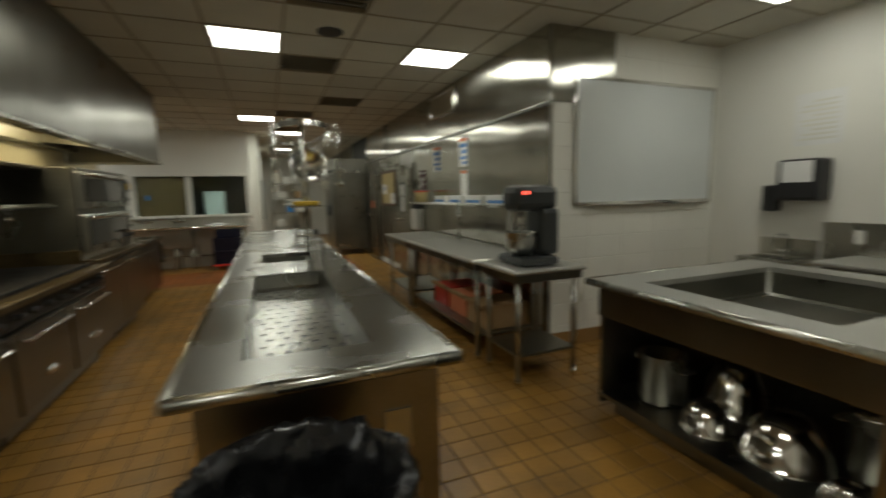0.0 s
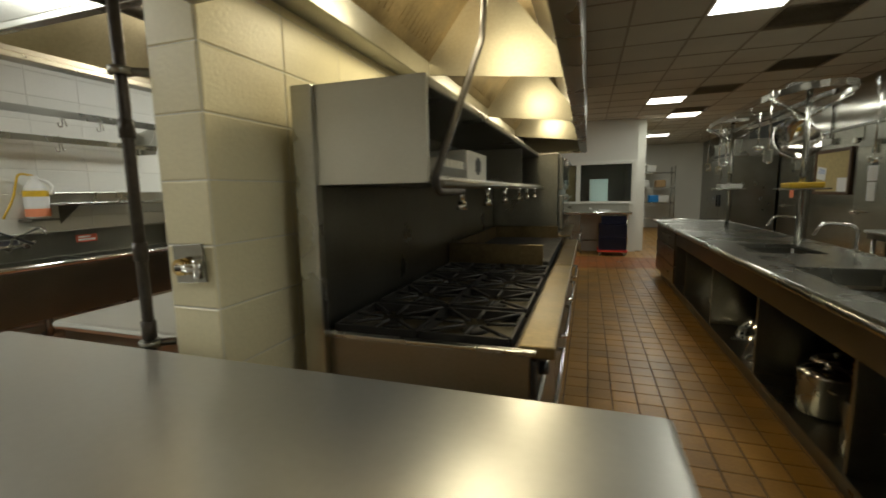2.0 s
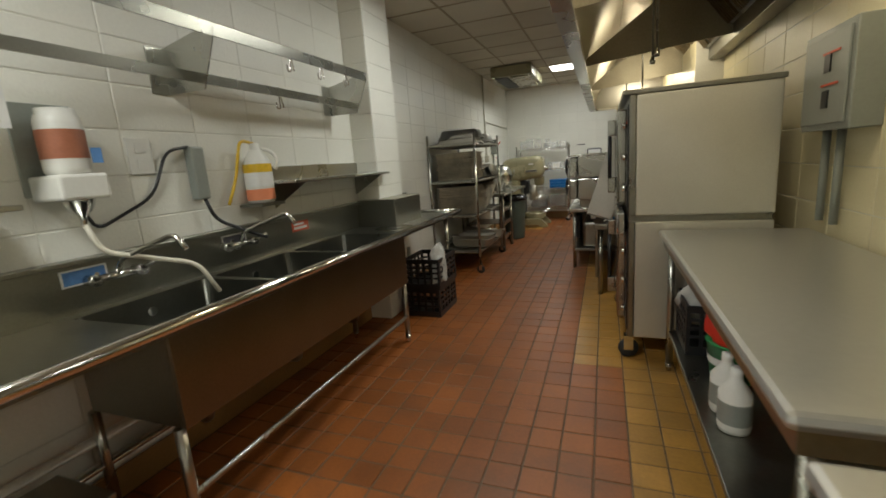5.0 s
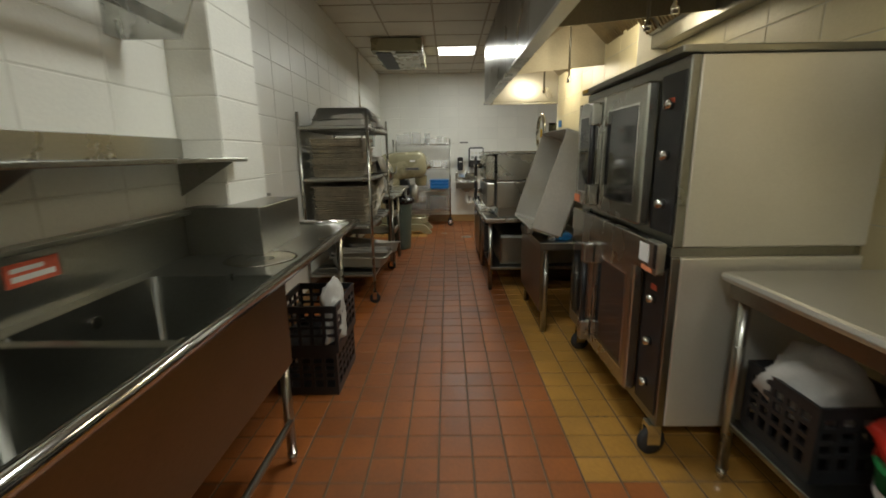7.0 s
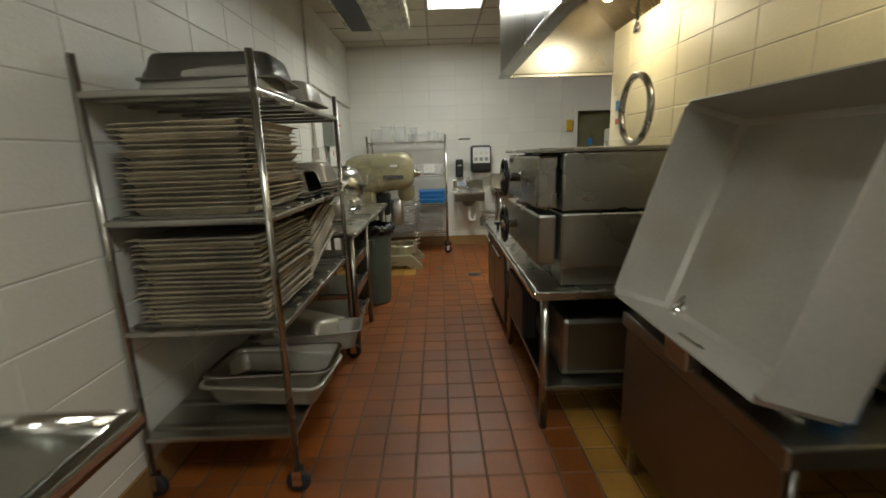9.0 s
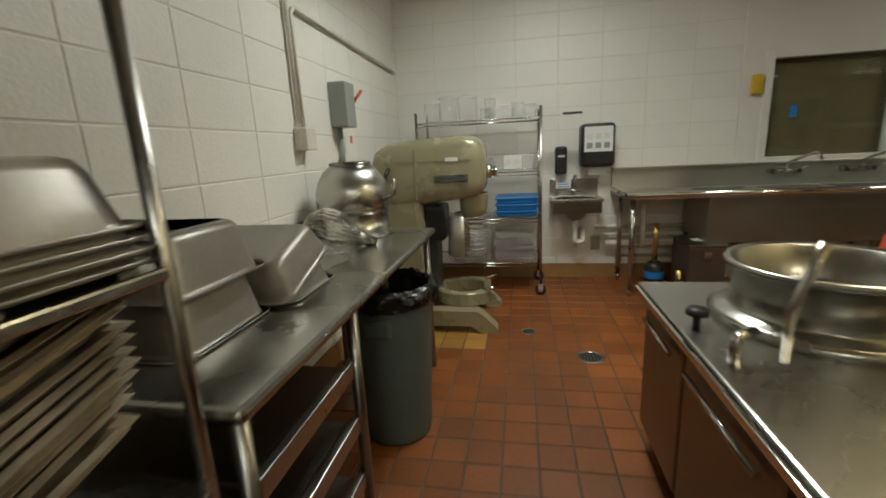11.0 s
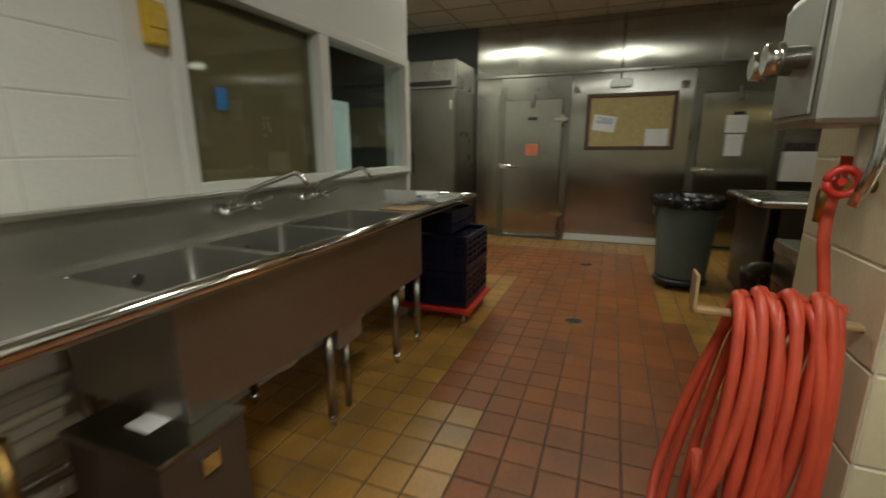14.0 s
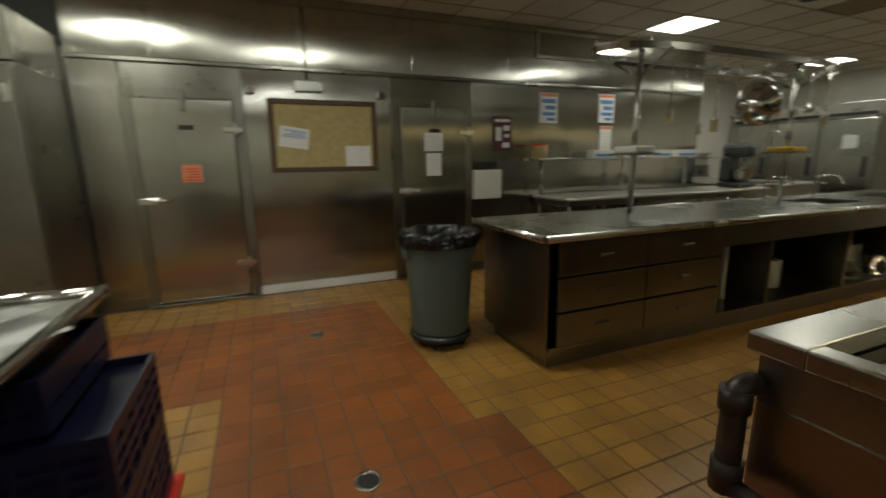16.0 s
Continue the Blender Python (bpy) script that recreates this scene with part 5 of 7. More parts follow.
def bin_thing(name, label, x, y, r, h, material, bag=True, dolly=False, group="bins", drape=.17):
    t = thing(name, label, "waste bin", (x, y, 0), group)
    z0 = .10 if dolly else 0
    part("body", lathed((x, y, z0), [(.001, .01), (r * .80, .0), (r * .82, .02), (r * .97, h - .06), (r * .97, h - .05), (r * 1.04, h - .045), (r * 1.05, h), (r * .99, h), (r * .93, h - .05), (r * .80, .05), (.001, .05)], 32), material, t)
    for s in (-1, 1):
        part("handle", boxes((x - .06, x + .06, y + s * r * .98 - .02, y + s * r * .98 + .02, z0 + h - .16, z0 + h - .08), bev=.012), material, t)
    if bag:
        key = [(r * .20, h - .44), (r * .55, h - .36), (r * .74, h - .18), (r * .84, h - .04), (r * 1.00, h + .035), (r * 1.10, h + .012), (r * 1.13, h - drape * .4), (r * (1.06 + drape * .6), h - drape)]
        prof = []
        for (ra, za), (rb, zb) in zip(key, key[1:]):
            prof += [(ra + (rb - ra) * q / 4, za + (zb - za) * q / 4) for q in range(4)]
        bm = lathed((x, y, z0), prof + [key[-1]], 84)
        for v in bm.verts:
            q = Vector((v.co.x * 1.0, v.co.y * 1.0, v.co.z * .45))
            d = (abs(noise.noise(q * 14)) - .2) * .05 + (abs(noise.noise(q * 34)) - .2) * .026 + noise.noise(v.co * 70) * .006
            v.co += Vector((v.co.x - x, v.co.y - y, .15)).normalized() * d
        part("bin_bag", bm, BAG, t, "crumpled black liner folded over the rim")
    if dolly:
        part("dolly", lathed((x, y, .05), [(.001, 0), (r * .86, 0), (r * .9, .02), (r * .86, .045), (.001, .045)], 24), BLACK, t)
        for k in range(5):
            a = k * 2 * math.pi / 5
            part("caster", lathed(None, [(.001, -.012), (.026, -.012), (.03, 0), (.026, .012), (.001, .012)], 10, pose(x + r * .7 * math.cos(a), y + r * .7 * math.sin(a), .03, 90, 0, 20 * k)), RUBBER, t)


bin_thing("waste_bin", "round grey bin with a black liner under the table", -2.70, 6.78, .20, .72, GREY_BIN, drape=.05)
bin_thing("waste_bin", "grey-green round bin with black liner on a wheeled dolly", 3.06, 6.95, .26, .72, GREY_BIN, True, True, drape=.07)
bin_thing("waste_bin", "bin lined with a crumpled shiny black bag", 2.57, -.24, .255, .77, GREY_BIN)

# inverted mixing bowl, whisk and pans on the baking table
bw = thing("mixing_bowl", "large steel mixing bowl turned upside down", "bowl", (-3.03, 7.2, .88))
part("shell", lathed((-3.02, 7.25, .882), [(.205, 0), (.205, .014), (.192, .018), (.194, .15), (.203, .17), (.202, .23), (.185, .30), (.15, .355), (.112, .388), (.001, .392)], 36), STEEL, bw)
part("band", lathed((-3.02, 7.25, .882), [(.193, .13), (.203, .145), (.202, .162)], 36), STEEL, bw)
part("foot_ring", lathed((-3.02, 7.25, 1.252), [(.11, 0), (.115, .03), (.10, .035), (.09, .01)], 28), STEEL_DARK, bw)
part("handle", tubed((bend([(-2.83, 7.20, 1.08), (-2.76, 7.18, 1.10), (-2.76, 7.18, 1.19)], .03), .013)), STEEL_DARK, bw)
wk = thing("wire_whisk", "large wire whip attachment lying on the steel table", "whisk", (-2.95, 6.75, .9))
W0, W1 = Vector((-2.88, 6.93, .925)), Vector((-3.06, 6.74, 1.02))
ax = (W1 - W0).normalized()
wu, wv = frame_axes(ax)
for k in range(13):
    a = k * math.pi / 13
    q = math.cos(a) * wu + math.sin(a) * wv
    L = (W1 - W0).length
    pts = []
    for s in range(23):
        f = .18 + (2 * math.pi - .36) * s / 22
        pts.append(W0 + ax * (L / 2 * (1 - math.cos(f))) + q * (.115 * math.sin(f) * (.92 - .16 * math.cos(f))))
    part("wire", tubed((pts, .0021), n=5), STEEL, wk)
part("hub", tubed(([W0 - ax * .09, W0 - ax * .02, W0 + ax * .03], [.022, .032, .04]), n=14), STEEL_DARK, wk)
part("pin", tubed(([W0 - ax * .05 - wu * .06, W0 - ax * .05 + wu * .06], .01)), STEEL, wk)
def deep_pan(h, row, lab, w=.42, d=.33):
    ob = tagged(new("steel_pan", mesh_of("steel_pan", deep_tray(w, d, h), PAN_STEEL)), lab, "pan", "pans on the baking table")
    ob.matrix_basis = pose(*row)


deep_pan(.145, (-3.07, 5.915, 1.028, 180, 0, 0), "deep steel pan turned upside down on the table")
deep_pan(.145, (-3.055, 5.90, 1.175, 180, 0, 0), "deep steel pan upside down on another pan")
deep_pan(.11, (-3.01, 6.285, .993, 180, 0, 0), "steel pan turned upside down under a leaning pan", .40, .30)
deep_pan(.11, (-3.01, 6.225, 1.058, 200, 0, 0), "steel pan leaning tilted over another pan")

# ---- floor mixer ----
def floor_mixer(cx, cy):
    t = thing("floor_mixer", "large grey-green enamelled floor-standing dough mixer", "mixer", (cx, cy, 0))
    # the head points to +x, column at -x
    for y in (cy - .27, cy + .27):
        bm = bmesh.new()
        profile = ((-.46, .03), (-.46, .16), (.30, .16), (.34, .14), (.45, .035), (.45, .001), (.33, .001), (.26, .05), (-.34, .05), (-.38, .001), (-.46, .001))
        near = [bm.verts.new((cx + dx, y - .055, z)) for dx, z in profile]
        far = [bm.verts.new((cx + dx, y + .055, z)) for dx, z in profile]
        bm.faces.new(near)
        bm.faces.new(far[::-1])
        for k in range(len(profile)):
            n = (k + 1) % len(profile)
            bm.faces.new((near[n], near[k], far[k], far[n]))
        bmesh.ops.recalc_face_normals(bm, faces=bm.faces)
        part("base_leg", bm, MIXER, t)
    part("base", boxes((cx - .45, cx - .10, cy - .214, cy + .214, .02, .158), bev=.01), MIXER, t)
    bm = bmesh.new()
    box(bm, cx - .45, cx - .10, cy - .19, cy + .19, .158, 1.0, .05)
    for v in bm.verts:
        if v.co.z < .5:
            v.co.x += .05 if v.co.x > cx - .27 else 0
    part("column", bm, MIXER, t)
    bm = bmesh.new()
    rings = []
    for dx, zlo, zhi, hw in ((-.475, .97, 1.10, .10), (-.465, .91, 1.19, .16), (-.43, .87, 1.27, .195), (-.35, .85, 1.315, .207), (-.2, .86, 1.335, .208), (0, .90, 1.345, .208),
                             (.22, .92, 1.355, .207), (.31, .935, 1.335, .20), (.36, .98, 1.28, .175), (.378, 1.04, 1.20, .11)):
        mid, hh = (zlo + zhi) / 2, (zhi - zlo) / 2
        ring = []
        for k in range(32):
            ca, sa = math.cos(k * math.pi / 16), math.sin(k * math.pi / 16)
            ring.append(bm.verts.new((cx + dx, cy + hw * math.copysign(abs(ca) ** .42, ca), mid + hh * math.copysign(abs(sa) ** .42, sa))))
        rings.append(ring)
    bm.faces.new(rings[0])
    bm.faces.new(rings[-1][::-1])
    for p, q in zip(rings, rings[1:]):
        for k in range(32):
            bm.faces.new((p[k], p[(k + 1) % 32], q[(k + 1) % 32], q[k])).smooth = True
    part("head", bm, MIXER, t)
    part("seam", boxes((cx - .13, cx - .118, cy - .2105, cy + .2105, .93, 1.27), bev=.003), MIXER, t)
    part("nose", lathed((cx + .27, cy, .80), [(.06, -.02), (.09, .0), (.105, .04), (.11, .15)], 24), MIXER, t)
    part("name_plate", boxes((cx + .02, cx + .26, cy - .215, cy - .206, 1.045, 1.095)), CHROME, t, "bright name plate")
    part("plate_mark", boxes((cx + .04, cx + .24, cy - .2175, cy - .2155, 1.058, 1.082)), INK_DARK, t)
    part("label", boxes((cx + .10, cx + .19, cy - .212, cy - .200, 1.185, 1.21)), PAPER, t)
    part("attachment_hub", tubed(([(cx + .37, cy, 1.10), (cx + .41, cy, 1.10), (cx + .41, cy, 1.10), (cx + .45, cy, 1.10)], [.05, .05, .035, .04]), n=16), CHROME, t)
    part("head_joint", boxes((cx - .33, cx + .28, cy - .2105, cy + .2105, 1.188, 1.194)), MIXER, t)
    # wire half of the bowl guard, the solid half beside it
    for r, z in ((.112, .785), (.09, .745), (.094, .705), (.098, .665), (.10, .625), (.10, .585), (.098, .545), (.094, .51)):
        part("guard_ring", tubed(([(cx + .27 + r * math.cos(a), cy + r * math.sin(a), z) for a in [i * math.pi / 10 for i in range(21)]], .0045), n=6), CHROME, t)
    bm = bmesh.new()
    arc = [math.radians(100 + 16 * k) for k in range(11)]
    for r in (.165, .157):
        for z in (.51, .80):
            for a in arc:
                bm.verts.new((cx + .24 + (r + (.80 - z) * .06) * math.cos(a), cy + (r + (.80 - z) * .06) * math.sin(a), z))
    bm.verts.ensure_lookup_table()
    v, n = bm.verts, len(arc)
    for k in range(n - 1):
        bm.faces.new((v[k], v[k + 1], v[n + k + 1], v[n + k])).smooth = True
        bm.faces.new((v[2 * n + k + 1], v[2 * n + k], v[3 * n + k], v[3 * n + k + 1])).smooth = True
        for lo, hi in ((0, 2 * n), (n, 3 * n)):
            bm.faces.new((v[lo + k], v[lo + k + 1], v[hi + k + 1], v[hi + k]))
    for k in (0, n - 1):
        bm.faces.new((v[k], v[n + k], v[3 * n + k], v[2 * n + k]))
    bmesh.ops.recalc_face_normals(bm, faces=bm.faces)
    part("splash_shield", bm, PAN_STEEL, t, "dull steel splash shield")
    part("slide", boxes((cx - .103, cx - .01, cy - .11, cy + .11, .162, .90), bev=.01), MIXER_DARK, t)
    part("dark_housing", boxes((cx - .10, cx + .06, cy - .14, cy + .14, .62, .88), bev=.03), BLACK, t)
    # open fork that carries the bowl
    bm = bmesh.new()
    fork = [math.radians(38 + 284 * k / 20) for k in range(21)]
    loops = [[bm.verts.new((cx + .19 + r * math.cos(a), cy + r * math.sin(a), z)) for r, z in ((.17, .165), (.235, .165), (.235, .25), (.225, .26), (.18, .26), (.17, .25))] for a in fork]
    for p, q in zip(loops, loops[1:]):
        for k in range(6):
            bm.faces.new((p[k], p[(k + 1) % 6], q[(k + 1) % 6], q[k]))
    bm.faces.new(loops[0][::-1])
    bm.faces.new(loops[-1])
    bmesh.ops.recalc_face_normals(bm, faces=bm.faces)
    part("bowl_fork", bm, MIXER, t)
    for side in (-1, 1):
        part("bowl_clamp", tubed(([(cx + .34, cy + side * .14, .265), (cx + .42, cy + side * .17, .285)], .012), n=8), CHROME, t)
    t.scale = (1.0, 1.0, 1.05)
    part("lever", tubed((bend([(cx - .32, cy - .2, 1.15), (cx - .325, cy - .25, 1.12), (cx - .37, cy - .26, 1.02), (cx - .46, cy - .24, .98)], .03), .014)), BLACK, t)


floor_mixer(-2.72, 8.22)

# west wall electrics
sw = thing("disconnect_switch", "grey metal switch box with a red lever", "switch", (-3.29, 7.75, 1.4))
part("case", boxes((-3.297, -3.18, 7.68, 7.84, 1.50, 1.78), bev=.008), GREY_BOX, sw)
part("lever", tubed(([(-3.2, 7.85, 1.66), (-3.14, 7.87, 1.74)], .01)), INK_RED, sw, "red-tipped lever")
part("conduit", tubed(([(-3.27, 7.76, 1.5), (-3.27, 7.76, 1.12)], .016)), GREY_BOX, sw)
part("tag", boxes((-3.24, -3.235, 7.84, 7.87, 1.40, 1.45)), INK_RED, sw)
cd = thing("wall_conduit", "white painted conduit with an outlet box on the block wall", "conduit", (-3.28, 7.3, 1.4))
part("pipe", tubed((bend([(-3.275, 7.26, 1.46), (-3.275, 7.26, 2.06), (-3.275, 7.30, 2.10), (-3.275, 9.2, 2.06), (-3.275, 9.2, 2.06)], .04), .013)), PIPE_PAINT, cd)
part("pipe", tubed(([(-3.275, 7.22, 1.5), (-3.275, 7.22, 2.9)], .013)), PIPE_PAINT, cd)
part("outlet_box", boxes((-3.297, -3.22, 7.18, 7.30, 1.36, 1.48), bev=.008), PIPE_PAINT, cd)
ac = thing("ceiling_unit", "beige ceiling mounted fan unit with a dark grille", "air unit", (-2.65, 7.3, 2.7))
part("case", boxes((-2.98, -2.30, 6.62, 7.9, 2.72, 2.885), bev=.015), MIXER, ac)
part("grille", boxes((-2.93, -2.72, 6.70, 7.85, 2.708, 2.721)), IRON, ac, "dark intake grille")
part("louvre", boxes((-2.66, -2.36, 6.70, 7.85, 2.700, 2.716), bev=.004), MIXER, ac)

# ---- north-west corner ----
cr = wire_rack("utensil_rack", "chrome wire rack of clear jars and lidded tubs", -2.99, -1.93, 8.76, 9.22, (.30, .70, 1.11, 1.55), 1.64, False, .0125)
random.seed(5)


def jar(x, y, z, r, h, label="clear plastic food container", m=CLEAR):
    t = thing("food_container", label, "container", (x, y, z), "clear containers")
    part("body", lathed((x, y, z), [(.001, .002), (r * .9, .002), (r, .02), (r, h), (r * .94, h), (r * .94, .022), (.001, .012)], 18), m, t)
    part("rim", lathed((x, y, z), [(r, h - .012), (r * 1.05, h - .006), (r * 1.05, h + .004), (r * .96, h + .004)], 18), m, t)


for x, r, h in ((-2.88, .075, .17), (-2.74, .08, .21), (-2.56, .085, .21), (-2.40, .05, .10), (-2.12, .055, .13), (-2.01, .05, .11)):
    jar(x, 8.98, 1.562, r, h)
jar(-2.36, 9.0, 1.562, .05, .19)
for x, y, z, w, d, h in ((-2.25, 8.98, 1.562, .22, .3, .10), (-2.50, 8.98, 1.122, .16, .26, .26), (-2.16, 8.95, 1.122, .36, .28, .12), (-2.70, 8.98, 1.122, .2, .3, .22)):
    t = thing("food_tub", "clear rectangular food tub on the wire rack", "container", (x, y, z), "clear containers")
    bm = tray_mesh(w, d, h, .003, .02)
    bmesh.ops.translate(bm, verts=bm.verts, vec=(x, y, z))
    part("tub", bm, CLEAR, t)
flat("tub_label", "white label with grey rings on a clear tub", "label", PAPER, "-y", 8.795, -2.24, -2.09, 1.135, 1.25, ((.15, .4, .3, .7, MORTAR), (.55, .85, .3, .7, MORTAR)))
for k in range(3):
    t = thing("blue_bin", "bright blue lidded plastic bin on the wire rack", "container", (-2.13, 8.98, .71 + k * .06), "blue bins")
    part("tub", boxes((-2.31, -1.96, 8.80, 9.16, .712 + k * .058, .765 + k * .058), bev=.015), BLUE, t)
    part("lid", boxes((-2.325, -1.945, 8.785, 9.175, .753 + k * .058, .768 + k * .058), bev=.006), BLUE, t)
lid0 = tagged(new("clear_lid", mesh_of("clear_lid", tray_mesh(.34, .36, .03, .003, .015), CLEAR)), "clear plastic lid in a stack on the rack", "lid", "clear lids")
lid0.location = (-2.16, 8.98, .31)
for k in range(1, 9):
    copy_thing(lid0, pose(-2.16, 8.98, .31 + k * .028, random.uniform(-2, 2), random.uniform(-3, 3), random.uniform(-4, 4)))
for k in range(8):
    copy_thing(lid0, pose(-2.56, 8.98, .31 + k * .03, 0, 0, random.uniform(-4, 4)))
ch = thing("cleaver", "long steel bench knife laid on the rack top", "knife", (-1.85, 8.95, 1.57))
part("blade", boxes((-1.93, -1.62, 8.90, 8.96, 1.562, 1.566)), CHROME, ch)
part("handle", boxes((-1.74, -1.58, 8.905, 8.955, 1.567, 1.585), bev=.006), BLACK, ch)


def hand_sink(x0, x1, wall, label, axis="y"):
    """Against the wall y = wall, facing -y; or, turned, against a wall facing -x."""
    t = thing("hand_sink", label, "sink", ((x0 + x1) / 2, wall, .6))
    part("rim", boxes((x0, x1, wall - .36, wall - .31, .80, .83), (x0, x1, wall - .07, wall - .02, .80, .83), (x0, x0 + .05, wall - .31, wall - .07, .80, .83), (x1 - .05, x1, wall - .31, wall - .07, .80, .83), bev=.006), STEEL, t)
    part("splash", boxes((x0, x1, wall - .02, wall - .004, .80, .99), bev=.003), STEEL, t)
    cx, cy = (x0 + x1) / 2, wall - .19
    bm = bmesh.new()
    lathe(bm, (cx, cy, .62), [(.001, .0), (.06, .0), (.14, .10), (.165, .20)], 20)
    part("bowl", bm, STEEL_DARK, t)
    part("apron", boxes((x0 + .01, x1 - .01, wall - .352, wall - .344, .70, .80)), STEEL_BROWN, t)
    part("faucet", tubed((bend([(cx, wall - .05, .83), (cx, wall - .05, 1.04), (cx, wall - .20, 1.03), (cx, wall - .20, .96)], .05), .011), ([(cx - .06, wall - .05, .88), (cx + .06, wall - .05, .88)], .014)), CHROME, t)
    part("trap", tubed((bend([(cx, cy, .62), (cx, cy, .40), (cx + .08, cy, .40), (cx + .08, cy + .02, .50), (cx + .08, wall - .004, .50)], .04), .024), n=12), WHITE_PLASTIC, t)
    return t


hand_sink(-1.82, -1.37, NY, "small stainless wall-hung hand sink")
bm = tubed(([(-1.4, NY - .05, .52), (-.3, NY - .05, .52)], .018), ([(-1.4, NY - .05, .44), (-.3, NY - .05, .44)], .018), ([(-1.3, NY - .08, .36), (-.3, NY - .08, .36)], .03), (bend([(-1.0, NY - .06, .36), (-1.0, NY - .25, .36), (-1.0, NY - .25, .75)], .04), .02), n=10)
part("pipe", bm, PIPE_PAINT, ns)
for x in (-.36, .165, .755):
    part("drain_pipe", tubed((bend([(x, 8.98, .50), (x, 8.98, .27), (x - .5, 9.2, .22)], .06), .026), n=10), PIPE_PAINT, ns)
vs = thing("valve_set", "blue-banded pump with brass valves under the sink", "pump", (-.95, 8.85, 0))
part("pump", lathed((-.95, 8.88, 0), [(.001, 0), (.08, 0), (.08, .24), (.05, .28), (.001, .28)], 18), BLACK, vs)
part("band", lathed((-.95, 8.88, .14), [(.082, 0), (.082, .06)], 18), BLUE, vs)
part("valve", tubed((bend([(-.95, 8.88, .28), (-.95, 8.88, .62)], .03), .022), (bend([(-.84, 8.80, .06), (-.80, 8.72, .10), (-.80, 8.72, .25)], .04), .035), n=12), BRASS, vs)
lump("wall_outlet", boxes((-1.42, -1.33, NY - .012, NY - .002, .28, .42), (-1.41, -1.34, NY - .016, NY - .012, .29, .41), bev=.003), GREY_BOX, "grey outlet cover low on the wall", "outlet", (-1.38, NY, .35))
td = thing("towel_dispenser", "black paper towel dispenser with a printed white panel", "dispenser", (-1.4, NY - .1, 1.1))
part("case", boxes((-1.555, -1.26, NY - .22, NY - .004, 1.10, 1.49), bev=.035), BLACK, td)
part("panel", boxes((-1.53, -1.285, NY - .226, NY - .221, 1.24, 1.46)), PAPER, td, "white instruction panel with small pictures")
for i in range(3):
    for j in range(2):
        part("print", boxes((-1.51 + i * .075, -1.46 + i * .075, NY - .2275, NY - .2262, 1.27 + j * .08, 1.32 + j * .08)), MORTAR if j else GREY_BOX, td)
part("towel", boxes((-1.48, -1.33, NY - .14, NY - .13, 1.03, 1.10)), PAPER, td)
sp2 = thing("soap_pump", "black wall soap dispenser", "dispenser", (-1.72, NY - .05, 1.04))
part("case", boxes((-1.775, -1.665, NY - .11, NY - .004, 1.04, 1.30), bev=.02), BLACK, sp2)
part("label", boxes((-1.75, -1.69, NY - .114, NY - .111, 1.20, 1.22)), PAPER, sp2)
flat("wash_sign", "small white hand-washing card above the sink", "paper", PAPER, "-y", NY - .021, -1.76, -1.62, .90, .99, lines(3, INK))

# papers and packet at the sink end
pk = thing("paper_stack", "opened white papers spread on the drainboard", "papers", (1.75, 8.95, .88))
for row in ((1.55, 8.90, .892, 0, 0, 15, .30, .22), (1.46, 8.98, .897, 0, 0, -20, .30, .22), (1.70, 8.80, .889, 0, 0, 40, .28, .2)):
    bm = bmesh.new()
    rbox(bm, pose(*row[:6]), row[6], row[7], .003)
    part("sheet", bm, PAPER, pk)
for px, py, rz, rise in ((1.36, 8.98, 15, .09), (1.46, 8.82, -12, .03), (1.78, 8.84, 55, .02)):
    bm = bmesh.new()
    m = pose(px, py, .902, 0, 0, rz)
    rows = [[bm.verts.new(m @ Vector((.10 * u, v * .11, rise * max(0, -u) ** 1.5 + .004 * abs(u) + .003 * v))) for v in (-1, 0, 1)] for u in (-1, -.75, -.5, -.25, 0, .3, .6, 1)]
    for r0, r1 in zip(rows, rows[1:]):
        for k in range(2):
            bm.faces.new((r0[k], r1[k], r1[k + 1], r0[k + 1]))
    bmesh.ops.solidify(bm, geom=list(bm.faces), thickness=.0012)
    part("curled_sheet", bm, PAPER, pk)
lump("card_folder", boxes((1.09, 1.40, 8.74, 9.02, .876, .888), bev=.003), CARD, "brown cardboard folder on the drainboard", "folder", (1.25, 8.88, .88))
fd = thing("food_packet", "plastic-wrapped white carton with blue print", "packet", (1.56, 8.92, .9))
part("carton", boxes((1.44, 1.68, 8.83, 9.01, .902, .95), bev=.01), PAPER, fd)
part("wrap", (lambda b: (rbox(b, pose(1.56, 8.92, .956, 0, 3, 2), .25, .19, .022, .01), b)[1])(bmesh.new()), CLEAR, fd)
part("print", boxes((1.437, 1.439, 8.87, 8.96, .912, .94)), INK, fd, "blue print")

# crates on a red dolly
dl = thing("crate_dolly", "red plastic dolly on casters", "dolly", (1.75, 8.78, 0))
part("deck", boxes((1.42, 2.02, 8.50, 9.06, .085, .125), bev=.012), RED, dl)
for x in (1.48, 1.96):
    for y in (8.56, 9.0):
        part("caster", lathed(None, [(.001, -.014), (.034, -.014), (.04, 0), (.034, .014), (.001, .014)], 12, pose(x, y, .042, 90, 0, 15)), GREY_BOX, dl)
        part("fork", boxes((x - .02, x + .02, y - .024, y + .024, .062, .086)), CHROME, dl)
for k in range(2):
    milk_crate("bread_crate", 1.72, 8.78, .126 + k * .27, .54, .50, .262, NAVY, "dark navy plastic crate stacked on a red dolly")
milk_crate("bread_crate", 1.74, 8.80, .67, .5, .28, .15, NAVY, "dark navy crate standing on top of the stack")

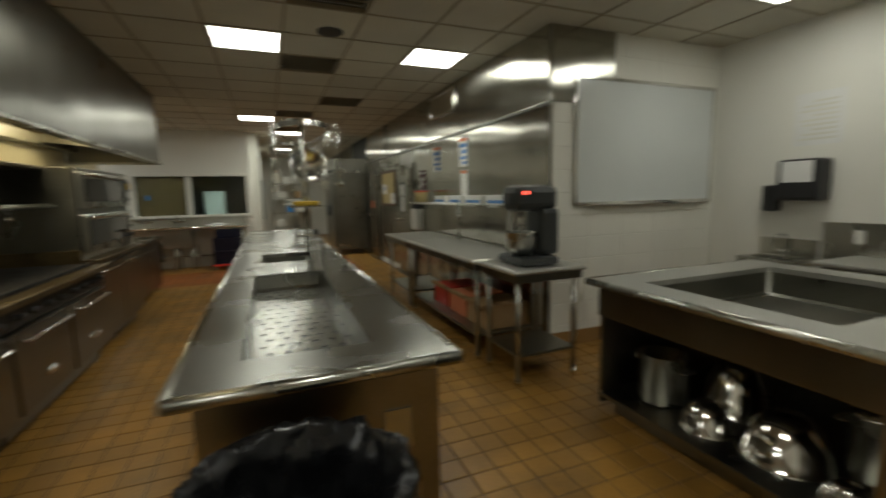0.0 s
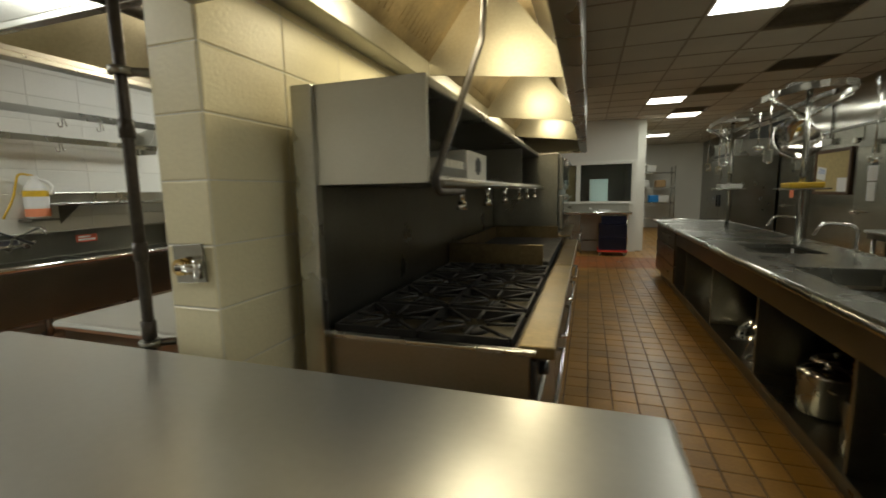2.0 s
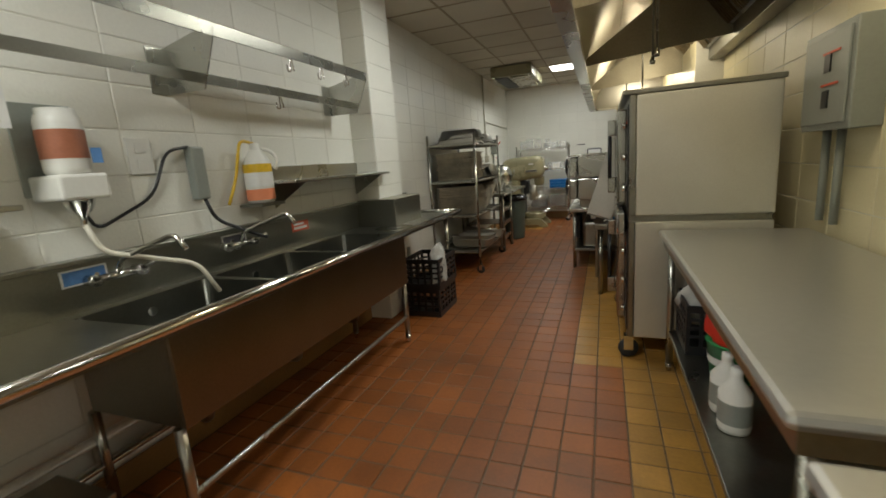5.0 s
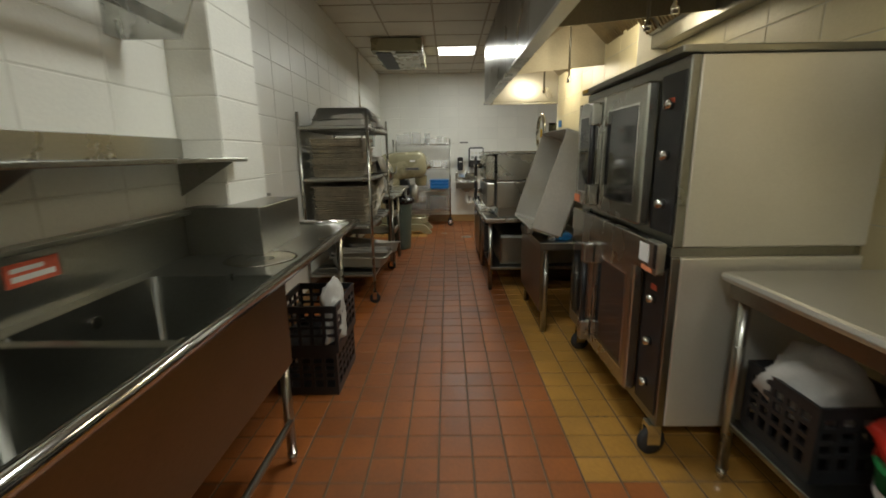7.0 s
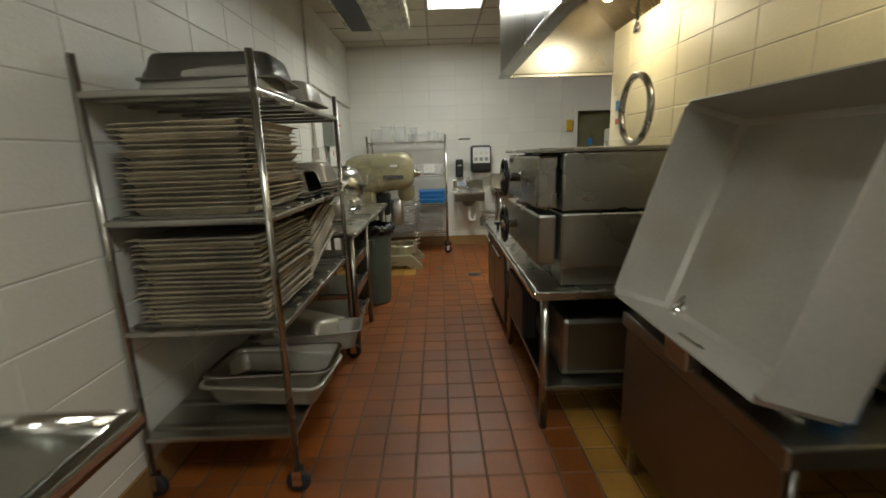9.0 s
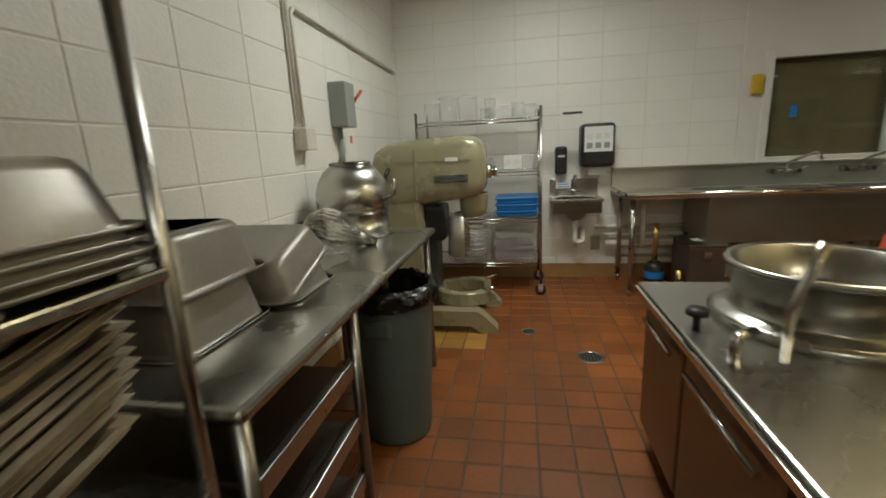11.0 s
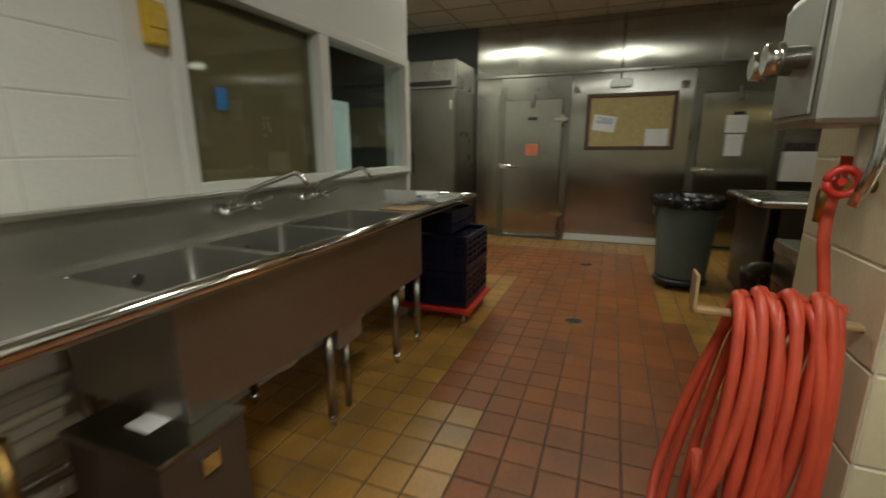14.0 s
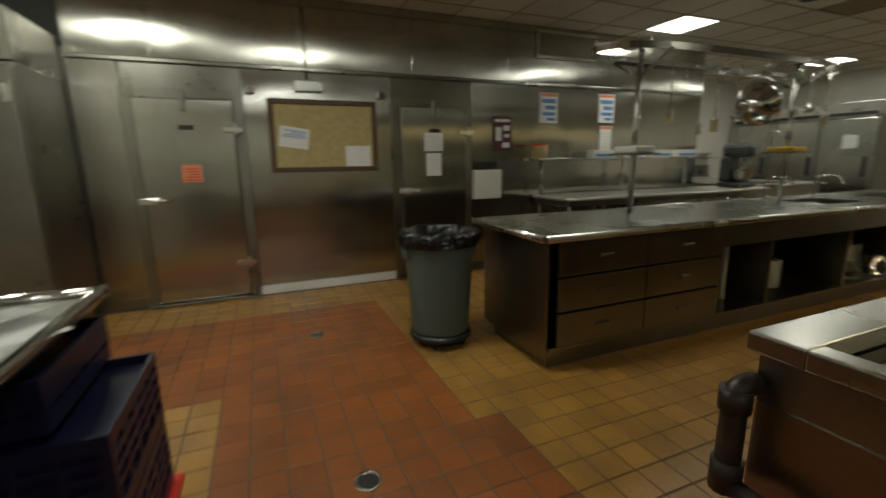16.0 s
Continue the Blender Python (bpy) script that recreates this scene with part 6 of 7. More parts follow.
# ---- oven line, west face of the partition ----
def convection_oven(x0, x1, y0, y1, z0, z1, stack):
    pbox("body", stack, OVEN_SIDE, x0 + .06, x1, y0, y1, z0, z1, .008)
    pbox("front_frame", stack, STEEL_DARK, x0 + .02, x0 + .059, y0, y1, z0, z1, .006)
    pbox("control_panel", stack, BLACK, x0 + .012, x0 + .019, y0 + .01, y0 + .20, z0 + .05, z1 - .05, .003)
    for k in range(3):
        bm = lathed(None, [(.001, 0), (.021, 0), (.018, .028), (.001, .029)], 14, pose(x0 + .012, y0 + .10, z0 + .17 + k * .2, 0, -90, 0))
        part("knob", bm, CHROME, stack)
    part("label", boxes((x0 + .0095, x0 + .0115, y0 + .08, y0 + .13, z1 - .17, z1 - .145)), INK_RED, stack)
    ym = y0 + .22 + (y1 - y0 - .24) * .52
    for a, b in ((y0 + .215, ym - .005), (ym + .005, y1 - .02)):
        d = pbox("door", stack, STEEL, x0 - .04, x0 + .018, a, b, z0 + .06, z1 - .06, .012)
        pbox("window", d, OVEN_GLASS, x0 - .044, x0 - .041, a + .07, b - .07, z0 + .15, z1 - .15, .001, "dark oven window")
        pbox("window_trim", d, CHROME, x0 - .0425, x0 - .0405, a + .06, b - .06, z0 + .14, z1 - .14, .001)
    h = ptube("handle", stack, BLACK, [(x0 - .085, ym + .035, z0 + .14), (x0 - .085, ym + .035, z1 - .14)], .016, 10)
    for z in (z0 + .09, z1 - .21):
        pbox("handle_mount", stack, STEEL, x0 - .10, x0 - .041, ym + .01, ym + .075, z, z + .12, .008)


ov = thing("double_oven", "double-stacked stainless convection oven with glass doors on casters", "oven", (-.7, 2.8, 0))
convection_oven(-1.08, -.28, 2.17, 3.38, .98, 1.72, ov)
convection_oven(-1.08, -.28, 2.17, 3.38, .16, .94, ov)
pbox("spacer", ov, STEEL_DARK, -1.06, -.29, 2.18, 3.37, .941, .979, .002)
pbox("top_cap", ov, STEEL_DARK, -1.10, -.27, 2.16, 3.39, 1.722, 1.75, .005)
pbox("drip_ledge", ov, STEEL, -1.12, -1.083, 2.17, 3.38, .86, 1.0, .006)
part("label", boxes((-1.1225, -1.1205, 2.24, 2.33, .90, .98)), PAPER, ov)
part("label", boxes((-1.1225, -1.1205, 2.20, 2.30, .865, .885)), ORANGE, ov)
part("label", boxes((-1.1235, -1.1205, 3.25, 3.36, 1.05, 1.10)), ORANGE, ov)
part("label", boxes((-1.1032, -1.1, 3.26, 3.36, 1.724, 1.748)), YELLOW, ov)
part("vent", boxes((-1.1222, -1.1202, 2.175, 2.20, .89, .99)), BLACK, ov)
for x in (-1.05, -.36):
    for y in (2.21, 3.3):
        part("caster", lathed(None, [(.001, -.018), (.06, -.018), (.066, -.01), (.066, .01), (.06, .018), (.001, .018)], 18, pose(x, y, .067, 90, 0, 12)), RUBBER, ov)
        part("fork", boxes((x - .03, x + .03, y - .03, y - .022, .06, .16), (x - .03, x + .03, y + .022, y + .03, .06, .16), (x - .03, x + .03, y - .022, y + .022, .14, .16)), CHROME, ov)

bp = thing("tilting_skillet", "stainless tilting braising pan with its hood raised", "braising pan", (-.9, 4.0, 0))
pbox("table", bp, STEEL_DARK, -1.30, -.25, 3.56, 4.42, .66, .72, .008)
part("front_panel", boxes((-1.29, -1.26, 3.58, 4.40, .18, .655), bev=.005), STEEL_BROWN, bp)
for x in (-1.24, -.32):
    for y in (3.62, 4.36):
        ptube("leg", bp, STEEL, [(x, y, 0), (x, y, .66)], .024)
bm = bmesh.new()
tmp = bmesh.new()
shell(tmp, -.38, .38, -.40, .40, 0, .24)
tmp.transform(Matrix.Translation((-1.02, 3.98, 1.10)) @ Euler((0, radians(-72), 0)).to_matrix().to_4x4())
join(bm, tmp)
part("lid", bm, PAN_STEEL, bp, "open pan tilted up, brushed inside")
part("pan_body", boxes((-.92, -.30, 3.62, 4.36, .73, .98), bev=.03), STEEL, bp)
part("spout", boxes((-1.34, -1.28, 3.9, 4.02, .72, .80), bev=.01), STEEL, bp)
part("bracket", tubed(([(-1.2, 3.7, .70), (-1.1, 3.7, .80)], .03), ([(-1.2, 4.3, .70), (-1.1, 4.3, .80)], .03)), CHROME, bp)
lump("blue_cloth", crumpled(-1.1, 3.72, .722, .08, .1, .04, 9, 2), BLUE, "crumpled blue cloth on the braising pan table", "cloth", (-1.1, 3.72, .722))

kbn = thing("steamer_base", "stainless equipment base with cupboards and a drip trough", "cabinet", (-1.1, 5.9, 0))
pbox("deck", kbn, STEEL, -1.61, -.36, 4.62, 6.82, .70, .745, .008)
pbox("cupboard", kbn, STEEL_BROWN, -1.56, -.37, 5.75, 6.80, .08, .698, .006)
for a, b in ((5.78, 6.32), (6.34, 6.77)):
    d = pbox("cupboard_door", kbn, STEEL_BROWN, -1.585, -1.562, a, b, .12, .67, .006)
    ptube("handle", d, CHROME, [(-1.605, a + .06, .62), (-1.605, b - .06, .62)], .01)
pbox("drip_rail", kbn, CHROME, -1.625, -1.612, 4.63, 6.8, .71, .735, .003)
pbox("undershelf", kbn, STEEL_DARK, -1.55, -.4, 4.66, 5.74, .22, .245, .004)
for x in (-1.55, -.4):
    for y in (4.70, 5.7):
        ptube("leg", kbn, STEEL, [(x, y, 0), (x, y, .70)], .022)
pbox("control_box", kbn, BLACK, -1.58, -1.50, 5.1, 5.6, .30, .60, .01)
part("gear", boxes((-1.45, -.6, 4.75, 5.55, .246, .56), bev=.03), STEEL_DARK, kbn)

st = thing("pressure_steamer", "two-door stainless pressure steamer with black hand wheels", "steamer", (-1.2, 5.05, .75))
st.location.y += .02
pbox("pedestal", st, STEEL_DARK, -1.48, -.80, 4.68, 5.46, .746, .843, .006)
for z0, z1 in ((.845, 1.10), (1.107, 1.365)):
    pbox("compartment", st, STEEL, -1.50, -.75, 4.62, 5.52, z0, z1, .01)
    d = pbox("door", st, STEEL, -1.60, -1.512, 4.66, 5.46, z0 + .01, z1 - .01, .012)
    c = (-1.67, 5.18, (z0 + z1) / 2)
    for name, bm in (("wheel_rim", tubed(([(c[0], c[1] + .095 * math.cos(a), c[2] + .095 * math.sin(a)) for a in [i * math.pi / 14 for i in range(29)]], .012), n=8)),
                     ("spokes", tubed(*[([c, (c[0], c[1] + .095 * math.cos(a), c[2] + .095 * math.sin(a))], .008) for a in (.5, 2.6, 4.7)], n=8)),
                     ("shaft", tubed(([(-1.60, c[1], c[2]), (-1.69, c[1], c[2])], .024), n=12))):
        part(name, bm, BLACK if name != "shaft" else CHROME, st)
    pbox("hinge", st, STEEL, -1.60, -1.50, 5.47, 5.53, z0 + .04, z0 + .10, .006)
pbox("top", st, STEEL, -1.61, -.74, 4.61, 5.53, 1.367, 1.385, .004)
pbox("label", st, BLACK, -1.6035, -1.6005, 5.30, 5.42, 1.315, 1.34, .0005)
lump("steel_ring", (lambda b: (tube(b, [(-1.0, 5.1 + .17 * math.cos(a), 1.573 + .17 * math.sin(a)) for a in [i * math.pi / 16 for i in range(33)]], .018, 10), b)[1])(bmesh.new()), STEEL, "steel ring leaning behind the steamer top", "ring", (-1.0, 5.1, 1.385))

kt = thing("steam_kettle", "round stainless steam kettle with a thick rolled rim", "kettle", (-1.2, 6.25, .745))
part("shell", lathed((-1.16, 6.42, .745), [(.31, 0), (.315, .015), (.29, .03), (.26, .04), (.252, .05), (.252, .165), (.275, .173), (.28, .186), (.27, .198), (.245, .19), (.24, .08), (.19, .025), (.001, .01)], 40), STEEL, kt)
part("tap", tubed((bend([(-1.55, 6.10, .745), (-1.55, 6.10, .82), (-1.49, 6.14, .82)], .02), .016), n=10), CHROME, kt)
part("valve_knob", lathed((-1.55, 6.35, .745), [(.001, .06), (.03, .06), (.035, .04), (.012, .03), (.012, 0)], 14), BLACK, kt)
part("handle", tubed((bend([(-1.48, 6.02, .80), (-1.50, 5.98, .95), (-1.46, 5.97, 1.10)], .03), .011)), CHROME, kt)

# partition wall, west side and end
eb = thing("electrical_box", "grey electrical panel with red switches and conduit", "electrical panel", (-.15, 2.1, 1.4))
part("case", boxes((-.22, -.102, 1.60, 2.10, 1.42, 1.88), bev=.006), GREY_BOX, eb)
part("door", boxes((-.232, -.221, 1.63, 2.07, 1.45, 1.85), bev=.004), GREY_BOX, eb)
for k in range(2):
    part("switch", boxes((-.238, -.2325, 1.78, 1.84, 1.52 + k * .16, 1.60 + k * .16)), BLACK, eb)
    part("switch_tag", boxes((-.237, -.2325, 1.70, 1.86, 1.62 + k * .14, 1.63 + k * .14)), INK_RED, eb)
part("conduit", tubed((bend([(-.14, 2.0, 1.42), (-.14, 2.0, .96)], .04), .018), ([(-.14, 1.85, 1.42), (-.14, 1.85, .96)], .018), n=10), GREY_BOX, eb)
lump("junction_box", boxes((-.17, -.102, .18, .30, 1.30, 1.52), bev=.008), GREY_BOX, "small grey junction box on the block wall", "electrical box", (-.14, .24, 1.3))
rp = thing("riser_pipe", "dark vertical steel pipe clamped to the wall end", "pipe", (-.2, .0, 0))
part("pipe", tubed(([(-.20, -.02, 0.0), (-.20, -.02, 2.895)], .018), n=12), PIPE_DARK, rp)
for z in (1.62, .95, 1.22, 2.4):
    part("coupling", tubed(([(-.20, -.02, z - .03), (-.20, -.02, z + .03)], .023), n=12), PIPE_DARK, rp)
for z in (.90, 1.80):
    part("clamp", tubed(([(-.20, -.02, z), (-.095, .06, z)], .014), ([(-.20, -.02, z - .012), (-.20, -.02, z + .012)], .035), n=10), STEEL_DARK, rp)
part("branch", tubed((bend([(-.20, -.02, 2.1), (-.42, -.02, 2.1), (-.42, .3, 2.1)], .05), .024), n=10), PIPE_DARK, rp)
vp = thing("gas_valve", "worn steel plate with a chrome valve on the wall end", "valve", (0, -.01, 1.18))
bm = bmesh.new()
rbox(bm, pose(.005, -.012, 1.185, 0, -4, 0), .125, .008, .125, .002)
part("plate", bm, STEEL_DARK, vp)
part("valve_body", tubed(([(.01, -.012, 1.18), (.01, -.06, 1.18)], [.03, .026]), n=16), BRASS, vp)
part("valve_handle", tubed(([(.01, -.06, 1.18), (.09, -.06, 1.178)], [.016, .012]), ([(.09, -.06, 1.15), (.09, -.06, 1.21)], .014), n=10), CHROME, vp)

# under the wall table: crate, towels, bottles
milk_crate("milk_crate", -.62, 1.86, .276, .34, .34, .28, BLACK, "black plastic milk crate full of rags")
lump("rag", crumpled(-.62, 1.90, .42, .15, .15, .15, 7), CLOTH, "white crumpled rag heaped in a black crate", "rag", (-.62, 1.9, .42))
lump("red_cloth", crumpled(-.60, 1.50, .44, .13, .16, .12, 21), RED, "red cloth draped over a green bucket", "cloth", (-.6, 1.5, .44))
gb = thing("green_bucket", "green plastic bucket with white lettering", "bucket", (-.60, 1.50, .276))
part("body", lathed((-.60, 1.50, .276), [(.001, 0), (.11, 0), (.13, .17), (.136, .175), (.125, .18), (.001, .17)], 24), GREEN, gb)
part("print", lathed((-.60, 1.50, .276), [(.122, .07), (.127, .11)], 24), PAPER, gb)
for y in (1.16, 1.02):
    bt = thing("cleaner_bottle", "white plastic cleaner bottle with a printed label", "bottle", (-.72, y, .276), "bottles")
    part("bottle", lathed((-.72, y, .276), [(.001, 0), (.055, 0), (.06, .02), (.06, .16), (.025, .21), (.02, .23)], 18), WHITE_PLASTIC, bt)
    part("cap", lathed((-.72, y, .506), [(.022, 0), (.022, .03), (.001, .03)], 12), WHITE_PLASTIC, bt)
    part("label", lathed((-.72, y, .276), [(.0608, .04), (.0608, .13)], 18), GREY_BOX, bt)

# hose on the wall end
hs = thing("hose_coil", "coiled red rubber hose hung on a wall bracket", "hose", (-.12, 7.2, 1.0))
hs.location += Vector((-.16, .13, -.05))
random.seed(8)
for k in range(11):
    y0, drift, dz, wx = 7.01 + k * .018, random.uniform(-.02, .16), random.uniform(.30, .41), random.uniform(.08, .13)
    lean, swing = random.uniform(-.03, .03), random.uniform(.0, .035)
    pts = []
    for i in range(41):
        a = 2 * math.pi * i / 40
        low = (1 - math.cos(a)) / 2
        pts.append((-.12 + wx * math.sin(a) * (.75 + .45 * low) + lean * low, y0 + drift * low ** 1.4 + swing * math.sin(a) + .013 * i / 40, .985 - 2 * dz * low + .012 * (k % 3)))
    part("loop", tubed((pts, .0125), n=8), HOSE, hs)
part("loop", tubed((bend([(-.06, 7.03, 1.30), (-.06, 7.05, 1.16), (-.07, 7.01, .9), (-.03, 7.0, .5), (-.05, 7.08, .24), (-.12, 7.2, .27), (-.15, 7.24, .6)], .14), .0125), n=8), HOSE, hs)
hb = thing("hose_bracket", "tan metal hose bracket on the wall end", "bracket", (-.1, 7.1, .9))
hb.location += Vector((-.16, .15, -.05))
part("arm", boxes((-.135, -.105, 6.952, 7.27, .945, .957), (-.15, -.09, 7.262, 7.27, .957, 1.04), bev=.003), CARD, hb)
tpv = thing("hose_tap", "brass hose tap with a red hand wheel", "tap", (-.06, 7.0, 1.3))
tpv.location += Vector((-.15, .15, -.17))
part("body", tubed((bend([(-.06, 6.952, 1.36), (-.06, 7.03, 1.36), (-.06, 7.03, 1.28)], .02), .016), n=10), BRASS, tpv)
part("wheel", tubed(([(-.12 + .0 * i, 7.03 + .027 * math.cos(i * .524), 1.37 + .027 * math.sin(i * .524)) for i in range(13)], .008), ([(-.06, 7.03, 1.37), (-.12, 7.03, 1.37)], .008), n=8), RED, tpv)
wd = thing("mixing_station", "steel water mixing box with chrome valves", "dispenser", (0, 7.0, 1.5))
wd.location += Vector((-.16, .15, -.06))
part("case", boxes((-.18, .06, 6.952, 7.12, 1.37, 1.64), bev=.012), SATIN, wd)
part("cover", boxes((-.165, .045, 7.121, 7.128, 1.39, 1.62), bev=.003), SATIN, wd)
for vx in (-.12, -.03):
    part("valve", tubed(([(vx, 7.128, 1.50), (vx, 7.17, 1.50), (vx, 7.171, 1.50), (vx, 7.20, 1.50)], [.022, .022, .032, .028]), n=14), CHROME, wd)
part("hook", tubed((bend([(-.17, 7.02, 1.50), (-.20, 7.02, 1.50), (-.20, 7.02, 1.30), (-.17, 7.03, 1.22)], .03), .012)), CHROME, wd)
part("pipe", tubed((bend([(-.10, 7.0, 1.37), (-.10, 7.0, 1.26)], .03), .016), ([(-.05, 6.98, 1.64), (-.05, 6.98, 2.95)], .016), ([(.02, 6.98, 1.64), (.02, 6.98, 2.95)], .016), n=10), PIPE_PAINT, wd)
for z, c in ((1.72, BLUE), (1.60, INK_RED)):
    flat("wall_label", "small coloured pipe label on the block wall", "label", c, "-x", -.362, 6.78, 6.94, z, z + (.09 if c is BLUE else .05))

# ---- fridge and corridor ----
fr = thing("reach_in_fridge", "dark stainless two-door upright refrigerator", "refrigerator", (4.45, 10.2, 0))
pbox("body", fr, STEEL_DARK, 4.08, 4.86, 9.53, 11.0, .14, 2.02, .008)
pbox("top_unit", fr, STEEL, 4.06, 4.86, 9.53, 11.0, 2.022, 2.36, .008)
pbox("grille", fr, BLACK, 4.05, 4.059, 9.60, 10.94, 2.05, 2.11, .003)
for k in range(2):
    a = 9.54 + k * .73
    d = pbox("door", fr, STEEL_DARK, 4.02, 4.078, a, a + .72, .20, 1.98, .01)
    pbox("handle", d, BLACK, 3.995, 4.019, a + (.58 if k == 0 else .06), a + (.64 if k == 0 else .12), .95, 1.22, .008)
    pbox("hinge", d, CHROME, 4.0, 4.019, a + .02, a + .06, 1.75, 1.87, .004)
for y in (9.62, 10.9):
    for x in (4.14, 4.8):
        ptube("leg", fr, CHROME, [(x, y, 0), (x, y, .14)], .025)
for k in range(4):
    t = thing("wall_locker", "grey corridor locker door", "locker", (2.6, 11.2 + k, 0), "lockers")
    pbox("body", t, GREY_BOX, 2.405, 2.46, 10.8 + k * .8, 11.5 + k * .8, .9, 1.9, .01)
wire_rack("store_rack", "chrome store rack with tubs at the corridor end", 2.7, 3.9, 14.9, 15.6, (.4, .9, 1.4, 1.9), 2.1, False)
for x, z, c in ((2.9, .42, WHITE_PLASTIC), (3.3, .92, BLUE), (3.6, .92, WHITE_PLASTIC), (3.0, 1.42, WHITE_PLASTIC), (3.5, 1.42, CARD), (3.2, 1.92, WHITE_PLASTIC)):
    lump("store_tub", boxes((x - .15, x + .15, 15.0, 15.4, z, z + .24), bev=.02), c, "plastic storage tub on the far rack", "tub", (x, 15.2, z), "storage tubs")

# south-east double fridge
f2 = thing("reach_in_fridge", "tall stainless double refrigerator with a taped note", "refrigerator", (5.7, -2.1, 0))
pbox("body", f2, STEEL_DARK, 4.35, 6.95, -2.58, -1.78, .14, 2.0, .008)
pbox("top_unit", f2, STEEL, 4.35, 6.95, -2.58, -1.76, 2.002, 2.26, .008)
pbox("grille", f2, BLACK, 4.42, 6.88, -1.758, -1.752, 2.02, 2.08, .003)
for k in range(3):
    d = pbox("door", f2, STEEL, 4.37 + k * .86, 5.21 + k * .86, -1.779, -1.72, .2, 1.97, .01)
    pbox("handle", d, BLACK, 4.45 + k * .86, 4.50 + k * .86, -1.718, -1.69, .95, 1.3, .008)
for x in (4.45, 6.85):
    for y in (-2.5, -1.86):
        ptube("leg", f2, CHROME, [(x, y, 0), (x, y, .14)], .025)
flat("notice", "white note taped to the refrigerator door", "paper", PAPER, "y", -1.72, 4.62, 4.84, 1.45, 1.68, lines(5, MORTAR))

# ---- steam counter with pots, south-east ----
def pot(x, y, z, r, h, lid=True, label="stainless stock pot with lid on the lower shelf"):
    t = thing("stock_pot", label, "pot", (x, y, z), "pots")
    part("body", lathed((x, y, z), [(.001, .003), (r * .95, .003), (r, .02), (r, h), (r * 1.03, h + .004), (r * .97, h + .004), (r * .96, .02), (.001, .012)], 24), STEEL, t)
    for s in (-1, 1):
        part("handle", tubed((bend([(x - .05, y + s * r, z + h * .8), (x - .05, y + s * (r + .04), z + h * .8), (x + .05, y + s * (r + .04), z + h * .8), (x + .05, y + s * r, z + h * .8)], .02), .007)), CHROME, t)
    if lid:
        part("lid", lathed((x, y, z + h + .004), [(r * 1.02, 0), (r * 1.0, .012), (r * .5, .03), (.001, .035)], 24), CHROME, t)
        part("knob", lathed((x, y, z + h + .035), [(.012, 0), (.022, .02), (.001, .028)], 12), CHROME, t)


def dome(x, y, z, r, h, label):
    t = thing("mixing_bowl", label, "bowl", (x, y, z), "bowls")
    part("shell", lathed((x, y, z), [(r * 1.04, 0), (r * 1.04, .008), (r, .012), (r * .9, h * .45), (r * .62, h * .85), (r * .4, h), (.001, h)], 28), CHROME, t)


i2 = thing("steam_counter", "stainless counter with a long recessed well and open shelf", "counter", (5.25, .2, 0))
part("countertop", boxes((4.45, 6.05, -.58, -.30, .865, .90), (4.45, 6.05, .68, .95, .865, .90), (4.45, 4.66, -.30, .68, .865, .90), (5.84, 6.05, -.30, .68, .865, .90)), STEEL_TOP, i2)
for q in ([(4.45, -.58, .88), (6.05, -.58, .88)], [(4.45, .95, .88), (6.05, .95, .88)], [(4.45, -.58, .88), (4.45, .95, .88)], [(6.05, -.58, .88), (6.05, .95, .88)]):
    ptube("rolled_edge", i2, STEEL, q, .024, 12)
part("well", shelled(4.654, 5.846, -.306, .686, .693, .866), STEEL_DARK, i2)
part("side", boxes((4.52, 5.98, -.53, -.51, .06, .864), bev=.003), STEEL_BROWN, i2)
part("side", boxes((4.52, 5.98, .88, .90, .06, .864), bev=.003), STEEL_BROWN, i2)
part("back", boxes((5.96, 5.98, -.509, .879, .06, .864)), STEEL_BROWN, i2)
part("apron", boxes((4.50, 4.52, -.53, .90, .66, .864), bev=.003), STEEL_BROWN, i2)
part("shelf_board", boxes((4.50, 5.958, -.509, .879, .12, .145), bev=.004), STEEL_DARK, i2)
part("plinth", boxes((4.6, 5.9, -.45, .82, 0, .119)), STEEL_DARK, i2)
pot(4.78, .62, .146, .14, .30, False, "tall stainless pot on the lower shelf")
dome(4.72, .28, .146, .13, .15, "shiny steel bowl upside down on the shelf")
dome(4.82, -.06, .146, .19, .22, "shiny steel bowl upside down on the shelf")
dome(5.05, .35, .146, .16, .3, "shiny steel bowl upside down on the shelf")
dome(4.66, -.38, .146, .09, .12, "small shiny steel bowl on the shelf")
pot(5.0, -.32, .146, .10, .30, True)

# pots in the main island
for x, y, r, h, lid in ((2.62, .55, .15, .22, True), (2.60, .95, .11, .26, False), (2.66, 1.45, .17, .24, True), (2.62, 1.95, .12, .2, True), (2.66, 2.6, .16, .28, False), (2.64, 3.9, .15, .25, True)):
    pot(x, y, .166, r, h, lid, "stainless pot stored on the island's lower shelf")
for px, py, pr_, ph, lid in ((2.46, .36, .11, .24, False), (2.44, .74, .12, .20, True), (2.45, 1.24, .11, .26, False), (2.47, 1.70, .13, .22, True)):
    pot(px, py, .166, pr_, ph, lid, "stainless pot stored at the front of the island shelf")
dome(2.46, 2.45, .166, .15, .2, "shiny steel bowl upside down on the island shelf")
dome(2.62, 3.0, .166, .2, .18, "shiny steel bowl upside down on the island shelf")
dome(2.62, 4.15, .166, .14, .2, "shiny steel bowl upside down on the island shelf")
lump("white_board", boxes((2.48, 2.86, 4.62, 4.66, .166, .62), bev=.01), WHITE_PLASTIC, "white cutting board standing on the island shelf", "board", (2.67, 4.64, .166))
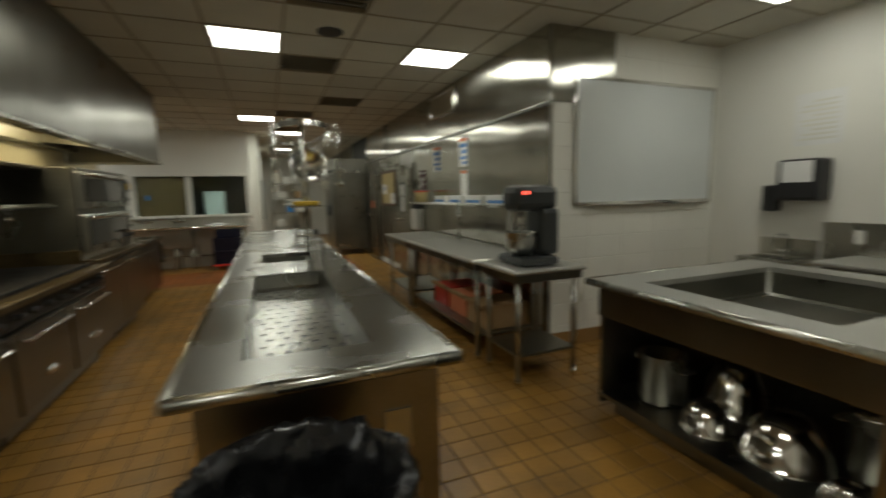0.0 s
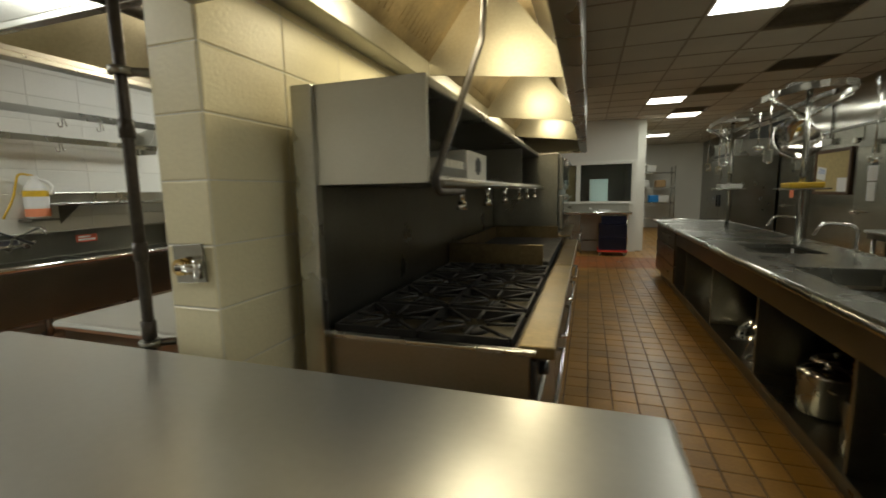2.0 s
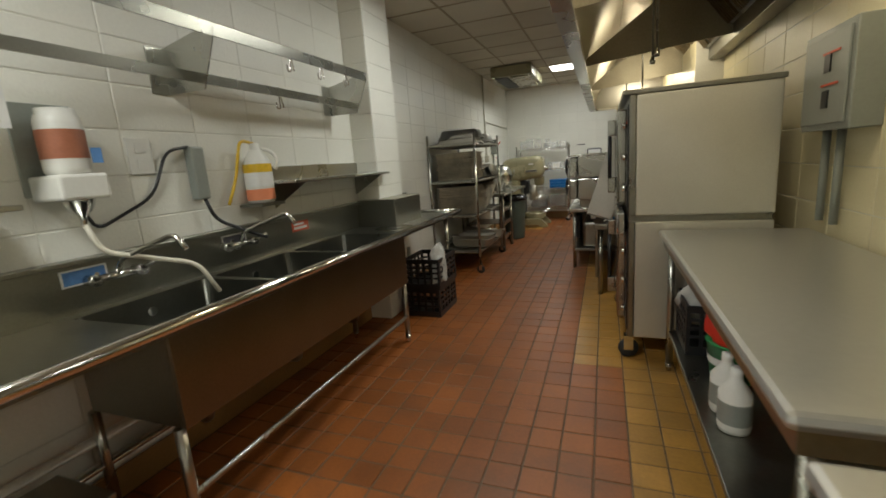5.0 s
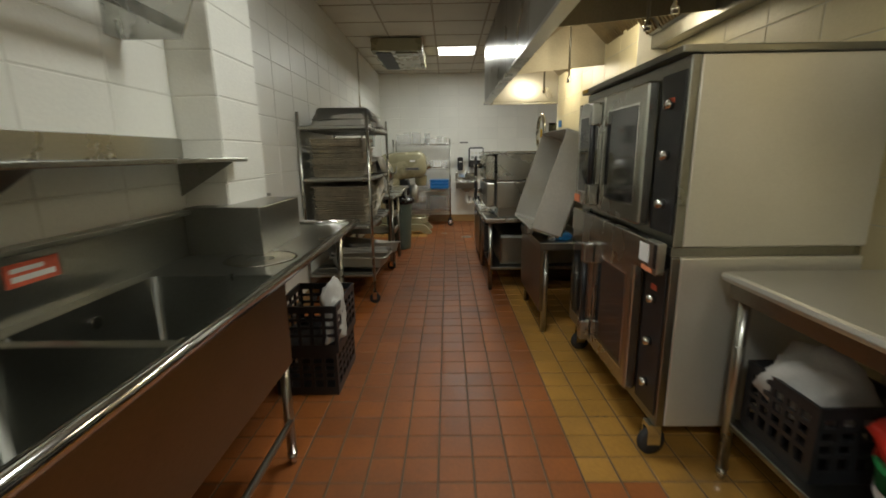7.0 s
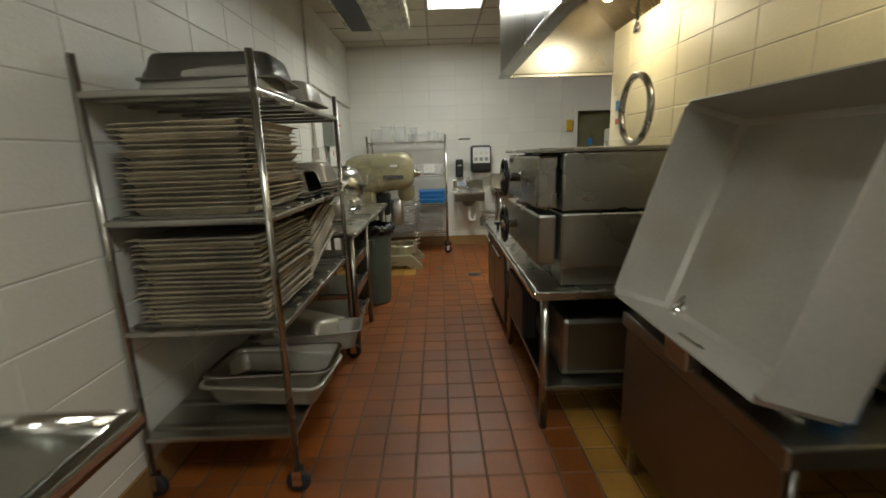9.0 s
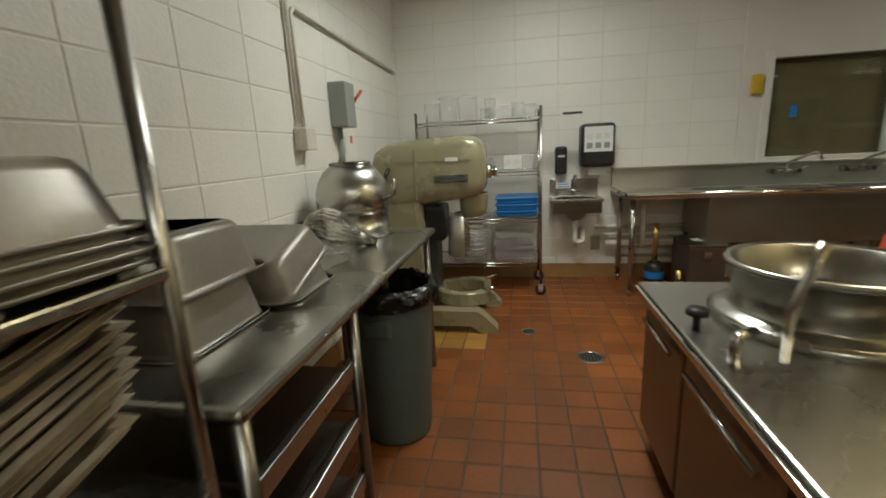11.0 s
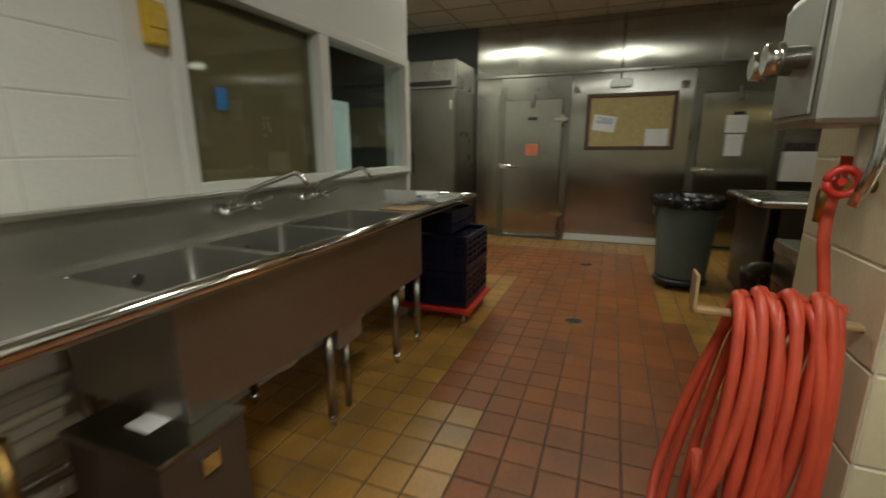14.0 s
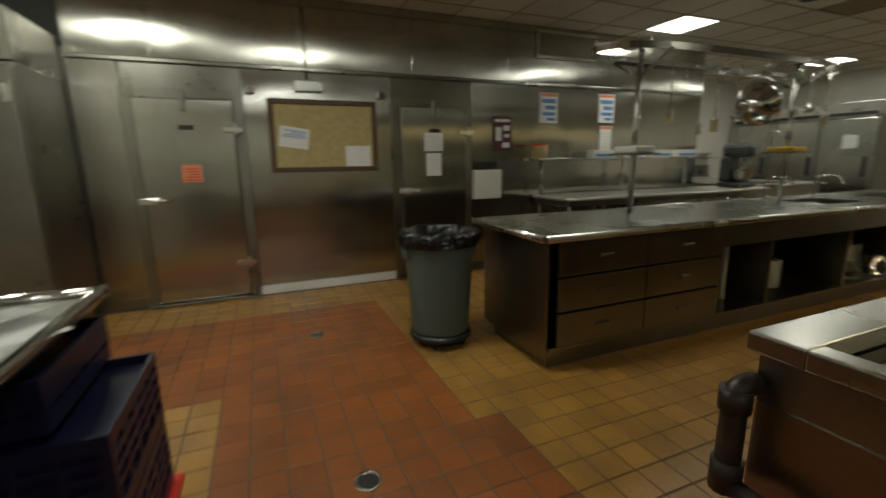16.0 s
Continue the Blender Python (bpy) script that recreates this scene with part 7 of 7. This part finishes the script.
flat("red_label", "torn red tape on the island side", "label", RED, "-x", 2.355, .30, .42, .70, .80)

# ---- pot rack on the island ----
pr = thing("pot_rack", "chrome pot rack on poles above the island with hanging pans", "pot rack", (2.9, 4.3, .9))
for y in (3.32, 5.3):
    ptube("pole", pr, STEEL, [(2.9, y, .90), (2.9, y, 2.22)], .022, 12)
    part("shelf", boxes((2.74, 3.06, y - .12, y + .12, 1.36, 1.375), bev=.005), STEEL, pr)
    part("ceiling_plate", boxes((2.75, 3.05, y - .06, y + .06, 2.18, 2.22), bev=.006), STEEL, pr)
    part("brace", tubed(([(2.9, y, 1.95), (2.62, y, 2.11)], .012), ([(2.9, y, 1.95), (3.18, y, 2.11)], .012)), STEEL, pr)
loop = [(2.9 + .30 * math.cos(a), 4.31 + 1.42 * math.copysign(abs(math.sin(a)) ** .45, math.sin(a)), 2.13) for a in [i * 2 * math.pi / 40 for i in range(41)]]
bm = bmesh.new()
for p, q in zip(loop, loop[1:]):
    d = Vector(q) - Vector(p)
    rbox(bm, Matrix.Translation((Vector(p) + Vector(q)) / 2) @ Euler((0, 0, math.atan2(d.y, d.x))).to_matrix().to_4x4(), d.length + .004, .006, .05)
part("hoop", bm, CHROME, pr)
part("rail", boxes((2.89, 2.91, 2.95, 5.7, 2.06, 2.09)), STEEL, pr)
for k in range(12):
    y = 3.0 + k * .24
    x = 2.62 if k % 2 else 3.18
    part("hook", tubed((bend([(x, y, 2.16), (x, y, 2.05), (x + .02, y, 2.03), (x + .03, y, 2.07)], .015), .004)), CHROME, pr)
lump("yellow_tray", boxes((2.78, 3.02, 3.22, 3.42, 1.376, 1.42), bev=.01), YELLOW, "yellow plastic tray on the pole shelf", "tray", (2.9, 3.32, 1.376))
lump("white_tray", boxes((2.78, 3.02, 5.20, 5.40, 1.376, 1.43), bev=.012), WHITE_PLASTIC, "white plastic tub on the pole shelf", "tub", (2.9, 5.3, 1.376))
t = thing("hanging_colander", "large steel colander hanging from the pot rack", "colander", (2.98, 3.75, 1.7))
part("bowl", lathed(None, [(.001, -.13), (.08, -.12), (.16, -.05), (.19, .04), (.20, .045), (.185, .04), (.15, -.045), (.001, -.12)], 28, pose(2.98, 3.75, 1.80, 70, 20, 0)), CHROME, t)
part("handle", tubed(([(2.98, 3.70, 1.96), (2.90, 3.68, 2.07)], .01)), CHROME, t)
for k, (x, y, L) in enumerate(((2.62, 3.3, .35), (2.62, 3.55, .30), (3.18, 4.2, .4), (2.62, 4.5, .38), (2.62, 4.75, .42), (3.18, 5.0, .35), (2.62, 5.25, .36), (3.18, 3.0, .45))):
    t = thing("ladle", "long steel utensil hanging from the pot rack", "utensil", (x, y, 2.0), "hanging utensils")
    part("handle", tubed(([(x + .02, y, 2.05), (x + .02, y, 2.05 - L)], .006)), CHROME, t)
    if k % 2:
        part("bowl", lathed((x + .02, y, 2.03 - L), [(.001, -.03), (.03, -.02), (.045, .015), (.04, .015), (.001, -.02)], 14), CHROME, t)
    else:
        part("blade", boxes((x - .015, x + .055, y - .003, y + .003, 1.95 - L, 2.05 - L), bev=.002), CHROME, t)

# ---- prep tables: counter mixer, boxes, wraps ----
cm = thing("counter_mixer", "dark grey countertop stand mixer with red display", "mixer", (4.45, 1.6, .9))
part("base", boxes((4.28, 4.62, 1.46, 1.86, .902, .97), bev=.03), MIXER_DARK, cm)
part("column", boxes((4.50, 4.66, 1.52, 1.78, .97, 1.34), bev=.04), MIXER_DARK, cm)
part("head", boxes((4.26, 4.66, 1.53, 1.77, 1.32, 1.52), bev=.06), MIXER_DARK, cm)
part("display", boxes((4.30, 4.40, 1.524, 1.528, 1.44, 1.48)), BLACK, cm)
for k in range(2):
    part("digit", boxes((4.315 + k * .04, 4.335 + k * .04, 1.521, 1.523, 1.448, 1.472)), LED, cm, "glowing red digit")
part("bowl", lathed((4.38, 1.65, .972), [(.001, 0), (.07, 0), (.11, .07), (.125, .18), (.13, .185), (.12, .18), (.10, .07), (.001, .01)], 28), STEEL, cm)
part("beater", tubed(([(4.38, 1.65, 1.31), (4.38, 1.65, 1.16)], .018)), CHROME, cm)
for y, z, m, lab in ((2.3, .226, CARD, "orange and brown carton on the undershelf"), (2.75, .226, ORANGE, "orange mesh sack on the undershelf"), (3.2, .226, RED, "red carton on the undershelf")):
    t = thing("produce_box", lab, "box", (4.5, y, z), "boxes")
    part("carton", boxes((4.3, 4.75, y - .2, y + .2, z, z + .22), bev=.006), m, t)
    part("flap", boxes((4.27, 4.30, y - .2, y + .2, z + .20, z + .24), bev=.004), CARD, t)
tb = thing("lid_tub", "clear tub of spice with a red lid", "tub", (4.7, 4.9, 1.346))
part("tub", lathed((4.7, 4.95, 1.346), [(.001, 0), (.09, 0), (.10, .15), (.001, .15)], 20), CORK, tb)
part("lid", lathed((4.7, 4.95, 1.496), [(.105, 0), (.105, .02), (.001, .022)], 20), RED, tb, "red lid")
for k, (y, w) in enumerate(((2.5, .4), (3.0, .4), (3.5, .35), (4.0, .38))):
    t = thing("film_roll_box", "long white and blue film wrap carton on the shelf", "carton", (4.7, y, 1.346), "wrap cartons")
    part("carton", boxes((4.62, 4.74, y - w / 2, y + w / 2, 1.346, 1.44), bev=.004), WHITE_PLASTIC if k % 2 else PAPER, t)
    part("print", boxes((4.6175, 4.6195, y - w / 2 + .03, y + w / 2 - .03, 1.36, 1.39)), INK, t)

# ---- east corner ----
ec = thing("wall_counter", "stainless wall counter with a tall splashback", "counter", (6.7, -.2, 0))
part("countertop", boxes((6.35, 6.97, -1.2, .70, .865, .90), bev=.01), STEEL_TOP, ec)
part("splashback", boxes((6.972, 6.992, -1.2, .95, .80, 1.16), bev=.003), STEEL, ec)
part("cabinet", boxes((6.42, 6.97, -1.15, .66, .08, .864), bev=.005), STEEL_BROWN, ec)
part("overshelf", boxes((6.75, 6.992, -1.2, .42, 1.30, 1.32), (6.98, 6.992, -1.2, .42, 1.32, 1.42), bev=.004), STEEL, ec)
part("plinth", boxes((6.5, 6.95, -1.1, .6, 0, .079)), STEEL_DARK, ec)
lump("outlet_plate", boxes((6.962, 6.9715, .66, .73, .99, 1.10), bev=.002), WHITE_PLASTIC, "white outlet plate on the splashback", "outlet", (6.97, .7, 1.0))
lump("red_container", lathed((6.75, .30, .90), [(.001, 0), (.07, 0), (.085, .17), (.078, .17), (.06, .01), (.001, .01)], 20), RED, "red plastic container on the counter", "container", (6.75, .3, .9))
h2 = hand_sink(-.24, .24, 0, "small stainless hand sink on the corner wall")
h2.matrix_basis = pose(7.0, 1.22, .6, 0, 0, -90)
t2 = thing("towel_dispenser", "black paper towel dispenser with a printed notice", "dispenser", (6.9, 1.08, 1.35))
part("case", boxes((6.80, 6.996, .92, 1.26, 1.34, 1.70), bev=.03), BLACK, t2)
part("panel", boxes((6.792, 6.799, .97, 1.21, 1.50, 1.68)), PAPER, t2)
part("case_low", boxes((6.88, 6.996, 1.30, 1.42, 1.24, 1.48), bev=.02), BLACK, t2)
flat("wall_notice", "faded printed notice on the white wall", "poster", PAPER, "-x", 7.0, .88, 1.25, 1.82, 2.27, lines(9, MORTAR))
flat("fruit_poster", "white poster with colourful fruit and vegetable pictures", "poster", PAPER, "-x", 7.0, -.25, .32, 1.93, 2.42, tuple((.06 + .24 * (k % 4), .22 + .24 * (k % 4), .08 + .22 * (k // 4), .2 + .22 * (k // 4), (INK_RED, ORANGE, GREEN, YELLOW, INK)[k % 5]) for k in range(16)))

# ---- floor drains ----
for x, y, r in ((-1.67, 7.58, .085), (-2.05, 7.95, .055), (1.81, 7.80, .06), (3.54, 7.81, .06), (-.98, 7.55, .05)):
    t = thing("floor_drain", "round metal floor drain grate in the tiles", "drain", (x, y, 0), "floor drains")
    part("ring", lathed((x, y, 0), [(r, .001), (r * .98, .004), (r * .82, .004), (r * .8, .001)], 24), STEEL, t)
    bm = bmesh.new()
    disc(bm, (x, y, .0015), r * .8)
    part("recess", bm, BLACK, t)
    for k in range(-3, 4):
        w = r * .8 * math.sqrt(max(0, 1 - (k / 3.6) ** 2))
        part("bar", boxes((x + k * r * .22 - r * .04, x + k * r * .22 + r * .04, y - w, y + w, .0018, .0042)), STEEL_DARK, t)

# ---- wall blocks ----
def block_piece(w, h):
    """The face of one block with softened edges, facing +z."""
    bm = bmesh.new()
    a, b, c = w / 2 - .002, h / 2 - .002, .004
    lo = [bm.verts.new(p) for p in ((-a, -b, 0), (a, -b, 0), (a, b, 0), (-a, b, 0))]
    hi = [bm.verts.new(p) for p in ((-a + c, -b + c, .003), (a - c, -b + c, .003), (a - c, b - c, .003), (-a + c, b - c, .003))]
    bm.faces.new(hi)
    for k in range(4):
        bm.faces.new((lo[k], lo[(k + 1) % 4], hi[(k + 1) % 4], hi[k]))
    return bm


shared = {}
rests = {}
count = {}
walls = {"wall_west": [], "wall_pilaster": [], "wall_partition": [], "wall_north": [], "wall_whiteboard": []}
for axis, face, out, u0, u1, z0, z1 in block_faces:
    owner = "wall_whiteboard" if face == 2.0 else "wall_north" if face == NY else "wall_partition" if abs(face) < .4 or face == 7.10 else "wall_west" if face == WX else "wall_pilaster"
    n = max(1, round((u1 - u0) / .405))
    w = (u1 - u0) / n
    rows = 14
    h = (z1 - z0) / rows
    for i in range(n):
        for j in range(rows):
            u, z = u0 + (i + .5) * w, z0 + (j + .5) * h
            if axis == "x":
                m = Matrix.Translation((face, u, z)) @ Matrix(((0, 0, out, 0), (out, 0, 0, 0), (0, 1, 0, 0), (0, 0, 0, 1)))
            else:
                m = Matrix.Translation((u, face, z)) @ Matrix(((-out, 0, 0, 0), (0, 0, out, 0), (0, 1, 0, 0), (0, 0, 0, 1)))
            near = (owner != "wall_west" or -.9 < u < 8.5) and z > .5
            count[owner] = count.get(owner, 0) + near
            if near and count[owner] <= 280:
                key = (round(w, 3), round(h, 3), owner == "wall_partition")
                if key not in shared:
                    shared[key] = mesh_of("block", block_piece(w, h), BLOCK_CREAM if owner == "wall_partition" else BLOCK)
                ob = new("block", shared[key])
                ob.parent = bpy.data.objects[owner]
                ob.matrix_basis = m
            else:
                tmp = block_piece(w, h)
                tmp.transform(m)
                join(rests.setdefault(owner, bmesh.new()), tmp)
for owner, bm in rests.items():
    ob = new("blockwork", mesh_of("blockwork", bm, BLOCK_CREAM if owner == "wall_partition" else BLOCK))
    ob.parent = bpy.data.objects[owner]
    tagged(ob, kind="stuff")

# ---- floor tiles ----
P = .156


def is_red(x, y):
    if y > 9.3 or x > 4.18:
        return False
    if x < -1.45:
        return not (y > 7.6 and x < -2.35 and y < 8.2)
    if y < 2.0:
        return x < -1.15
    if x < -.6:
        return y > 7.0
    if y < 6.6:
        return False
    if x < 1.98:
        return 7.0 < y < (8.05 if x < .5 else 8.39)
    if x < 2.83:
        return 7.2 < y < 8.39
    return 7.12 < y < 9.3


def tile_piece():
    bm = bmesh.new()
    a, c = P / 2 - .004, .0025
    lo = [bm.verts.new(p) for p in ((-a, -a, -.004), (a, -a, -.004), (a, a, -.004), (-a, a, -.004))]
    hi = [bm.verts.new(p) for p in ((-a + c, -a + c, 0), (a - c, -a + c, 0), (a - c, a - c, 0), (-a + c, a - c, 0))]
    bm.faces.new(hi)
    for k in range(4):
        bm.faces.new((lo[k], lo[(k + 1) % 4], hi[(k + 1) % 4], hi[k]))
    return bm


red_mesh, tan_mesh = mesh_of("tile", tile_piece(), RED_TILE), mesh_of("tile", tile_piece(), TAN_TILE)
verts, faces = {True: [], False: []}, {True: [], False: []}
random.seed(2)
floor_ob = bpy.data.objects["floor"]
singles = {True: 0, False: 0}
a, c = P / 2 - .004, .0025
for i in range(-22, 45):
    for j in range(-17, 102):
        x, y = (i + .5) * P, (j + .5) * P
        if x < WX or x > 7.0 or y < SY or (y > NY and not 2.4 < x < EX):
            continue
        if x > EX and y > 2.0:
            continue
        red = is_red(x, y)
        dz = random.uniform(-.0012, .0008)
        near = (-2.6 < x < -1.0 and 0.6 < y < 8.3) if red else ((1.0 < x < 2.4 and -.3 < y < 3.6) or (-1.5 < x < -1.0 and 2 < y < 7))
        if near and singles[red] < 290:
            singles[red] += 1
            ob = new("tile", red_mesh if red else tan_mesh)
            ob.parent = floor_ob
            ob.location = (x, y, dz)
            continue
        v = verts[red]
        k = len(v)
        v += [(x - a, y - a, -.004), (x + a, y - a, -.004), (x + a, y + a, -.004), (x - a, y + a, -.004), (x - a + c, y - a + c, dz), (x + a - c, y - a + c, dz), (x + a - c, y + a - c, dz), (x - a + c, y + a - c, dz)]
        faces[red] += [(k + 4, k + 5, k + 6, k + 7), (k, k + 1, k + 5, k + 4), (k + 1, k + 2, k + 6, k + 5), (k + 2, k + 3, k + 7, k + 6), (k + 3, k, k + 4, k + 7)]
for red in (True, False):
    me = bpy.data.meshes.new("tiling")
    me.from_pydata(verts[red], [], faces[red])
    me.materials.append(RED_TILE if red else TAN_TILE)
    ob = new("tiling", me)
    ob.parent = floor_ob
    tagged(ob, kind="stuff")
